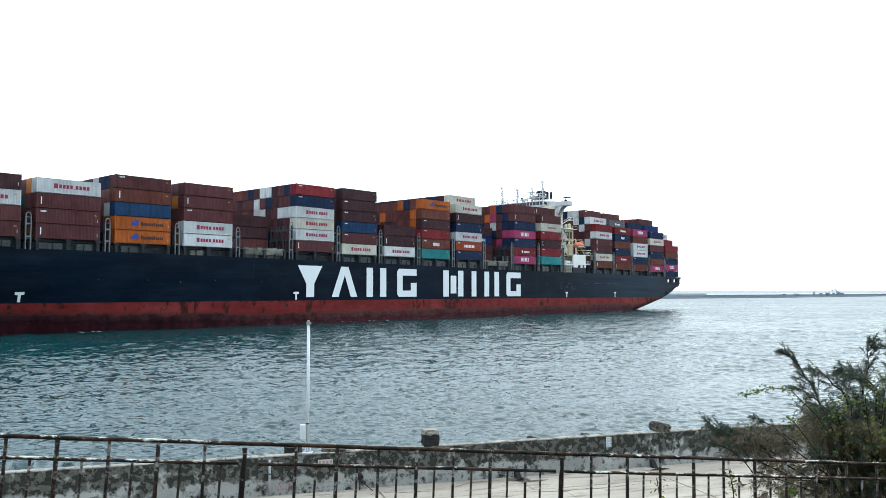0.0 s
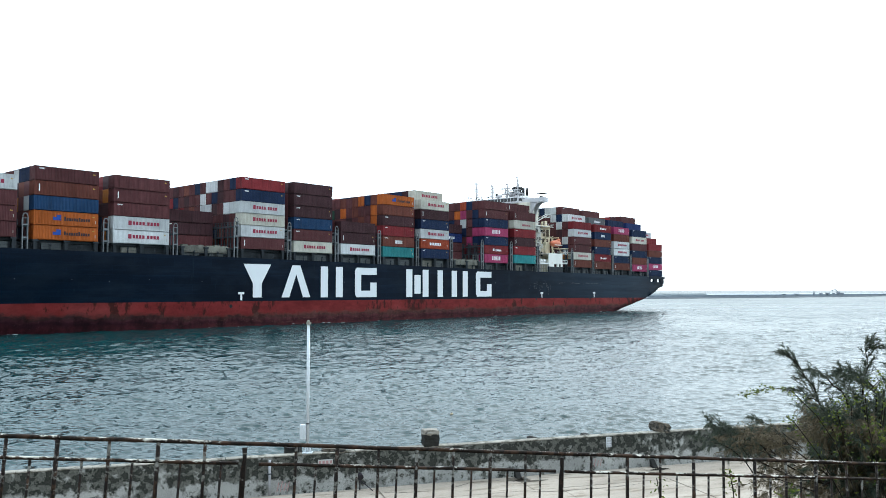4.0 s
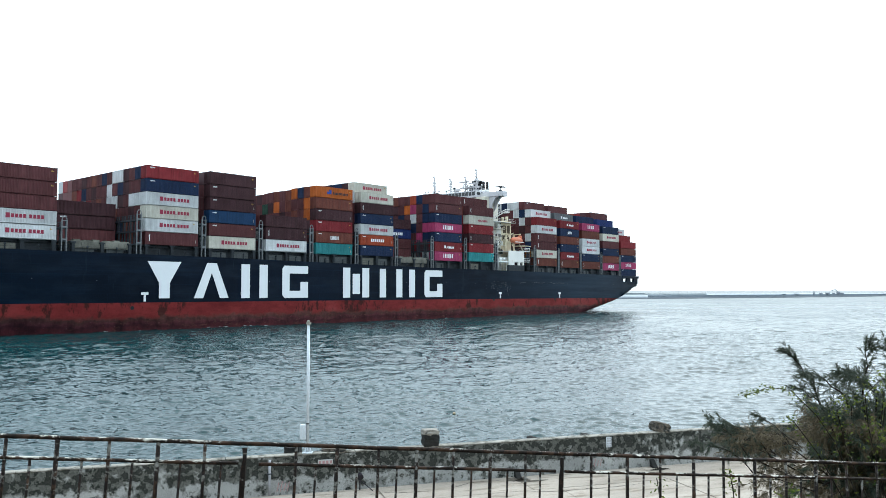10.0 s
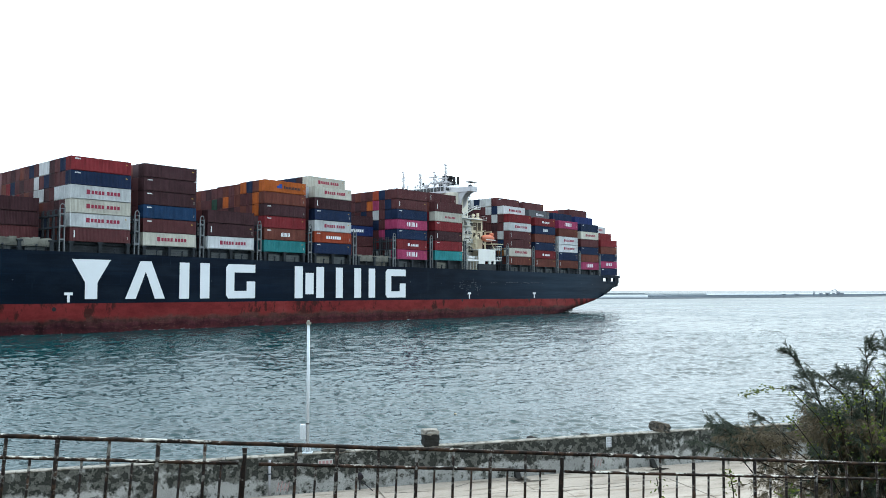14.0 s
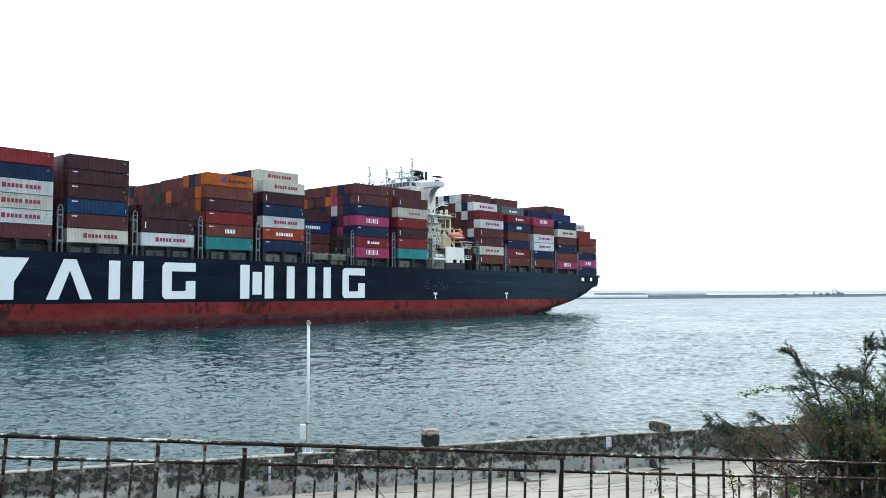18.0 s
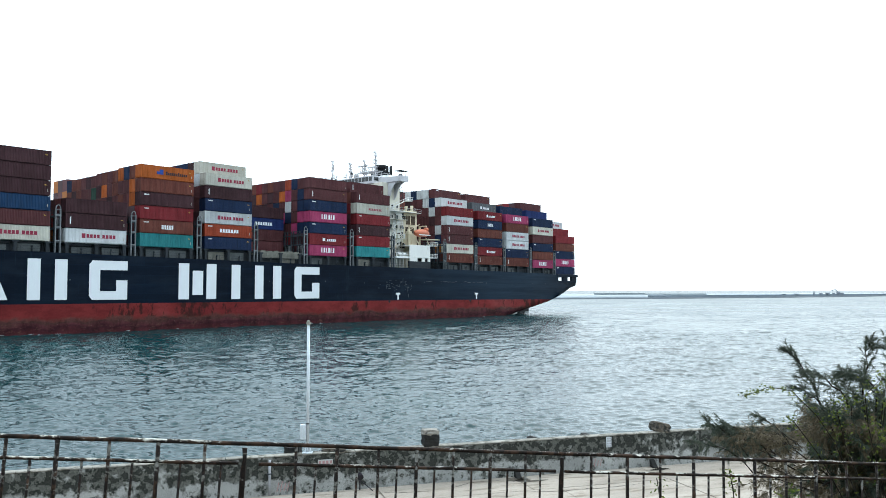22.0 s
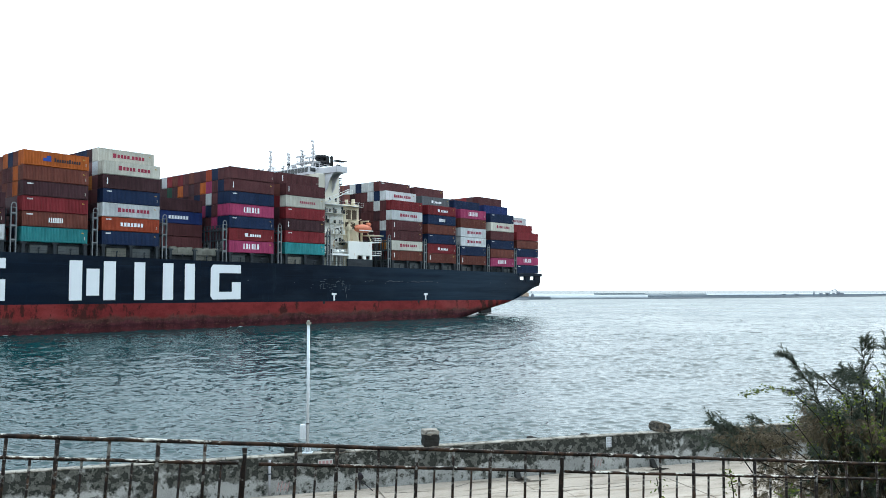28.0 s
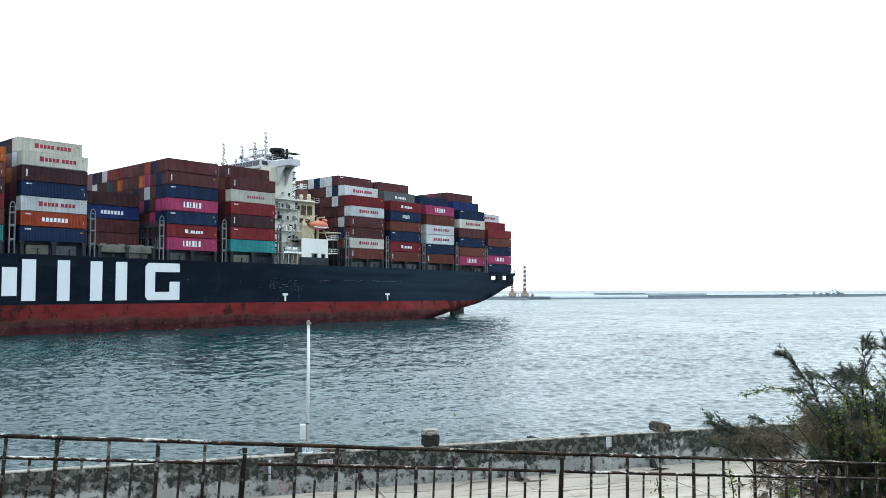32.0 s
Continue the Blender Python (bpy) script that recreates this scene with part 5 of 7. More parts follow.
def mast(u, d, z0, z1, arms, label):
    bm = B()
    tube(bm, (u, d, z0), (u, d, z1), 0.26, 0.12, n=6)
    for s in (-0.5, 0.5):
        tube(bm, (u - 0.5, d + s, z0), (u - 0.1, d + s * 0.3, z0 + 0.8 * (z1 - z0)), 0.07, n=5)
    for q in range(7):
        zq = z0 + (z1 - z0) * (q + 0.5) / 7
        box(bm, u - 0.4, u + 0.1, d - 0.4, d + 0.4, zq - 0.04, zq + 0.04)
        box(bm, u + 0.1, u + 0.4, d - 0.2 + 0.25 * (q % 3 - 1), d + 0.15 + 0.25 * (q % 3 - 1), zq, zq + 0.42)
    for z, L in arms:
        box(bm, u - 0.06, u + 0.06, d - L, d + L, z - 0.05, z + 0.07)
        for s in (-1, 1):
            tube(bm, (u, d + s * L * 0.9, z), (u, d + s * L * 0.9, z + 0.9), 0.05, n=5)
            tube(bm, (u, d, z - 1.2), (u, d + s * L * 0.7, z), 0.05, n=5)
    part("mast", bm, M_MAST, SHIP, label)


def build_house():
    # main tower
    bm = B()
    box(bm, 84.6, 93.2, -37.5, -5.0, 14.0, 31.1, 0.08)
    part("lower_house", bm, M_RUSTY, SHIP, "white lower deck house with stairs")
    bm = B()
    box(bm, 86.2, 93.2, -37.4, -5.0, 30.6, 38.7, 0.08)
    tower = part("accommodation_block", bm, M_IVORY, SHIP, "white accommodation block with small windows")
    for k in (2, 4, 5):
        window_row(tower, [87.0, 89.0], -5.0, 17.2 + 2.9 * k, 18.1 + 2.9 * k, 0.6)
    for k in range(6):
        window_row(tower, [-7.0 - 2.4 * j for j in range(12)], 93.2, 20.1 + 2.9 * k, 21.1 + 2.9 * k, 0.8, "front")
    bm = B()
    box(bm, 79.0, 84.6, -36.5, -5.02, 14.0, 31.3, 0.08)
    casing = part("engine_casing", bm, M_CREAM, SHIP, "cream painted casing with louvres")
    for z, hh, shift in ((24.8, 1.7, 0.5), (27.3, 2.5, 0.0)):
        for u in (79.95 + shift, 82.05 + shift * 0.6):
            bm = B()
            box(bm, u, u + 1.55, -5.05, -4.96, z, z + hh)
            for q in range(5):
                box(bm, u, u + 1.55, -5.0, -4.92, z + 0.1 + hh * 0.19 * q, z + 0.22 + hh * 0.19 * q)
            for q in (0.0, 0.5, 1.0):
                box(bm, u + 1.45 * q, u + 0.1 + 1.45 * q, -4.98, -4.88, z - 0.05, z + hh + 0.05)
            part("louvre", bm, M_LOUVRE, casing, "brown louvred opening with cream frame")
    # outside lattice stair tower behind the upper house
    bm = B()
    for u in (85.0, 86.8):
        for d in (-5.2, -7.0):
            tube(bm, (u, d, 30.6), (u, d, 37.6), 0.09, n=5)
    for k in range(5):
        z = 30.6 + 1.5 * k
        box(bm, 84.9, 86.9, -7.0, -5.1, z + 1.4, z + 1.5)
        for q in range(7):
            f = q / 7
            uu = 86.7 - 1.7 * f if k % 2 else 85.0 + 1.7 * f
            box(bm, uu - 0.12, uu + 0.12, -5.9, -5.2, z + 1.5 * f, z + 1.5 * f + 0.06)
        tube(bm, (86.7, -5.15, z), (85.0, -5.15, z + 1.5), 0.06, n=5)
        tube(bm, (85.0, -5.15, z + 0.9), (86.7, -5.15, z + 0.9), 0.04, n=5)
    part("lattice_stair", bm, M_STEEL, SHIP, "dark steel outside stair tower")
    # small decks with rails, pipes and lockers on the port side of the lower house
    rngh = random.Random(33)
    for k, z in enumerate((17.4, 20.2, 23.0, 25.8, 28.4)):
        bm = B()
        box(bm, 84.8 + 0.8 * (k % 2), 92.9, -5.0, -3.1 - 0.9 * (k % 2), z - 0.09, z)
        part("deck_walkway", bm, M_IVORY, SHIP)
        bm = B()
        for zz in (0.5, 1.0):
            tube(bm, (84.8, -3.15 - 0.9 * (k % 2), z + zz), (92.9, -3.15 - 0.9 * (k % 2), z + zz), 0.018, n=5)
        for q in range(6):
            tube(bm, (84.8 + 1.62 * q, -3.15 - 0.9 * (k % 2), z), (84.8 + 1.62 * q, -3.15 - 0.9 * (k % 2), z + 1.0), 0.016, n=5)
        part("walkway_rail", bm, M_CREAM, SHIP)
        for q in range(4):
            u0 = rngh.uniform(84.2, 91.5)
            w, hh = rngh.uniform(0.3, 0.9), rngh.uniform(0.5, 1.6)
            boxpart("deck_fitting", SHIP, rngh.choice((M_WHITE, M_CREAM, M_STEEL, M_LASH)), u0, u0 + w, -4.9, -4.3, z, z + hh, 0.05)
        for q in range(3):
            u0 = rngh.uniform(84.5, 92.3)
            boxpart("house_door" if q == 0 else "house_window", SHIP, M_STEEL if q == 0 else M_GLASS, u0, u0 + 0.7, -5.02, -4.97, z + (0.1 if q == 0 else 1.0), z + (2.0 if q == 0 else 1.7), 0.02)
    for q in range(6):
        bm = B()
        u0 = rngh.uniform(83.8, 92.8)
        tube(bm, (u0, -4.85, 15.0), (u0, -4.85, rngh.uniform(22, 30)), 0.07, n=6)
        part("riser_pipe", bm, M_CREAM if q % 2 else M_WHITE, SHIP)
    # roof parapets and platforms at each level
    for z, ua in ((30.75, 79.0),):
        boxpart("side_platform", SHIP, M_WHITE, ua, 93.0, -5.2, -3.2, z - 0.12, z)
        bm = B()
        for zz in (0.5, 1.0):
            tube(bm, (ua, -3.25, z + zz), (93.0, -3.25, z + zz), 0.025, n=5)
        for k in range(9):
            tube(bm, (ua + (93.0 - ua) / 8 * k, -3.25, z), (ua + (93.0 - ua) / 8 * k, -3.25, z + 1.0), 0.02, n=5)
        part("platform_rail", bm, M_WHITE, SHIP)
    for k, z in enumerate((17.7, 20.3, 23.0, 25.8, 28.6)):
        bm = B()
        a, b = ((90.5, 86.5) if k % 2 else (86.5, 90.5))
        for off in (0.0, 0.8):
            tube(bm, (a, -3.6 - off, z), (b, -3.6 - off, z + 2.8), 0.065, n=5)
        for q in range(9):
            f = (q + 0.5) / 9
            box(bm, a + (b - a) * f - 0.14, a + (b - a) * f + 0.14, -4.4, -3.6, z + 2.9 * f - 0.03, z + 2.9 * f + 0.03)
        for zz in (0.95,):
            tube(bm, (a, -3.6, z + zz), (b, -3.6, z + 2.9 + zz), 0.05, n=5)
        part("stairway", bm, M_WHITE, SHIP, "white outside stairway")
    # bridge
    bm = B()
    box(bm, 86.2, 93.6, -34.0, -8.5, 38.6, 40.9, 0.1)
    wh = part("wheelhouse", bm, M_BRIDGE_SHADE, SHIP, "white wheelhouse in a shaded grey tint with a band of dark windows")
    for j in range(17):
        d = -8.9 - 1.46 * j
        bm = B()
        box(bm, 93.58, 93.66, d - 1.2, d, 39.35, 40.6)
        part("window", bm, M_GLASS, wh)
    for u in (87.0, 89.2, 91.4):
        bm = B()
        box(bm, u, u + 1.7, -8.55, -8.44, 39.5, 40.5)
        part("window", bm, M_GLASS, wh)
    for d0, d1 in ((-8.5, 0.2), (-42.8, -34.0)):
        bm = B()
        box(bm, 88.0, 91.4, d0, d1, 38.7, 39.1, 0.04)
        box(bm, 88.0, 88.15, d0, d1, 39.1, 40.2)
        box(bm, 91.25, 91.4, d0, d1, 39.1, 40.2)
        e = d1 if d1 > -1 else d0
        box(bm, 88.0, 91.4, min(e, e - 0.15), max(e, e - 0.15) + 0.001, 39.1, 40.3)
        part("bridge_wing", bm, M_BRIDGE_SHADE, SHIP, "white open bridge wing in a shaded grey tint")
        # curved bracket below
        inner = -5.0 if d1 > -1 else -37.5
        sgn = 1 if d1 > -1 else -1
        for u in (88.4, 90.8):
            bm = B()
            arc = [(inner, 38.7), (inner, 33.9)] + [(inner + sgn * (0.9 + 3.6 * (1 - math.cos(a))), 33.9 + 4.8 * math.sin(a)) for a in (0.25, 0.5, 0.75, 1.0, 1.25, 1.5)]
            f0 = [bm.verts.new((u, d, z)) for d, z in arc]
            f1 = [bm.verts.new((u + 0.25, d, z)) for d, z in arc]
            bm.faces.new(f0)
            bm.faces.new(f1[::-1])
            for k in range(len(arc)):
                bm.faces.new((f0[k], f1[k], f1[(k + 1) % len(arc)], f0[(k + 1) % len(arc)]))
            part("wing_bracket", bm, M_BRIDGE_SHADE, SHIP)
    bm = B()
    box(bm, 87.3, 90.7, -2.7, -0.5, 41.8, 41.93)
    for u in (88.2, 90.5):
        for d in (-2.4, -0.8):
            tube(bm, (u, d, 39.1), (u, d, 41.82), 0.05, n=5)
    box(bm, 89.0, 89.9, -1.9, -1.2, 39.1, 40.9)
    part("wing_canopy", bm, M_STEEL, SHIP)
    # monkey island: rail, masts, funnel
    bm = B()
    for zz in (41.4, 41.9):
        for a, b in (((86.3, -8.6), (93.5, -8.6)), ((93.5, -8.6), (93.5, -33.9)), ((86.3, -33.9), (93.5, -33.9))):
            tube(bm, (a[0], a[1], zz), (b[0], b[1], zz), 0.05, n=5)
    for j in range(15):
        tube(bm, (93.5, -8.6 - 1.8 * j, 40.9), (93.5, -8.6 - 1.8 * j, 41.9), 0.04, n=5)
    part("roof_rail", bm, M_MAST, SHIP)
    # radar gear
    bm = B()
    box(bm, 88.6, 91.4, -17.6, -9.6, 42.5, 42.65)
    for u in (88.8, 91.2):
        for d in (-17.2, -13.4, -10.0):
            tube(bm, (u, d, 40.9), (u, d, 42.6), 0.09, n=5)
    for zz in (43.1, 43.6):
        tube(bm, (91.4, -17.6, zz), (91.4, -9.6, zz), 0.05, n=5)
    for j in range(6):
        tube(bm, (91.4, -17.6 + 1.6 * j, 42.6), (91.4, -17.6 + 1.6 * j, 43.6), 0.05, n=5)
    part("radar_platform", bm, M_MAST, SHIP)
    for d, z in ((-12.6, 43.8), (-16.6, 44.5)):
        bm = B()
        tube(bm, (90, d, 42.6), (90, d, z), 0.16, n=6)
        box(bm, 89.8, 90.2, d - 1.9, d + 1.9, z, z + 0.35)
        part("radar_scanner", bm, M_MAST, SHIP)
    for d in (-19.5, -22.0, -26.5, -28.2, -31.5):
        bm = B()
        tube(bm, (91.5, d, 40.9), (91.5, d, 43.5 + 0.6 * math.sin(d)), 0.07, n=5)
        bmesh.ops.create_uvsphere(bm, u_segments=8, v_segments=6, radius=0.32, matrix=Matrix.Translation((91.5, d, 42.3)))
        part("antenna", bm, M_MAST, SHIP)
    mast(90, -11.2, 40.9, 48.6, [(43.8, 1.2), (45.4, 0.9), (47.2, 0.5)], "white radar mast with short yards")
    mast(90, -15.8, 40.9, 46.4, [(43.1, 2.2), (44.7, 1.6)], "white signal mast with long yards")
    mast(88.4, -23.8, 40.9, 46.7, [(44.0, 0.7), (45.2, 0.7), (46.2, 0.7)], "white lattice antenna mast")
    mast(90, -30.0, 40.9, 47.9, [(43.4, 0.8), (45.2, 0.6), (46.9, 0.4)], "slim white antenna mast")
    bm = B()
    bmesh.ops.create_uvsphere(bm, u_segments=12, v_segments=8, radius=0.8, matrix=Matrix.Translation((89, -20.5, 42.1)))
    part("radar_dome", bm, M_MAST, SHIP)
    rng = random.Random(21)
    for k in range(16):
        d = rng.uniform(-33, -9.5)
        u = rng.uniform(88.0, 92.5)
        hgt = rng.choice((0.4, 0.6, 0.9, 1.2, 1.7)) * rng.uniform(0.8, 1.2)
        bm = B()
        tube(bm, (u, d, 40.9), (u, d, 40.9 + hgt), 0.06, n=5)
        w = rng.uniform(0.15, 0.4)
        box(bm, u - w, u + w, d - w, d + w, 40.9 + hgt, 40.9 + hgt + rng.uniform(0.2, 0.7), 0.05)
        part("roof_fitting", bm, M_MAST if k % 3 else M_STEEL, SHIP)
    bm = B()
    box(bm, 79.8, 84.6, -20.5, -11.5, 30.6, 42.4, 0.6)
    fun = part("funnel", bm, M_WHITE, SHIP)
    bm = B()
    box(bm, 80.5, 83.9, -20.0, -14.9, 42.3, 44.3, 0.5)
    tube(bm, (82.2, -17.1, 44.2), (82.2, -17.1, 44.95), 1.45, n=20)
    tube(bm, (82.2, -17.1, 44.85), (82.2, -17.1, 45.05), 1.75, 1.95, n=20)
    tube(bm, (82.2, -17.1, 45.05), (82.2, -17.1, 45.75), 1.95, 1.95, n=20)
    tube(bm, (82.2, -17.1, 45.75), (82.2, -17.1, 45.92), 1.95, 1.7, n=20)
    part("funnel_cap", bm, M_BLACK, fun, "black funnel top with a round drum")
    bm = B()
    for q in range(6):
        box(bm, 83.88, 83.94, -19.4 + 0.75 * q, -18.95 + 0.75 * q, 42.8, 43.9)
        box(bm, 80.7 + 0.5 * q, 81.0 + 0.5 * q, -14.92, -14.86, 42.8, 43.9)
    part("funnel_grille", bm, M_STEEL, fun)
    for d, top in ((-12.7, 45.3), (-14.3, 45.5)):
        bm = B()
        tube(bm, (82.2, d, 42.3), (82.2, d, top - 0.3), 0.46, 0.44, n=12)
        tube(bm, (82.2, d, top - 0.3), (82.2, d, top - 0.08), 0.44, 0.36, n=12)
        tube(bm, (82.2, d, top - 0.08), (82.2, d, top), 0.36, 0.2, n=12)
        part("exhaust_pipe", bm, M_BLACK, fun)
    # white deck house below, with two dark openings, and rails beside it
    bm = B()
    box(bm, 78.8, 87.2, -0.35, 0.1, 17.4, 21.05, 0.05)
    for u0, u1 in ((78.8, 79.6), (81.0, 82.2), (84.15, 87.2)):
        box(bm, u0, u1, -0.35, 0.1, 16.4, 17.41)
    box(bm, 78.8, 87.2, -4.8, -0.3, 20.8, 20.95)
    part("deck_house", bm, M_RUSTY, SHIP, "white rust-streaked side house with dark openings")
    boxpart("house_foot", SHIP, M_STEEL, 78.6, 87.4, -0.5, 0.06, deck_z(80) - 0.2, 16.42, 0.03, "dark grey steel bulwark under the side house")
    for z in (17.7, 21.2):
        bm = B()
        box(bm, 75.7, 78.8, -4.6, 0.1, z - 0.2, z)
        for zz in (0.5, 1.0):
            tube(bm, (75.4, 0.0, z + zz), (78.6, 0.0, z + zz), 0.05, n=5)
            tube(bm, (75.4, 0.0, z + zz), (75.4, -4.5, z + zz), 0.05, n=5)
        for u in (75.4, 76.5, 77.6):
            tube(bm, (u, 0.0, z), (u, 0.0, z + 1.0), 0.05, n=5)
        part("platform", bm, M_WHITE, SHIP)
    bm = B()
    for u in (75.5, 77.0):
        tube(bm, (u, -0.1, deck_z(76)), (u, -0.1, 21.2), 0.12, n=6)
    part("platform_pillar", bm, M_STEEL, SHIP)
    bm = B()
    box(bm, 87.0, 92.6, -3.0, 0.1, 17.2, 17.7)
    for zz in (18.2, 18.7):
        tube(bm, (87.0, 0.0, zz), (92.6, 0.0, zz), 0.05, n=5)
    for u in (87, 88.4, 89.8, 91.2, 92.6):
        tube(bm, (u, 0.0, deck_z(88) - 0.2), (u, 0.0, 18.7), 0.06, n=5)
    part("gangway_platform", bm, M_WHITE, SHIP)
    # crane boom laid against the tower, liferaft canisters and a mid platform
    bm = B()
    tube(bm, (92.2, -3.4, 30.9), (85.0, -2.6, 34.3), 0.15, 0.1, n=6)
    tube(bm, (92.2, -3.4, 31.9), (85.0, -2.6, 34.9), 0.07, n=5)
    for q in range(7):
        f = q / 6
        tube(bm, (92.2 - 7.2 * f, -3.4 + 0.8 * f, 30.9 + 3.4 * f), (92.2 - 7.2 * min(1, f + 0.08), -3.4 + 0.8 * f, 31.9 + 3.0 * f), 0.04, n=4)
    part("stores_boom", bm, M_WHITE, SHIP, "white lattice stores boom")
    bm = B()
    box(bm, 84.6, 86.6, -3.4, -1.4, 33.6, 33.8)
    for zz in (34.2, 34.7):
        for p0, p1 in (((84.6, -1.4), (86.6, -1.4)), ((84.6, -1.4), (84.6, -3.4))):
            tube(bm, (p0[0], p0[1], zz), (p1[0], p1[1], zz), 0.05, n=5)
    for p0 in ((84.6, -1.4), (86.6, -1.4), (84.6, -3.4)):
        tube(bm, (p0[0], p0[1], 33.7), (p0[0], p0[1], 34.7), 0.05, n=5)
    part("boom_rest", bm, M_WHITE, SHIP)
    for u in (88.2, 90.0):
        bm = B()
        tube(bm, (u, -0.9, 18.35), (u + 1.3, -0.9, 18.35), 0.42, n=12)
        part("liferaft_canister", bm, M_WHITE, SHIP, "white round liferaft canister")
    bm = B()
    tube(bm, (80.3, -5.9, 31.2), (80.3, -5.9, 33.0), 0.5, 0.45, n=10)
    part("roof_vent", bm, M_CREAM, SHIP)
    bm = B()
    tube(bm, (83.0, -5.6, 31.4), (83.0, -5.6, 32.6), 0.35, 0.5, n=10)
    part("roof_vent", bm, M_CREAM, SHIP)
    # scuffs and faint draught marks low on the side near the house
    rngm = random.Random(5)
    for k in range(64):
        if k < 44:
            u0, z1 = rngm.gauss(92.5, 3.4), rngm.gauss(9.7, 0.8)
        else:
            u0, z1 = rngm.uniform(56, 84), 10.75 + rngm.gauss(0, 0.06)
        w, hh = rngm.uniform(0.2, 0.9) if k < 44 else rngm.uniform(0.4, 1.8), rngm.uniform(0.05, 0.16)
        if k % 5 == 0 and k < 44:
            w, hh = rngm.uniform(0.06, 0.14), rngm.uniform(0.5, 1.4)
        bm = B()
        bm.faces.new([bm.verts.new((u, 0.405, z)) for u, z in ((u0, z1), (u0 - w, z1 + rngm.uniform(-0.03, 0.03)), (u0 - w, z1 - hh), (u0, z1 - hh * rngm.uniform(0.5, 1.0)))])
        part("draft_mark", bm, M_BAR_FAINT, SHIP)
    # small outlets along the side
    for k in range(24):
        u0 = 20 + 10.6 * k + 3.0 * math.sin(k * 5.1)
        bm = B()
        bmesh.ops.create_circle(bm, cap_ends=True, segments=8, radius=0.10 + 0.05 * (k % 3 == 0), matrix=Matrix.Translation((u0, BEAM_C + half_breadth(u0, 10.3)[0] + 0.05, 10.3 + 0.25 * math.sin(k * 2.3))) @ pose(0, 0, 0, -90, 0, 0))
        part("scupper", bm, M_BAR_FAINT, SHIP)
    # provision crane and davit frames
    bm = B()
    tube(bm, (83.6, -4.0, 21.2), (83.6, -4.0, 25.8), 0.45, 0.35, n=10)
    box(bm, 82.9, 84.3, -4.6, -3.2, 24.2, 25.2, 0.1)
    tube(bm, (83.6, -4.0, 25.4), (79.6, -3.4, 27.4), 0.1, 0.07, n=6)
    part("provision_crane", bm, M_CREAM, SHIP, "cream painted small deck crane")
    # lifeboat on its davits
    bm = B()
    n, m_ = 14, 10
    rows = []
    for i in range(n + 1):
        f = i / n
        u = 77.6 + 6.0 * f
        r = max(0.02, math.sin(math.pi * min(max(f, 0.0), 1.0))) ** 0.34
        rows.append([bm.verts.new((u, -1.7 + 1.35 * r * math.cos(a), 24.7 + (1.2 if math.sin(a) > 0 else 1.15) * r * math.sin(a))) for a in [6.28318 * k / m_ for k in range(m_)]])
    for a, b in zip(rows, rows[1:]):
        for k in range(m_):
            fc = bm.faces.new((a[k], b[k], b[(k + 1) % m_], a[(k + 1) % m_]))
            fc.smooth = True
    boat = part("lifeboat", bm, M_BOAT, SHIP, "orange enclosed lifeboat on davits")
    bm = B()
    box(bm, 77.9, 79.3, -2.3, -1.1, 25.4, 26.45, 0.3)
    part("lifeboat_hatch", bm, M_BOAT, boat)
    bm = B()
    box(bm, 78.2, 83.0, -0.40, -0.30, 24.0, 24.25)
    part("lifeboat_fender", bm, M_WHITE, boat, "white rubbing strip")
    for u in (78.6, 83.0):
        bm = B()
        box(bm, u, u + 0.35, -4.4, -3.9, 21.2, 27.0)
        box(bm, u, u + 0.35, -4.4, -1.4, 26.7, 27.0)
        tube(bm, (u + 0.17, -1.6, 26.8), (u + 0.17, -1.6, 25.4), 0.06, n=5)
        tube(bm, (u + 0.17, -0.3, 21.2), (u + 0.17, -1.7, 23.5), 0.12, n=5)
        part("davit", bm, M_CREAM, SHIP, "cream painted lifeboat davit")
    bm = B()
    box(bm, 74.0, 79.0, -4.0, -0.4, 22.9, 23.1)
    part("boat_platform", bm, M_CREAM, SHIP)


build_house()

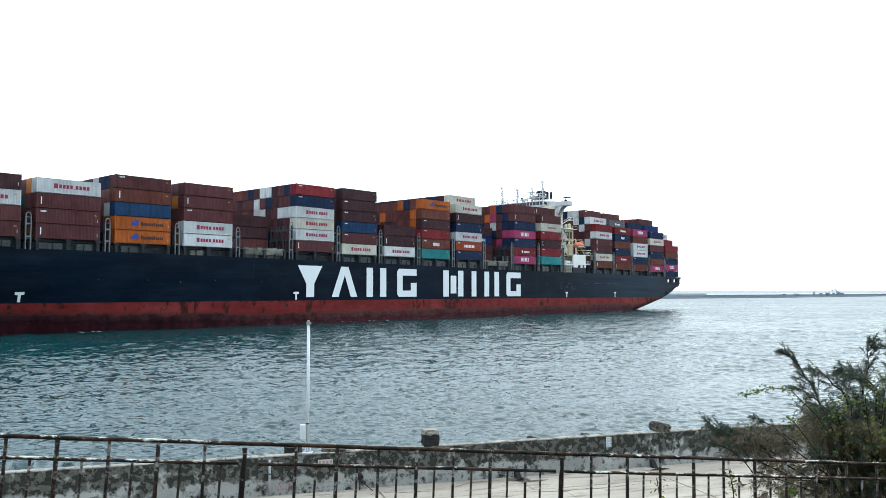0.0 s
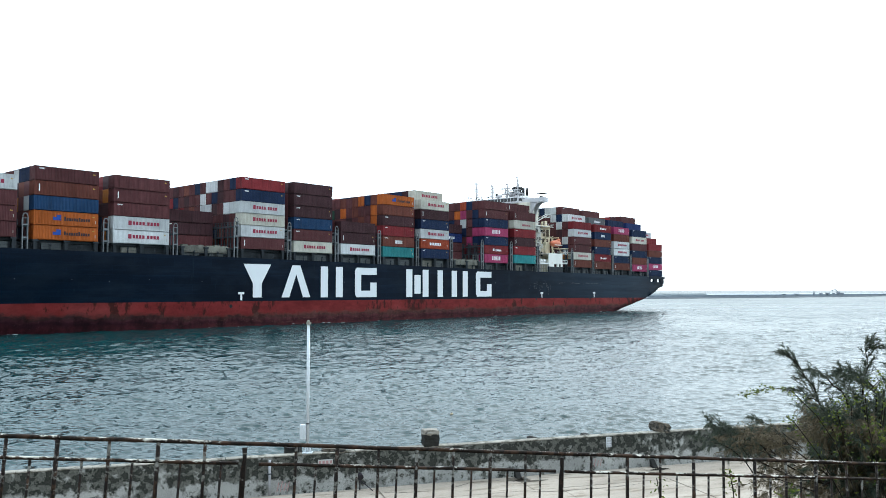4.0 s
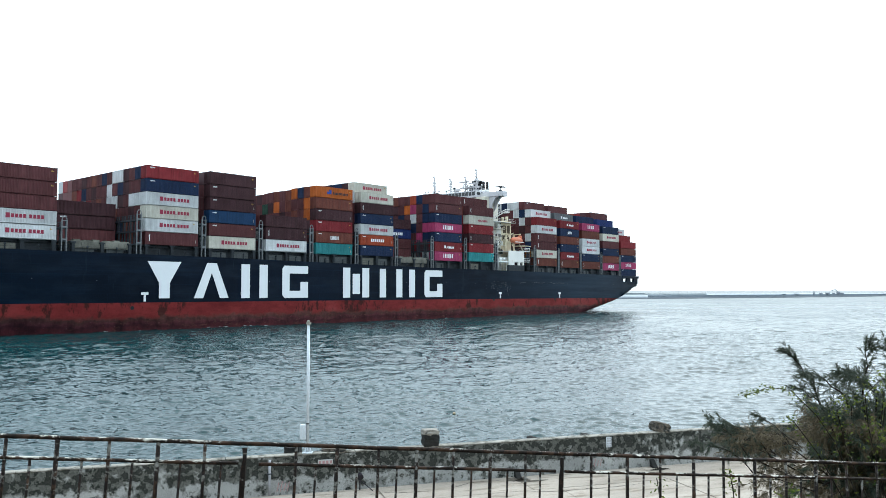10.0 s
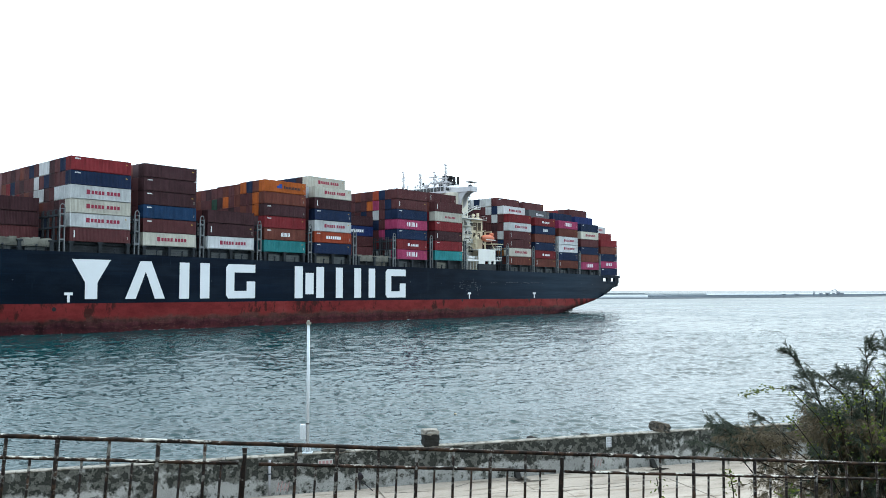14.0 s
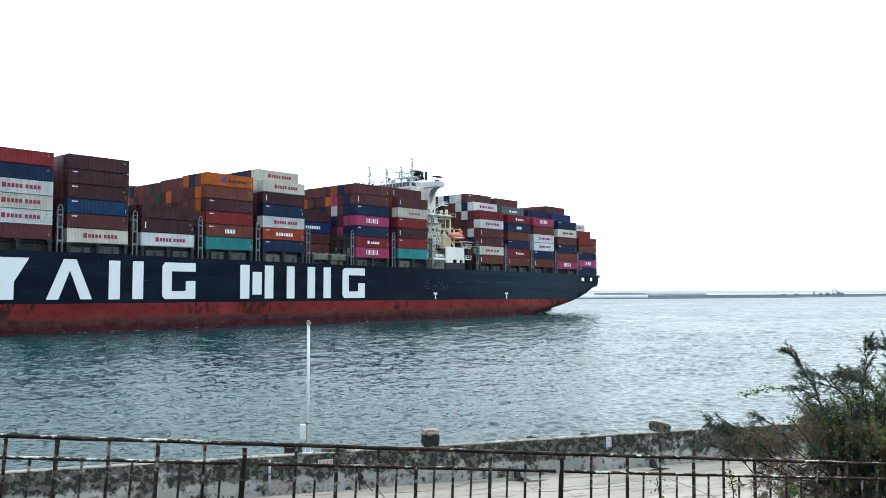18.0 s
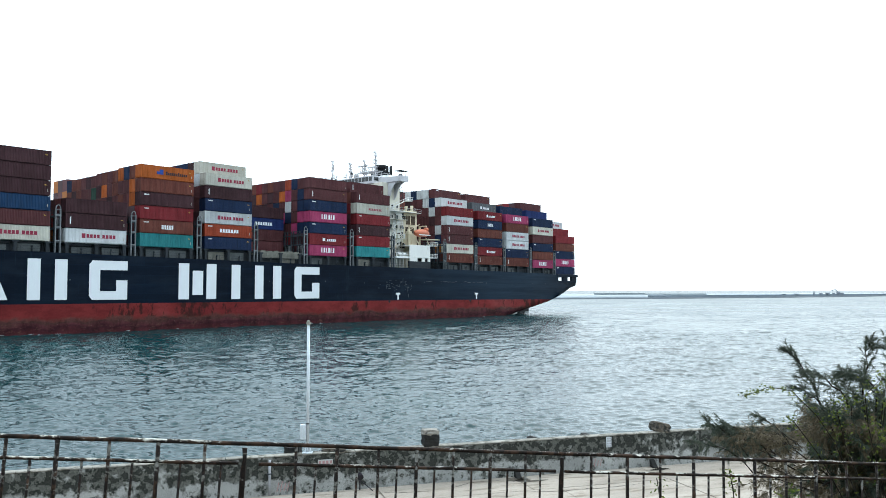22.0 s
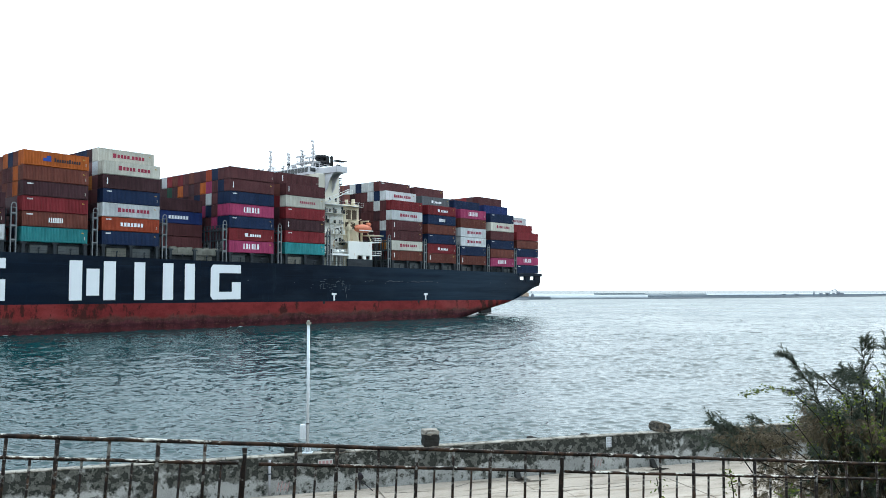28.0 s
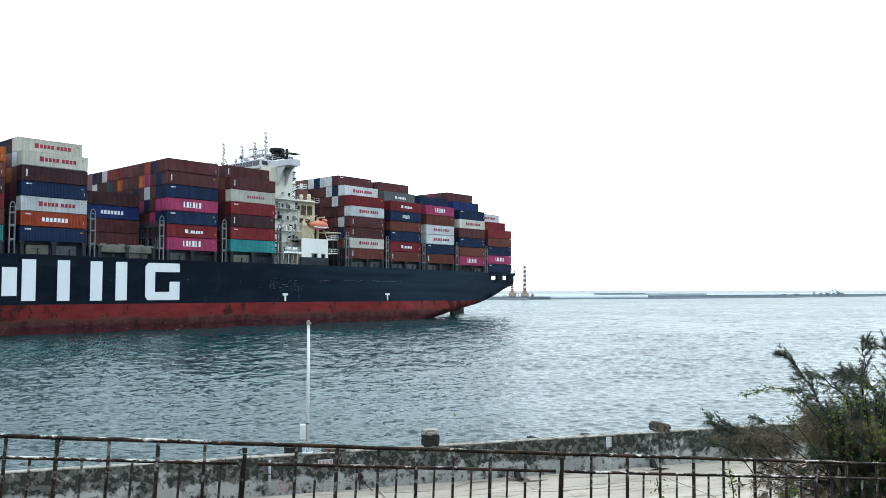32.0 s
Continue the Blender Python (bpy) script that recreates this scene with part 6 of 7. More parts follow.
# ------------------------------------------------------------------ on the sea wall
def build_pole():
    p = thing("white_pole", "slim white painted steel pole with a small cabinet", "pole", at=Matrix.Translation((-3.62, 21.49, WALL_TOP)))
    bm = B()
    tube(bm, (0, 0, 0), (0.0, 0, 3.42), 0.042, 0.040, n=14)
    part("shaft", bm, M_POLEWHITE, p)
    bm = B()
    box(bm, -0.13, 0.13, -0.11, 0.11, 0.0, 0.025, 0.006)
    for a in range(4):
        m = pose(0, 0, 0, 0, 0, 90 * a)
        vs = [bm.verts.new(m @ Vector(v)) for v in ((0.05, 0.006, 0.025), (0.115, 0.006, 0.025), (0.05, 0.006, 0.24), (0.05, -0.006, 0.025), (0.115, -0.006, 0.025), (0.05, -0.006, 0.24))]
        for f in ((0, 1, 2), (5, 4, 3), (0, 2, 5, 3), (1, 4, 5, 2), (0, 3, 4, 1)):
            bm.faces.new([vs[i] for i in f])
    part("base_plate", bm, M_POLEWHITE, p)
    bm = B()
    tube(bm, (0, 0, 3.42), (0, 0, 3.47), 0.07, n=14)
    tube(bm, (0, 0, 3.47), (0, 0, 3.53), 0.05, 0.03, n=12)
    part("cap", bm, M_COPING, p, "dull stained pole cap")
    bm = B()
    tube(bm, (0, 0, 0.76), (0, 0, 0.79), 0.046, n=14)
    part("band", bm, M_MARK_DARK, p, "thin black band")
    bm = B()
    box(bm, -0.20, -0.042, -0.1, 0.06, 0.36, 0.76, 0.012)
    cab = part("cabinet", bm, M_POLEWHITE, p, "small white steel cabinet")
    bm = B()
    box(bm, -0.185, -0.06, -0.107, -0.099, 0.38, 0.74, 0.003)
    part("cabinet_door", bm, M_POLEWHITE, cab)


build_pole()


def rough_block(name, label, size, at, material, seed, lumps=0.12, cat="block"):
    rng = random.Random(seed)
    bm = B()
    bmesh.ops.create_cube(bm, size=1.0)
    bmesh.ops.subdivide_edges(bm, edges=bm.edges[:], cuts=5, use_grid_fill=True)
    o = Vector((rng.uniform(0, 50), rng.uniform(0, 50), 0))
    for v in bm.verts:
        sph = v.co.normalized() * 0.62
        v.co = v.co.lerp(sph, lumps * 1.8)
        v.co += Vector((noise.noise(v.co * 3 + o), noise.noise(v.co * 3 + o + Vector((9, 0, 0))), noise.noise(v.co * 3 + o + Vector((0, 9, 0))))) * lumps
        v.co = Vector((v.co.x * size[0], v.co.y * size[1], v.co.z * size[2]))
    low = min(v.co.z for v in bm.verts)
    for v in bm.verts:
        v.co.z -= low
        if v.co.z < 0.05 * size[2]:
            v.co.z = 0
    for f in bm.faces:
        f.smooth = False
    ob = part(name, bm, material, None, at=at)
    if label:
        tagged(ob, label, cat)
    return ob


M_STONE_LIT = worn("lit_top_pitted_concrete", (0.36, 0.33, 0.29), 0.55, 7, 0.9, stain=(0.06, 0.055, 0.05), stain_at=0.57, bump_s=0.5)
M_STONE_DARK = worn("dark_grey_stone", (0.030, 0.029, 0.027), 0.5, 6, 0.85, bump_s=0.6)
BLOCK = rough_block("concrete_block", "square concrete block on the sea wall, its lit top coloured pale", (0.44, 0.36, 0.34), Matrix.Translation((-0.36, 22.54, WALL_TOP - 0.01)) @ pose(0, 0, 0, 0, 0, 14), M_STONE_DARK, 3, 0.06)
# light from above on the block's top, put in as a paler lump
rough_block("cap", "", (0.43, 0.35, 0.16), Matrix.Translation((0, 0, 0.285)), M_STONE_LIT, 13, 0.11).parent = BLOCK
rough_block("boulder", "dark low boulder behind the sea wall", (0.45, 0.5, 0.52), Matrix.Translation((2.75, 23.95, WALL_TOP - 0.62)), M_STONE_DARK, 4, 0.14, "rock")
rough_block("boulder", "dark low boulder behind the sea wall", (0.45, 0.5, 0.53), Matrix.Translation((4.42, 24.50, WALL_TOP - 0.64)), M_STONE_DARK, 8, 0.14, "rock")
rough_block("boulder", "angular brown boulder on the sea wall", (0.50, 0.40, 0.27), Matrix.Translation((6.66, 24.80, WALL_TOP - 0.03)) @ pose(0, 0, 0, 0, 12, 20), M_ROCK, 6, 0.13, "rock")
rough_block("boulder", "dark low boulder behind the sea wall", (0.4, 0.5, 0.5), Matrix.Translation((-4.05, 21.75, WALL_TOP - 0.38)), M_STONE_DARK, 18, 0.07, "rock")
rough_block("boulder", "reddish flat stone on the sea wall", (0.62, 0.22, 0.10), Matrix.Translation((-2.95, 21.72, WALL_TOP - 0.03)), M_ROCK, 28, 0.12, "rock")


def wall_plate(x_along, w, h, z_top, label, rows, cols, material, bars):
    m = WALL_POSE @ Matrix.Translation((x_along, -0.055, z_top))
    p = thing("wall_sign", label, "sign", at=m)
    bm = B()
    box(bm, -w / 2, w / 2, -0.025, 0.0, -h, 0, 0.004)
    part("plate", bm, material, p)
    for r in range(rows):
        bm = B()
        z1 = -h * (r + 0.2) / rows
        z0 = -h * (r + 0.8) / rows
        path = []
        for c in range(cols):
            x0 = -w / 2 + w * (c + 0.2) / cols
            x1 = -w / 2 + w * (c + 0.8) / cols
            path += [(x0, z0 + 0.008), (x0, z1), (x1, z1), (x1, z0 + 0.008)]
        path += [(path[-1][0], z0), (path[0][0], z0)]
        bm.faces.new([bm.verts.new((x, -0.029, z)) for x, z in path][::-1])
        part("marking", bm, bars, p)


def along(x, y):
    return (Vector((x, y, 0)) - WALL_A).dot(WALL_DIR)


M_PLATE = worn("dirty_white_plate", (0.50, 0.49, 0.47), 0.75, 6, 0.6, bump_s=0.05)
M_BAR_RED = worn("faded_red_bar", (0.42, 0.24, 0.24), 0.8, 8, 0.7, bump_s=0)
M_BAR_GREY = worn("faded_grey_bar", (0.40, 0.40, 0.42), 0.8, 8, 0.7, bump_s=0)
wall_plate(along(-3.15, 21.5), 0.40, 0.14, WALL_TOP - 0.17, "small white plate with faded red characters as bars", 1, 4, M_PLATE, M_BAR_RED)
wall_plate(along(4.94, 24.04), 0.17, 0.30, WALL_TOP - 0.05, "small white plate with grey characters as bars", 4, 2, M_POLEWHITE, M_BAR_GREY)


for xa, zc, w, h in ((6.66, 3.2, 0.36, 0.24), (15.84, 3.22, 0.40, 0.20)):
    for k in range(4):
        bm = B()
        x = xa - w / 2 + w * k / 4
        q = 0.03 * math.sin(k * 2.1)
        for (xa0, za0), (xa1, za1) in (((x, 0.0), (x + 0.05, h + q)), ((x, h * 0.5), (x + 0.09, h * 0.4 + q))):
            bm.faces.new([bm.verts.new(v) for v in ((xa0, 0, za0), (xa0 + 0.02, 0, za0), (xa1 + 0.02, 0, za1), (xa1, 0, za1))])
        bm.transform(Matrix.Translation((0, -0.046, zc - h / 2 - PAVE_Z)))
        part("painted_stroke", bm, M_BAR_RED, SEA_WALL, "faded red paint stroke")


# pipe stub, floodlight and litter by the wall foot
def build_spotlight():
    m = WALL_POSE @ Matrix.Translation((along(-2.25, 21.7), -0.16, PAVE_Z))
    p = thing("ground_spotlight", "small black spotlight on a stake by the wall", "lamp", at=m)
    bm = B()
    tube(bm, (0, 0, 0), (0, 0, 0.34), 0.018, n=8)
    part("stake", bm, M_MARK_DARK, p)
    bm = B()
    tube(bm, (0, 0.05, 0.42), (0, -0.09, 0.34), 0.05, 0.085, n=12)
    part("head", bm, M_MARK_DARK, p)
    bm = B()
    tube(bm, (0.0, 0, 0.26), (0.3, -0.25, 0.01), 0.012, n=6)
    part("cable", bm, M_MARK_DARK, p)


build_spotlight()


def drain_pipe(xa, label):
    m = WALL_POSE @ Matrix.Translation((xa, -0.08, PAVE_Z))
    p = thing("drain_pipe", label, "pipe", at=m)
    bm = B()
    poly_tube(bm, [(0, 0, 0.02), (0, 0, 0.45), (0, 0.0, 0.92)], [0.032, 0.032, 0.032], 8)
    part("pipe", bm, M_BAR_GREY, p)
    bm = B()
    box(bm, -0.06, 0.06, -0.035, 0.045, 0.55, 0.58)
    part("clamp", bm, M_STEEL, p)


drain_pipe(along(-4.55, 21.1), "thin grey pipe running down the sea wall")


# wooden wedges leaning at the wall foot
def wedge(x, y, label):
    m = WALL_POSE @ Matrix.Translation((along(x, y), -0.24, PAVE_Z + 0.010))
    ob_b = B()
    box(ob_b, -0.09, 0.09, -0.10, 0.10, 0, 0.23, 0.02)
    for v in ob_b.verts:
        if v.co.z > 0.12:
            v.co.y = v.co.y * 0.35 + 0.1
            v.co.x *= 0.8
    ob = part("stone_wedge", ob_b, M_STONE_DARK, None, at=m)
    tagged(ob, label, "block")


wedge(2.05, 23.2, "dark wedge-shaped block at the foot of the wall")
wedge(6.25, 24.6, "dark wedge-shaped block at the foot of the wall")

# ------------------------------------------------------------------ railing
LEAN = Vector((0.045, 0.085, 0.995)).normalized()


def rail_point(k, down=0.0):
    p = Vector((-2.327 + 0.2384 * k, 4.326 + 0.0735 * k, 7.575 - 0.0223 * k))
    return p - LEAN * down


RAIL_MID = 0.113
RAIL_LEN = 0.98
# stations along the railing: first, last, balusters (stouter ones in BIG), then the middle rail
SECTIONS = [
    (-1.40, 4.80, [-0.95, -0.08, 0.93, 1.985, 3.015, 4.03], -1.40, 4.80),
    (4.95, 12.86, [6.11, 7.09, 8.11, 9.08, 10.04, 11.03, 12.00], 5.26, 12.86),
    (13.06, 26.48, [13.89, 14.97, 15.98, 17.04, 18.01, 19.05, 20.12, 21.17, 22.28, 23.41, 24.56, 25.69], 13.13, 26.48),
]
BIG = {0.93, 3.015, 7.09, 9.08, 11.03, 14.97, 17.04, 19.05, 21.17}

def bent_pipe(bm, k0, k1, down, r, seed):
    n = max(3, int(abs(k1 - k0) * 2))
    pts = []
    for i in range(n + 1):
        k = k0 + (k1 - k0) * i / n
        w = 0.0028 * noise.noise((k * 0.9, seed, 0.3))
        pts.append(rail_point(k, down) + Vector((0, w, w * 1.2)))
    poly_tube(bm, pts, [r] * len(pts), 10)


def build_railing():
    for si, (x0, x1, posts, mx0, mx1) in enumerate(SECTIONS):
        k0, k1 = x0, x1
        base = rail_point((k0 + k1) / 2, RAIL_LEN)
        th = thing("railing", "rusty steel pipe railing with peeling white paint", "railing", "railing sections", at=Matrix.Translation(base))
        inv = Matrix.Translation(-base)
        pipe = (M_PIPE, M_PIPE_RUST, M_PIPE_MIXED)[si]

        def put(name, bm, mat, label=""):
            bm.transform(inv)
            return part(name, bm, mat, th, label)
        bm = B()
        bent_pipe(bm, k0 - (0.05 if si == 0 else 0.16), k1 + 0.02, 0.0, 0.0122, si)
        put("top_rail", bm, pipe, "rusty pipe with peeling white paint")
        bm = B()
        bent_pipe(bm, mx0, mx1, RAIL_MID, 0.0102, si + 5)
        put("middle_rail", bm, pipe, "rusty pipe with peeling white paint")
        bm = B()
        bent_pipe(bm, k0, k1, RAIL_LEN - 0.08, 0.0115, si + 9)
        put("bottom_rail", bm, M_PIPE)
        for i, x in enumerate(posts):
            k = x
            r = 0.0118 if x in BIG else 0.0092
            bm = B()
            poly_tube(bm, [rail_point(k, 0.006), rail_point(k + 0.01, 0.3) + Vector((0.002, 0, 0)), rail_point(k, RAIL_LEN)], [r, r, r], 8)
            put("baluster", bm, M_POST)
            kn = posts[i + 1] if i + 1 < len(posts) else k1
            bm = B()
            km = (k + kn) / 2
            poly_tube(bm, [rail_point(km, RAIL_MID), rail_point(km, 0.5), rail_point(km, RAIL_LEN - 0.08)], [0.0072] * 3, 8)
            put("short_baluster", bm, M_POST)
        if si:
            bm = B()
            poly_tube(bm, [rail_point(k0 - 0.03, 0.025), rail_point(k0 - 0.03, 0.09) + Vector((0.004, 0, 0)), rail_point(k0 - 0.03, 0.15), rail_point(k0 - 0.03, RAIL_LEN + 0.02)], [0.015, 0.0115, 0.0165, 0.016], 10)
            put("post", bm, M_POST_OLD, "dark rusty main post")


build_railing()

# ------------------------------------------------------------------ casuarina tree at the terrace edge
def twig_needles(bm, p, d, length, n, droop, rng, size=0.0026):
    """Long thin drooping needles along a twig."""
    for i in range(n):
        f = rng.random()
        a = p + d * (length * f)
        side = Vector((rng.gauss(0, 1), rng.gauss(0, 1), rng.gauss(0, 0.7))).normalized()
        dirn = (d * 0.9 + side * 0.55 + Vector((0, 0, -droop))).normalized()
        L = rng.uniform(0.03, 0.085)
        q = dirn.cross(Vector((rng.gauss(0, 1), rng.gauss(0, 1), rng.gauss(0, 1)))).normalized() * size
        m = a + dirn * (L * 0.55)
        e = a + dirn * L + Vector((0, 0, -droop * 0.05 - 0.01))
        v = [bm.verts.new(a - q), bm.verts.new(a + q), bm.verts.new(m + q * 0.9), bm.verts.new(m - q * 0.9), bm.verts.new(e)]
        bm.faces.new((v[0], v[1], v[2], v[3]))
        bm.faces.new((v[3], v[2], v[4]))


def plume(bm_wood, bm_leaf, start, end, rng, dense=1.0, r=0.012, droop=0.35, spread=0.35):
    """A feathery limb from start to end, with side twigs and needles."""
    start, end = Vector(start), Vector(end)
    n = 7
    pts = []
    for i in range(n + 1):
        f = i / n
        p = start.lerp(end, f) + Vector((0, 0, 0.10 * math.sin(math.pi * f) * (end - start).length))
        p += Vector((rng.gauss(0, 1), rng.gauss(0, 1), rng.gauss(0, 1))) * 0.015
        pts.append(p)
    poly_tube(bm_wood, pts, [r * (1 - 0.85 * i / n) + 0.0015 for i in range(n + 1)], 5)
    L = (end - start).length
    for i in range(1, n + 1):
        p = pts[i]
        d = (pts[i] - pts[i - 1]).normalized()
        for _ in range(max(1, int(3.6 * dense))):
            s = (d + Vector((rng.gauss(0, 1), rng.gauss(0, 1), rng.gauss(0, 0.8))) * spread * 1.4).normalized()
            tl = rng.uniform(0.10, 0.26) * (1.15 - 0.5 * i / n)
            twig_needles(bm_leaf, p, s, tl, int(38 * dense), droop, rng)
    twig_needles(bm_leaf, pts[-2], (pts[-1] - pts[-2]).normalized(), L * 0.2, int(60 * dense), droop, rng)


TREE_BASE = Vector((5.25, 9.9, 4.7))
SWAY = []


def build_tree():
    rng = random.Random(4)
    tree = thing("casuarina_tree", "feathery grey-green casuarina with dry brown lower twigs", "tree", at=Matrix.Translation(TREE_BASE))
    inv = Matrix.Translation(-TREE_BASE)
    fork = Vector((5.1, 9.7, 5.9))
    bm = B()
    poly_tube(bm, [TREE_BASE - Vector((0, 0, 0.3)), Vector((5.22, 9.8, 5.3)), fork, Vector((5.3, 9.5, 6.5)), Vector((5.7, 9.4, 7.2))], [0.10, 0.085, 0.07, 0.05, 0.025], 9)
    bm.transform(inv)
    part("trunk", bm, M_BARK, tree)
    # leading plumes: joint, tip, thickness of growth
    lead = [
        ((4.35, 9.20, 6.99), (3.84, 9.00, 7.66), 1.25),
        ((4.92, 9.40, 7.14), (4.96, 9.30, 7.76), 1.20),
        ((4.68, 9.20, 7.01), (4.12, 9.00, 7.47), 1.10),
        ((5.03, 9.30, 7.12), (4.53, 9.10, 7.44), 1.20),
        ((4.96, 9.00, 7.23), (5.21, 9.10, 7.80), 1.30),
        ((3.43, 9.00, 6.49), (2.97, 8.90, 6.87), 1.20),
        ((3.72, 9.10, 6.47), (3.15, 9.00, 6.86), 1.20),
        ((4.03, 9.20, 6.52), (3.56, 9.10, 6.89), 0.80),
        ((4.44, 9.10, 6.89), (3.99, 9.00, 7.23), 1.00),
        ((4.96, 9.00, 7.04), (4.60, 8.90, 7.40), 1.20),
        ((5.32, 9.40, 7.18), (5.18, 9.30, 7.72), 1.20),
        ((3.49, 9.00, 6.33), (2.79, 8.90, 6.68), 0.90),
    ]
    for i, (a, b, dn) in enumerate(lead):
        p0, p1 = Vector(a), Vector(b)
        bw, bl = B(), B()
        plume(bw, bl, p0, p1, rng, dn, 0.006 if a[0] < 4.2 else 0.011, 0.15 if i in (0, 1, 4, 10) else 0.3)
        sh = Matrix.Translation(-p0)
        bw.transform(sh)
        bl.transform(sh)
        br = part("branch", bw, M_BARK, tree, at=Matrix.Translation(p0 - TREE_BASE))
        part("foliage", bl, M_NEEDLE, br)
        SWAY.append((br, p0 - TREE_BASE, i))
    # limbs from the fork to the plumes
    for i, (a, b, dn) in enumerate(lead):
        p0 = Vector(a)
        bm = B()
        mid = fork.lerp(p0, 0.55) + Vector((rng.gauss(0, 0.06), rng.gauss(0, 0.06), -0.08))
        poly_tube(bm, [fork + Vector((0, 0, rng.uniform(-0.3, 0.5))), mid, p0], [0.018, 0.009, 0.006], 6)
        bm.transform(inv)
        part("limb", bm, M_BARK, tree)
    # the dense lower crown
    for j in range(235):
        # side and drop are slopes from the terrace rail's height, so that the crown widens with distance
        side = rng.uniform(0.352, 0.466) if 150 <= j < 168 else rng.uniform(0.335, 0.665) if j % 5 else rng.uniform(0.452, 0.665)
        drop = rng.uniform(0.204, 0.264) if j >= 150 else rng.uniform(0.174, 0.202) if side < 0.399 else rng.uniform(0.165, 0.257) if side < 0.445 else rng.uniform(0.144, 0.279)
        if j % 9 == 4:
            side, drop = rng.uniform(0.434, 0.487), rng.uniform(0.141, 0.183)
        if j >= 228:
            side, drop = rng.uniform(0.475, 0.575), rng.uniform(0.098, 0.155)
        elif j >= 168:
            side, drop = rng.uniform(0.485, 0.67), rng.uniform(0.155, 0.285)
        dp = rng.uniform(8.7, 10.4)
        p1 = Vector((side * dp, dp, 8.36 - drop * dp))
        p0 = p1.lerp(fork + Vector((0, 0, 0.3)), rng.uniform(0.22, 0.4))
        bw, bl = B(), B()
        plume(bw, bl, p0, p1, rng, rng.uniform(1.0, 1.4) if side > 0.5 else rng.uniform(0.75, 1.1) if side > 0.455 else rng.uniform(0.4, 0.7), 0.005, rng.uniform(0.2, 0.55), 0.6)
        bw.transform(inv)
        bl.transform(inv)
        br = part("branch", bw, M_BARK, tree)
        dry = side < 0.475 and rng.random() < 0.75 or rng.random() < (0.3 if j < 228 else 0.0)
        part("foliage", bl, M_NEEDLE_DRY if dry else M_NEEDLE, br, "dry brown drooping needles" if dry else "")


build_tree()


def leafy_spray(name, label, pts, n, rng, spread, size):
    base = Vector(pts[0])
    th = thing(name, label, "shrub", at=Matrix.Translation(base))
    bm = B()
    poly_tube(bm, [Vector(p) - base for p in pts], [0.0065 - 0.0045 * i / len(pts) for i in range(len(pts))], 6)
    part("stem", bm, M_BARK, th)
    bm = B()
    for i in range(n):
        f = rng.random() ** 0.7 * (len(pts) - 1)
        k = min(int(f), len(pts) - 2)
        p = Vector(pts[k]).lerp(Vector(pts[k + 1]), f - k) - base + Vector((rng.gauss(0, spread), rng.gauss(0, spread), rng.gauss(0, spread * 0.6)))
        d = Vector((rng.gauss(0, 1), rng.gauss(0, 1), rng.gauss(0, 0.6))).normalized()
        s = d.cross(Vector((rng.gauss(0, 1), rng.gauss(0, 1), rng.gauss(0, 1)))).normalized()
        L, w = size * rng.uniform(0.7, 1.3), size * 0.28
        up = d.cross(s) * (0.12 * L)
        v = [bm.verts.new(p), bm.verts.new(p + d * L * 0.45 + s * w + up), bm.verts.new(p + d * L), bm.verts.new(p + d * L * 0.45 - s * w + up), bm.verts.new(p + d * L * 0.5 - up * 0.3)]
        bm.faces.new((v[0], v[1], v[4]))
        bm.faces.new((v[1], v[2], v[4]))
        bm.faces.new((v[2], v[3], v[4]))
        bm.faces.new((v[3], v[0], v[4]))
    part("foliage", bm, M_LEAF, th)
    return th


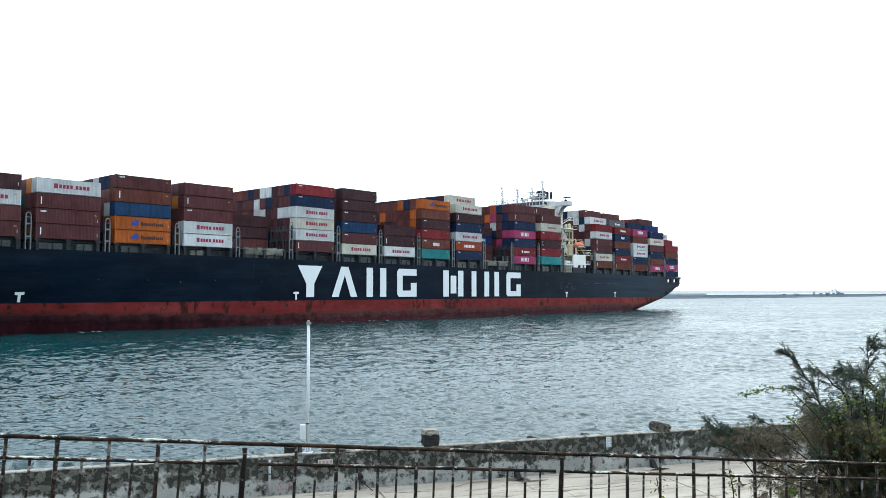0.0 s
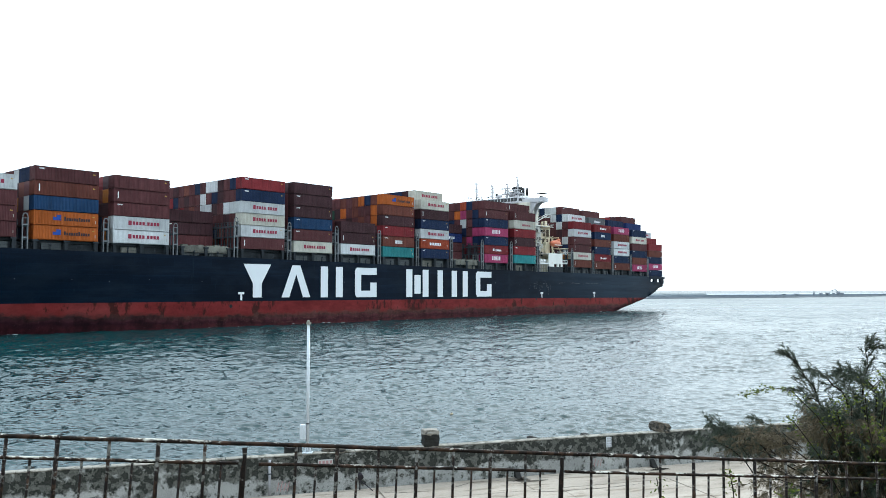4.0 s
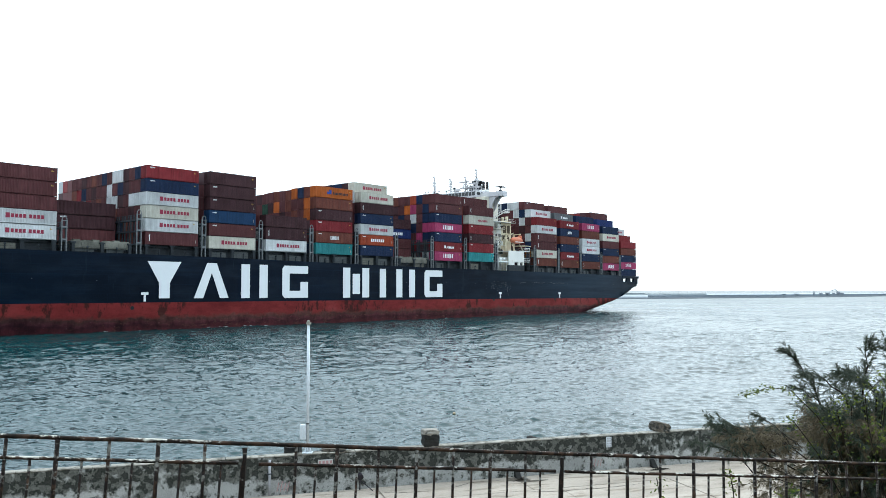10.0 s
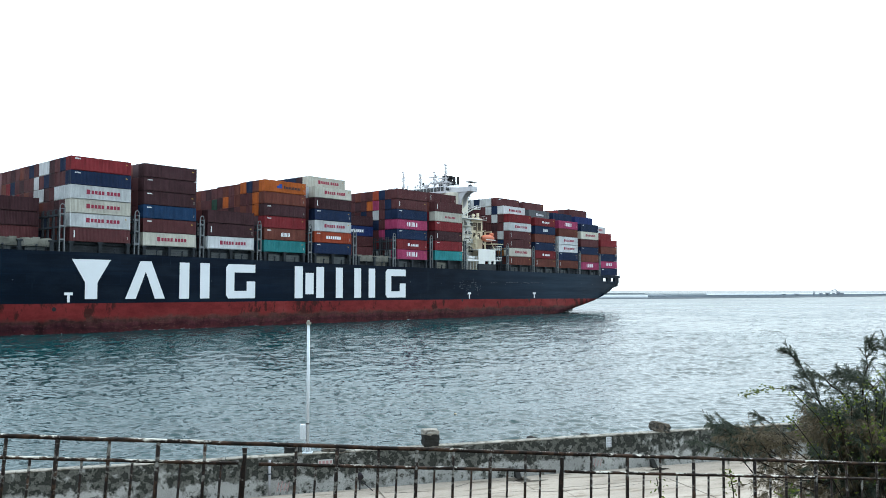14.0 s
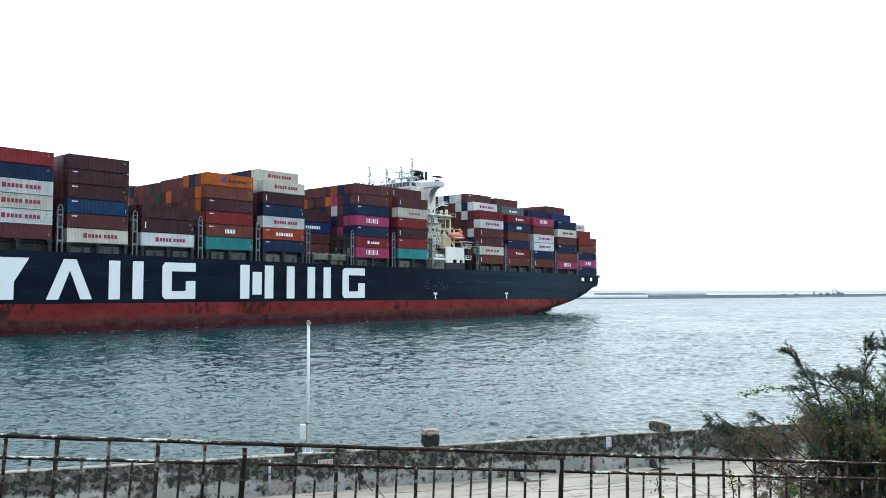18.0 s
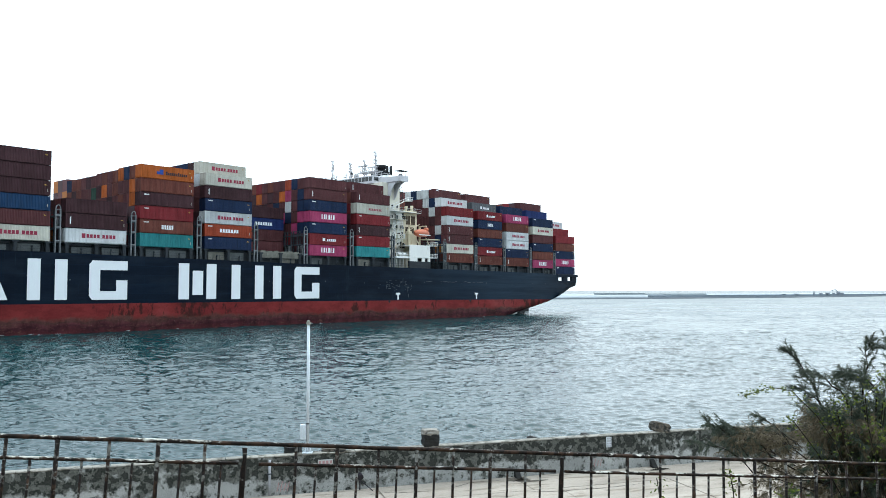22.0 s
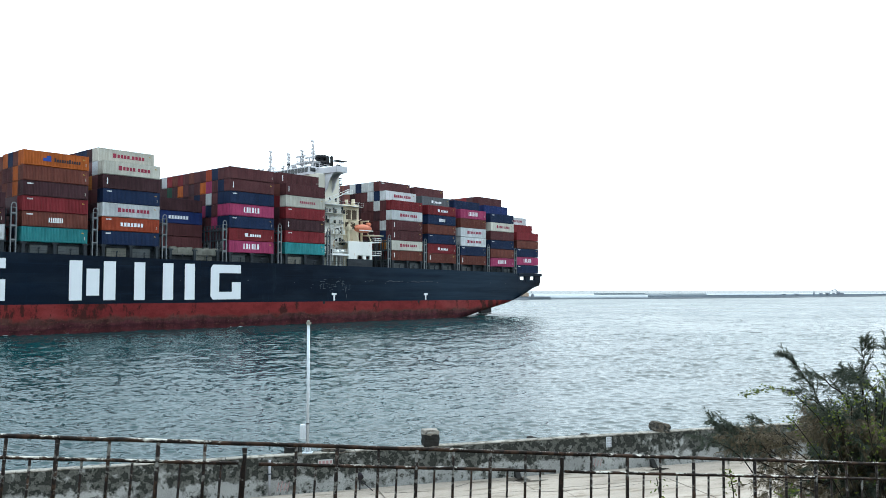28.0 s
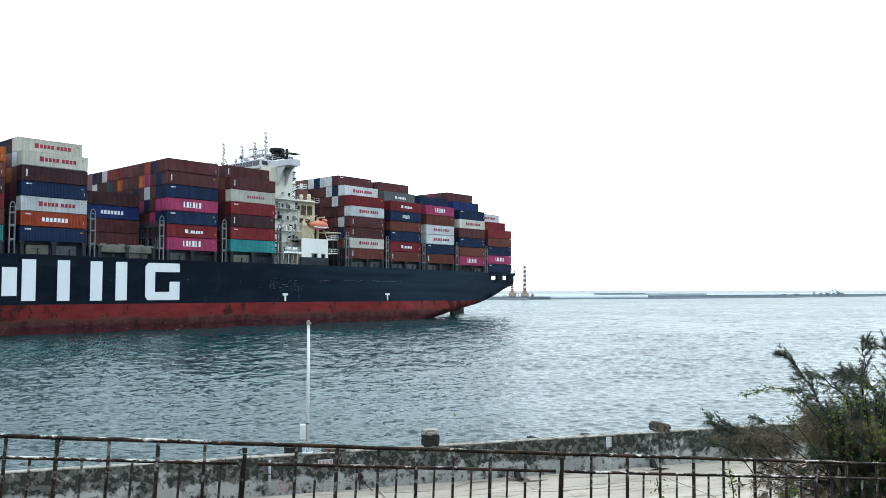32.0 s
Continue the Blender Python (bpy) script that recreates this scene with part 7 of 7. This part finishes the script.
def build_shrubs():
    rng = random.Random(12)
    foot = Vector((4.75, 8.6, 5.3))
    leafy_spray("green_shrub", "thin arching shrub with small bright green leaves", [foot, Vector((4.19, 8.60, 6.73)), Vector((3.96, 8.50, 7.02)), Vector((3.65, 8.40, 7.30)), Vector((3.41, 8.40, 7.34)), Vector((3.26, 8.40, 7.28)), Vector((3.13, 8.40, 7.25))], 140, rng, 0.028, 0.036)
    leafy_spray("green_shrub", "leafy shrub with bright green sunlit leaves", [foot + Vector((0.1, 0, 0)), Vector((4.26, 8.50, 6.69)), Vector((4.17, 8.50, 7.08)), Vector((4.30, 8.40, 7.24))], 150, rng, 0.07, 0.038)
    leafy_spray("green_shrub", "leafy shrub with bright green sunlit leaves", [foot + Vector((0.2, 0, 0)), Vector((4.45, 8.40, 6.65)), Vector((4.58, 8.30, 6.87)), Vector((4.72, 8.30, 7.02))], 150, rng, 0.09, 0.042)
    leafy_spray("green_shrub", "leafy shrub with bright green sunlit leaves", [foot + Vector((0.0, 0.1, 0)), Vector((4.05, 8.70, 6.59)), Vector((3.76, 8.60, 6.94)), Vector((3.67, 8.60, 7.00))], 90, rng, 0.04, 0.036)
    leafy_spray("green_shrub", "leafy shrub with bright green sunlit leaves", [foot + Vector((0.15, 0, 0)), Vector((4.50, 8.50, 6.90)), Vector((4.42, 8.40, 7.25)), Vector((4.52, 8.30, 7.42)), Vector((4.74, 8.30, 7.46))], 170, rng, 0.07, 0.042)
    leafy_spray("green_shrub", "leafy shrub with bright green sunlit leaves", [foot + Vector((0.25, 0, 0)), Vector((4.90, 8.40, 6.70)), Vector((4.74, 8.30, 7.05)), Vector((4.60, 8.25, 7.20))], 150, rng, 0.08, 0.044)
    leafy_spray("green_shrub", "low twiggy weed with small green leaves", [Vector((2.38, 6.50, 6.16)), Vector((2.30, 6.40, 6.78)), Vector((2.27, 6.40, 6.94))], 70, rng, 0.03, 0.035)
    leafy_spray("green_shrub", "low twiggy weed with small green leaves", [Vector((1.68, 6.10, 6.25)), Vector((1.62, 6.00, 6.75)), Vector((1.59, 6.00, 6.96))], 40, rng, 0.03, 0.03)
    leafy_spray("green_shrub", "leafy weed with bright green leaves", [Vector((3.02, 6.90, 6.02)), Vector((2.93, 6.80, 6.56)), Vector((2.90, 6.80, 6.69))], 80, rng, 0.05, 0.036)


build_shrubs()

# ------------------------------------------------------------------ float on the water
BUOY = thing("mooring_float", "small faded orange-white mooring float on the water", "buoy", at=Matrix.Translation((0.75, 54.3, 0)))
_bm = B()
bmesh.ops.create_uvsphere(_bm, u_segments=14, v_segments=10, radius=0.11, matrix=Matrix.Diagonal((1, 1, 0.85, 1)))
for _f in _bm.faces:
    _f.smooth = True
part("float_ball", _bm, M_BUOY, BUOY)
_bm = B()
tube(_bm, (0, 0, 0.10), (0, 0, 0.16), 0.025, n=8)
part("eye", _bm, M_STEEL, BUOY)

# ------------------------------------------------------------------ what moves
def motions():
    for ob, m in MOVERS:
        walk(ob, [(t, ship_pose(t) @ m) for t in SHIP_TIMES])
    # the sea drifts with the wind, and the float rides on it
    walk(WATER, [(t, pose(-0.35 * t, -0.2 * t, 0)) for t in (0, 16, 32)])
    drift = ((0, 0.78, 0.06), (3, 0.54, 0.05), (6, 0.70, 0.0), (8, 0.71, 0.02), (10, 0.74, 0.05), (12, 0.86, 0.05), (14, 0.82, 0.02), (17, 0.93, 0.03), (19, 1.05, 0.04),
             (21, 1.05, 0.0), (23, 1.01, -0.08), (25, 1.02, -0.14), (28, 1.05, -0.12), (29, 1.05, 0.03), (31, 0.82, 0.0), (32, 0.78, 0.03))
    rows = [(t, pose(x, 53.9 + 0.15 * math.cos(t * 0.7), z, 12 * math.sin(t * 1.3), 14 * math.cos(t * 1.1), 0)) for t, x, z in drift]
    walk(BUOY, rows)
    # the breeze moves the plumes
    for br, p, i in SWAY:
        rows = []
        for j in range(41):
            t = 0.8 * j
            rows.append((t, pose(p.x, p.y, p.z, 1.8 * math.sin(t * 1.9 + i * 1.3), 2.4 * math.sin(t * 1.5 + i * 0.8) + 0.9 * math.sin(t * 3.7 + i), 1.4 * math.sin(t * 1.2 + i * 2.0))))
        walk(br, rows)


motions()
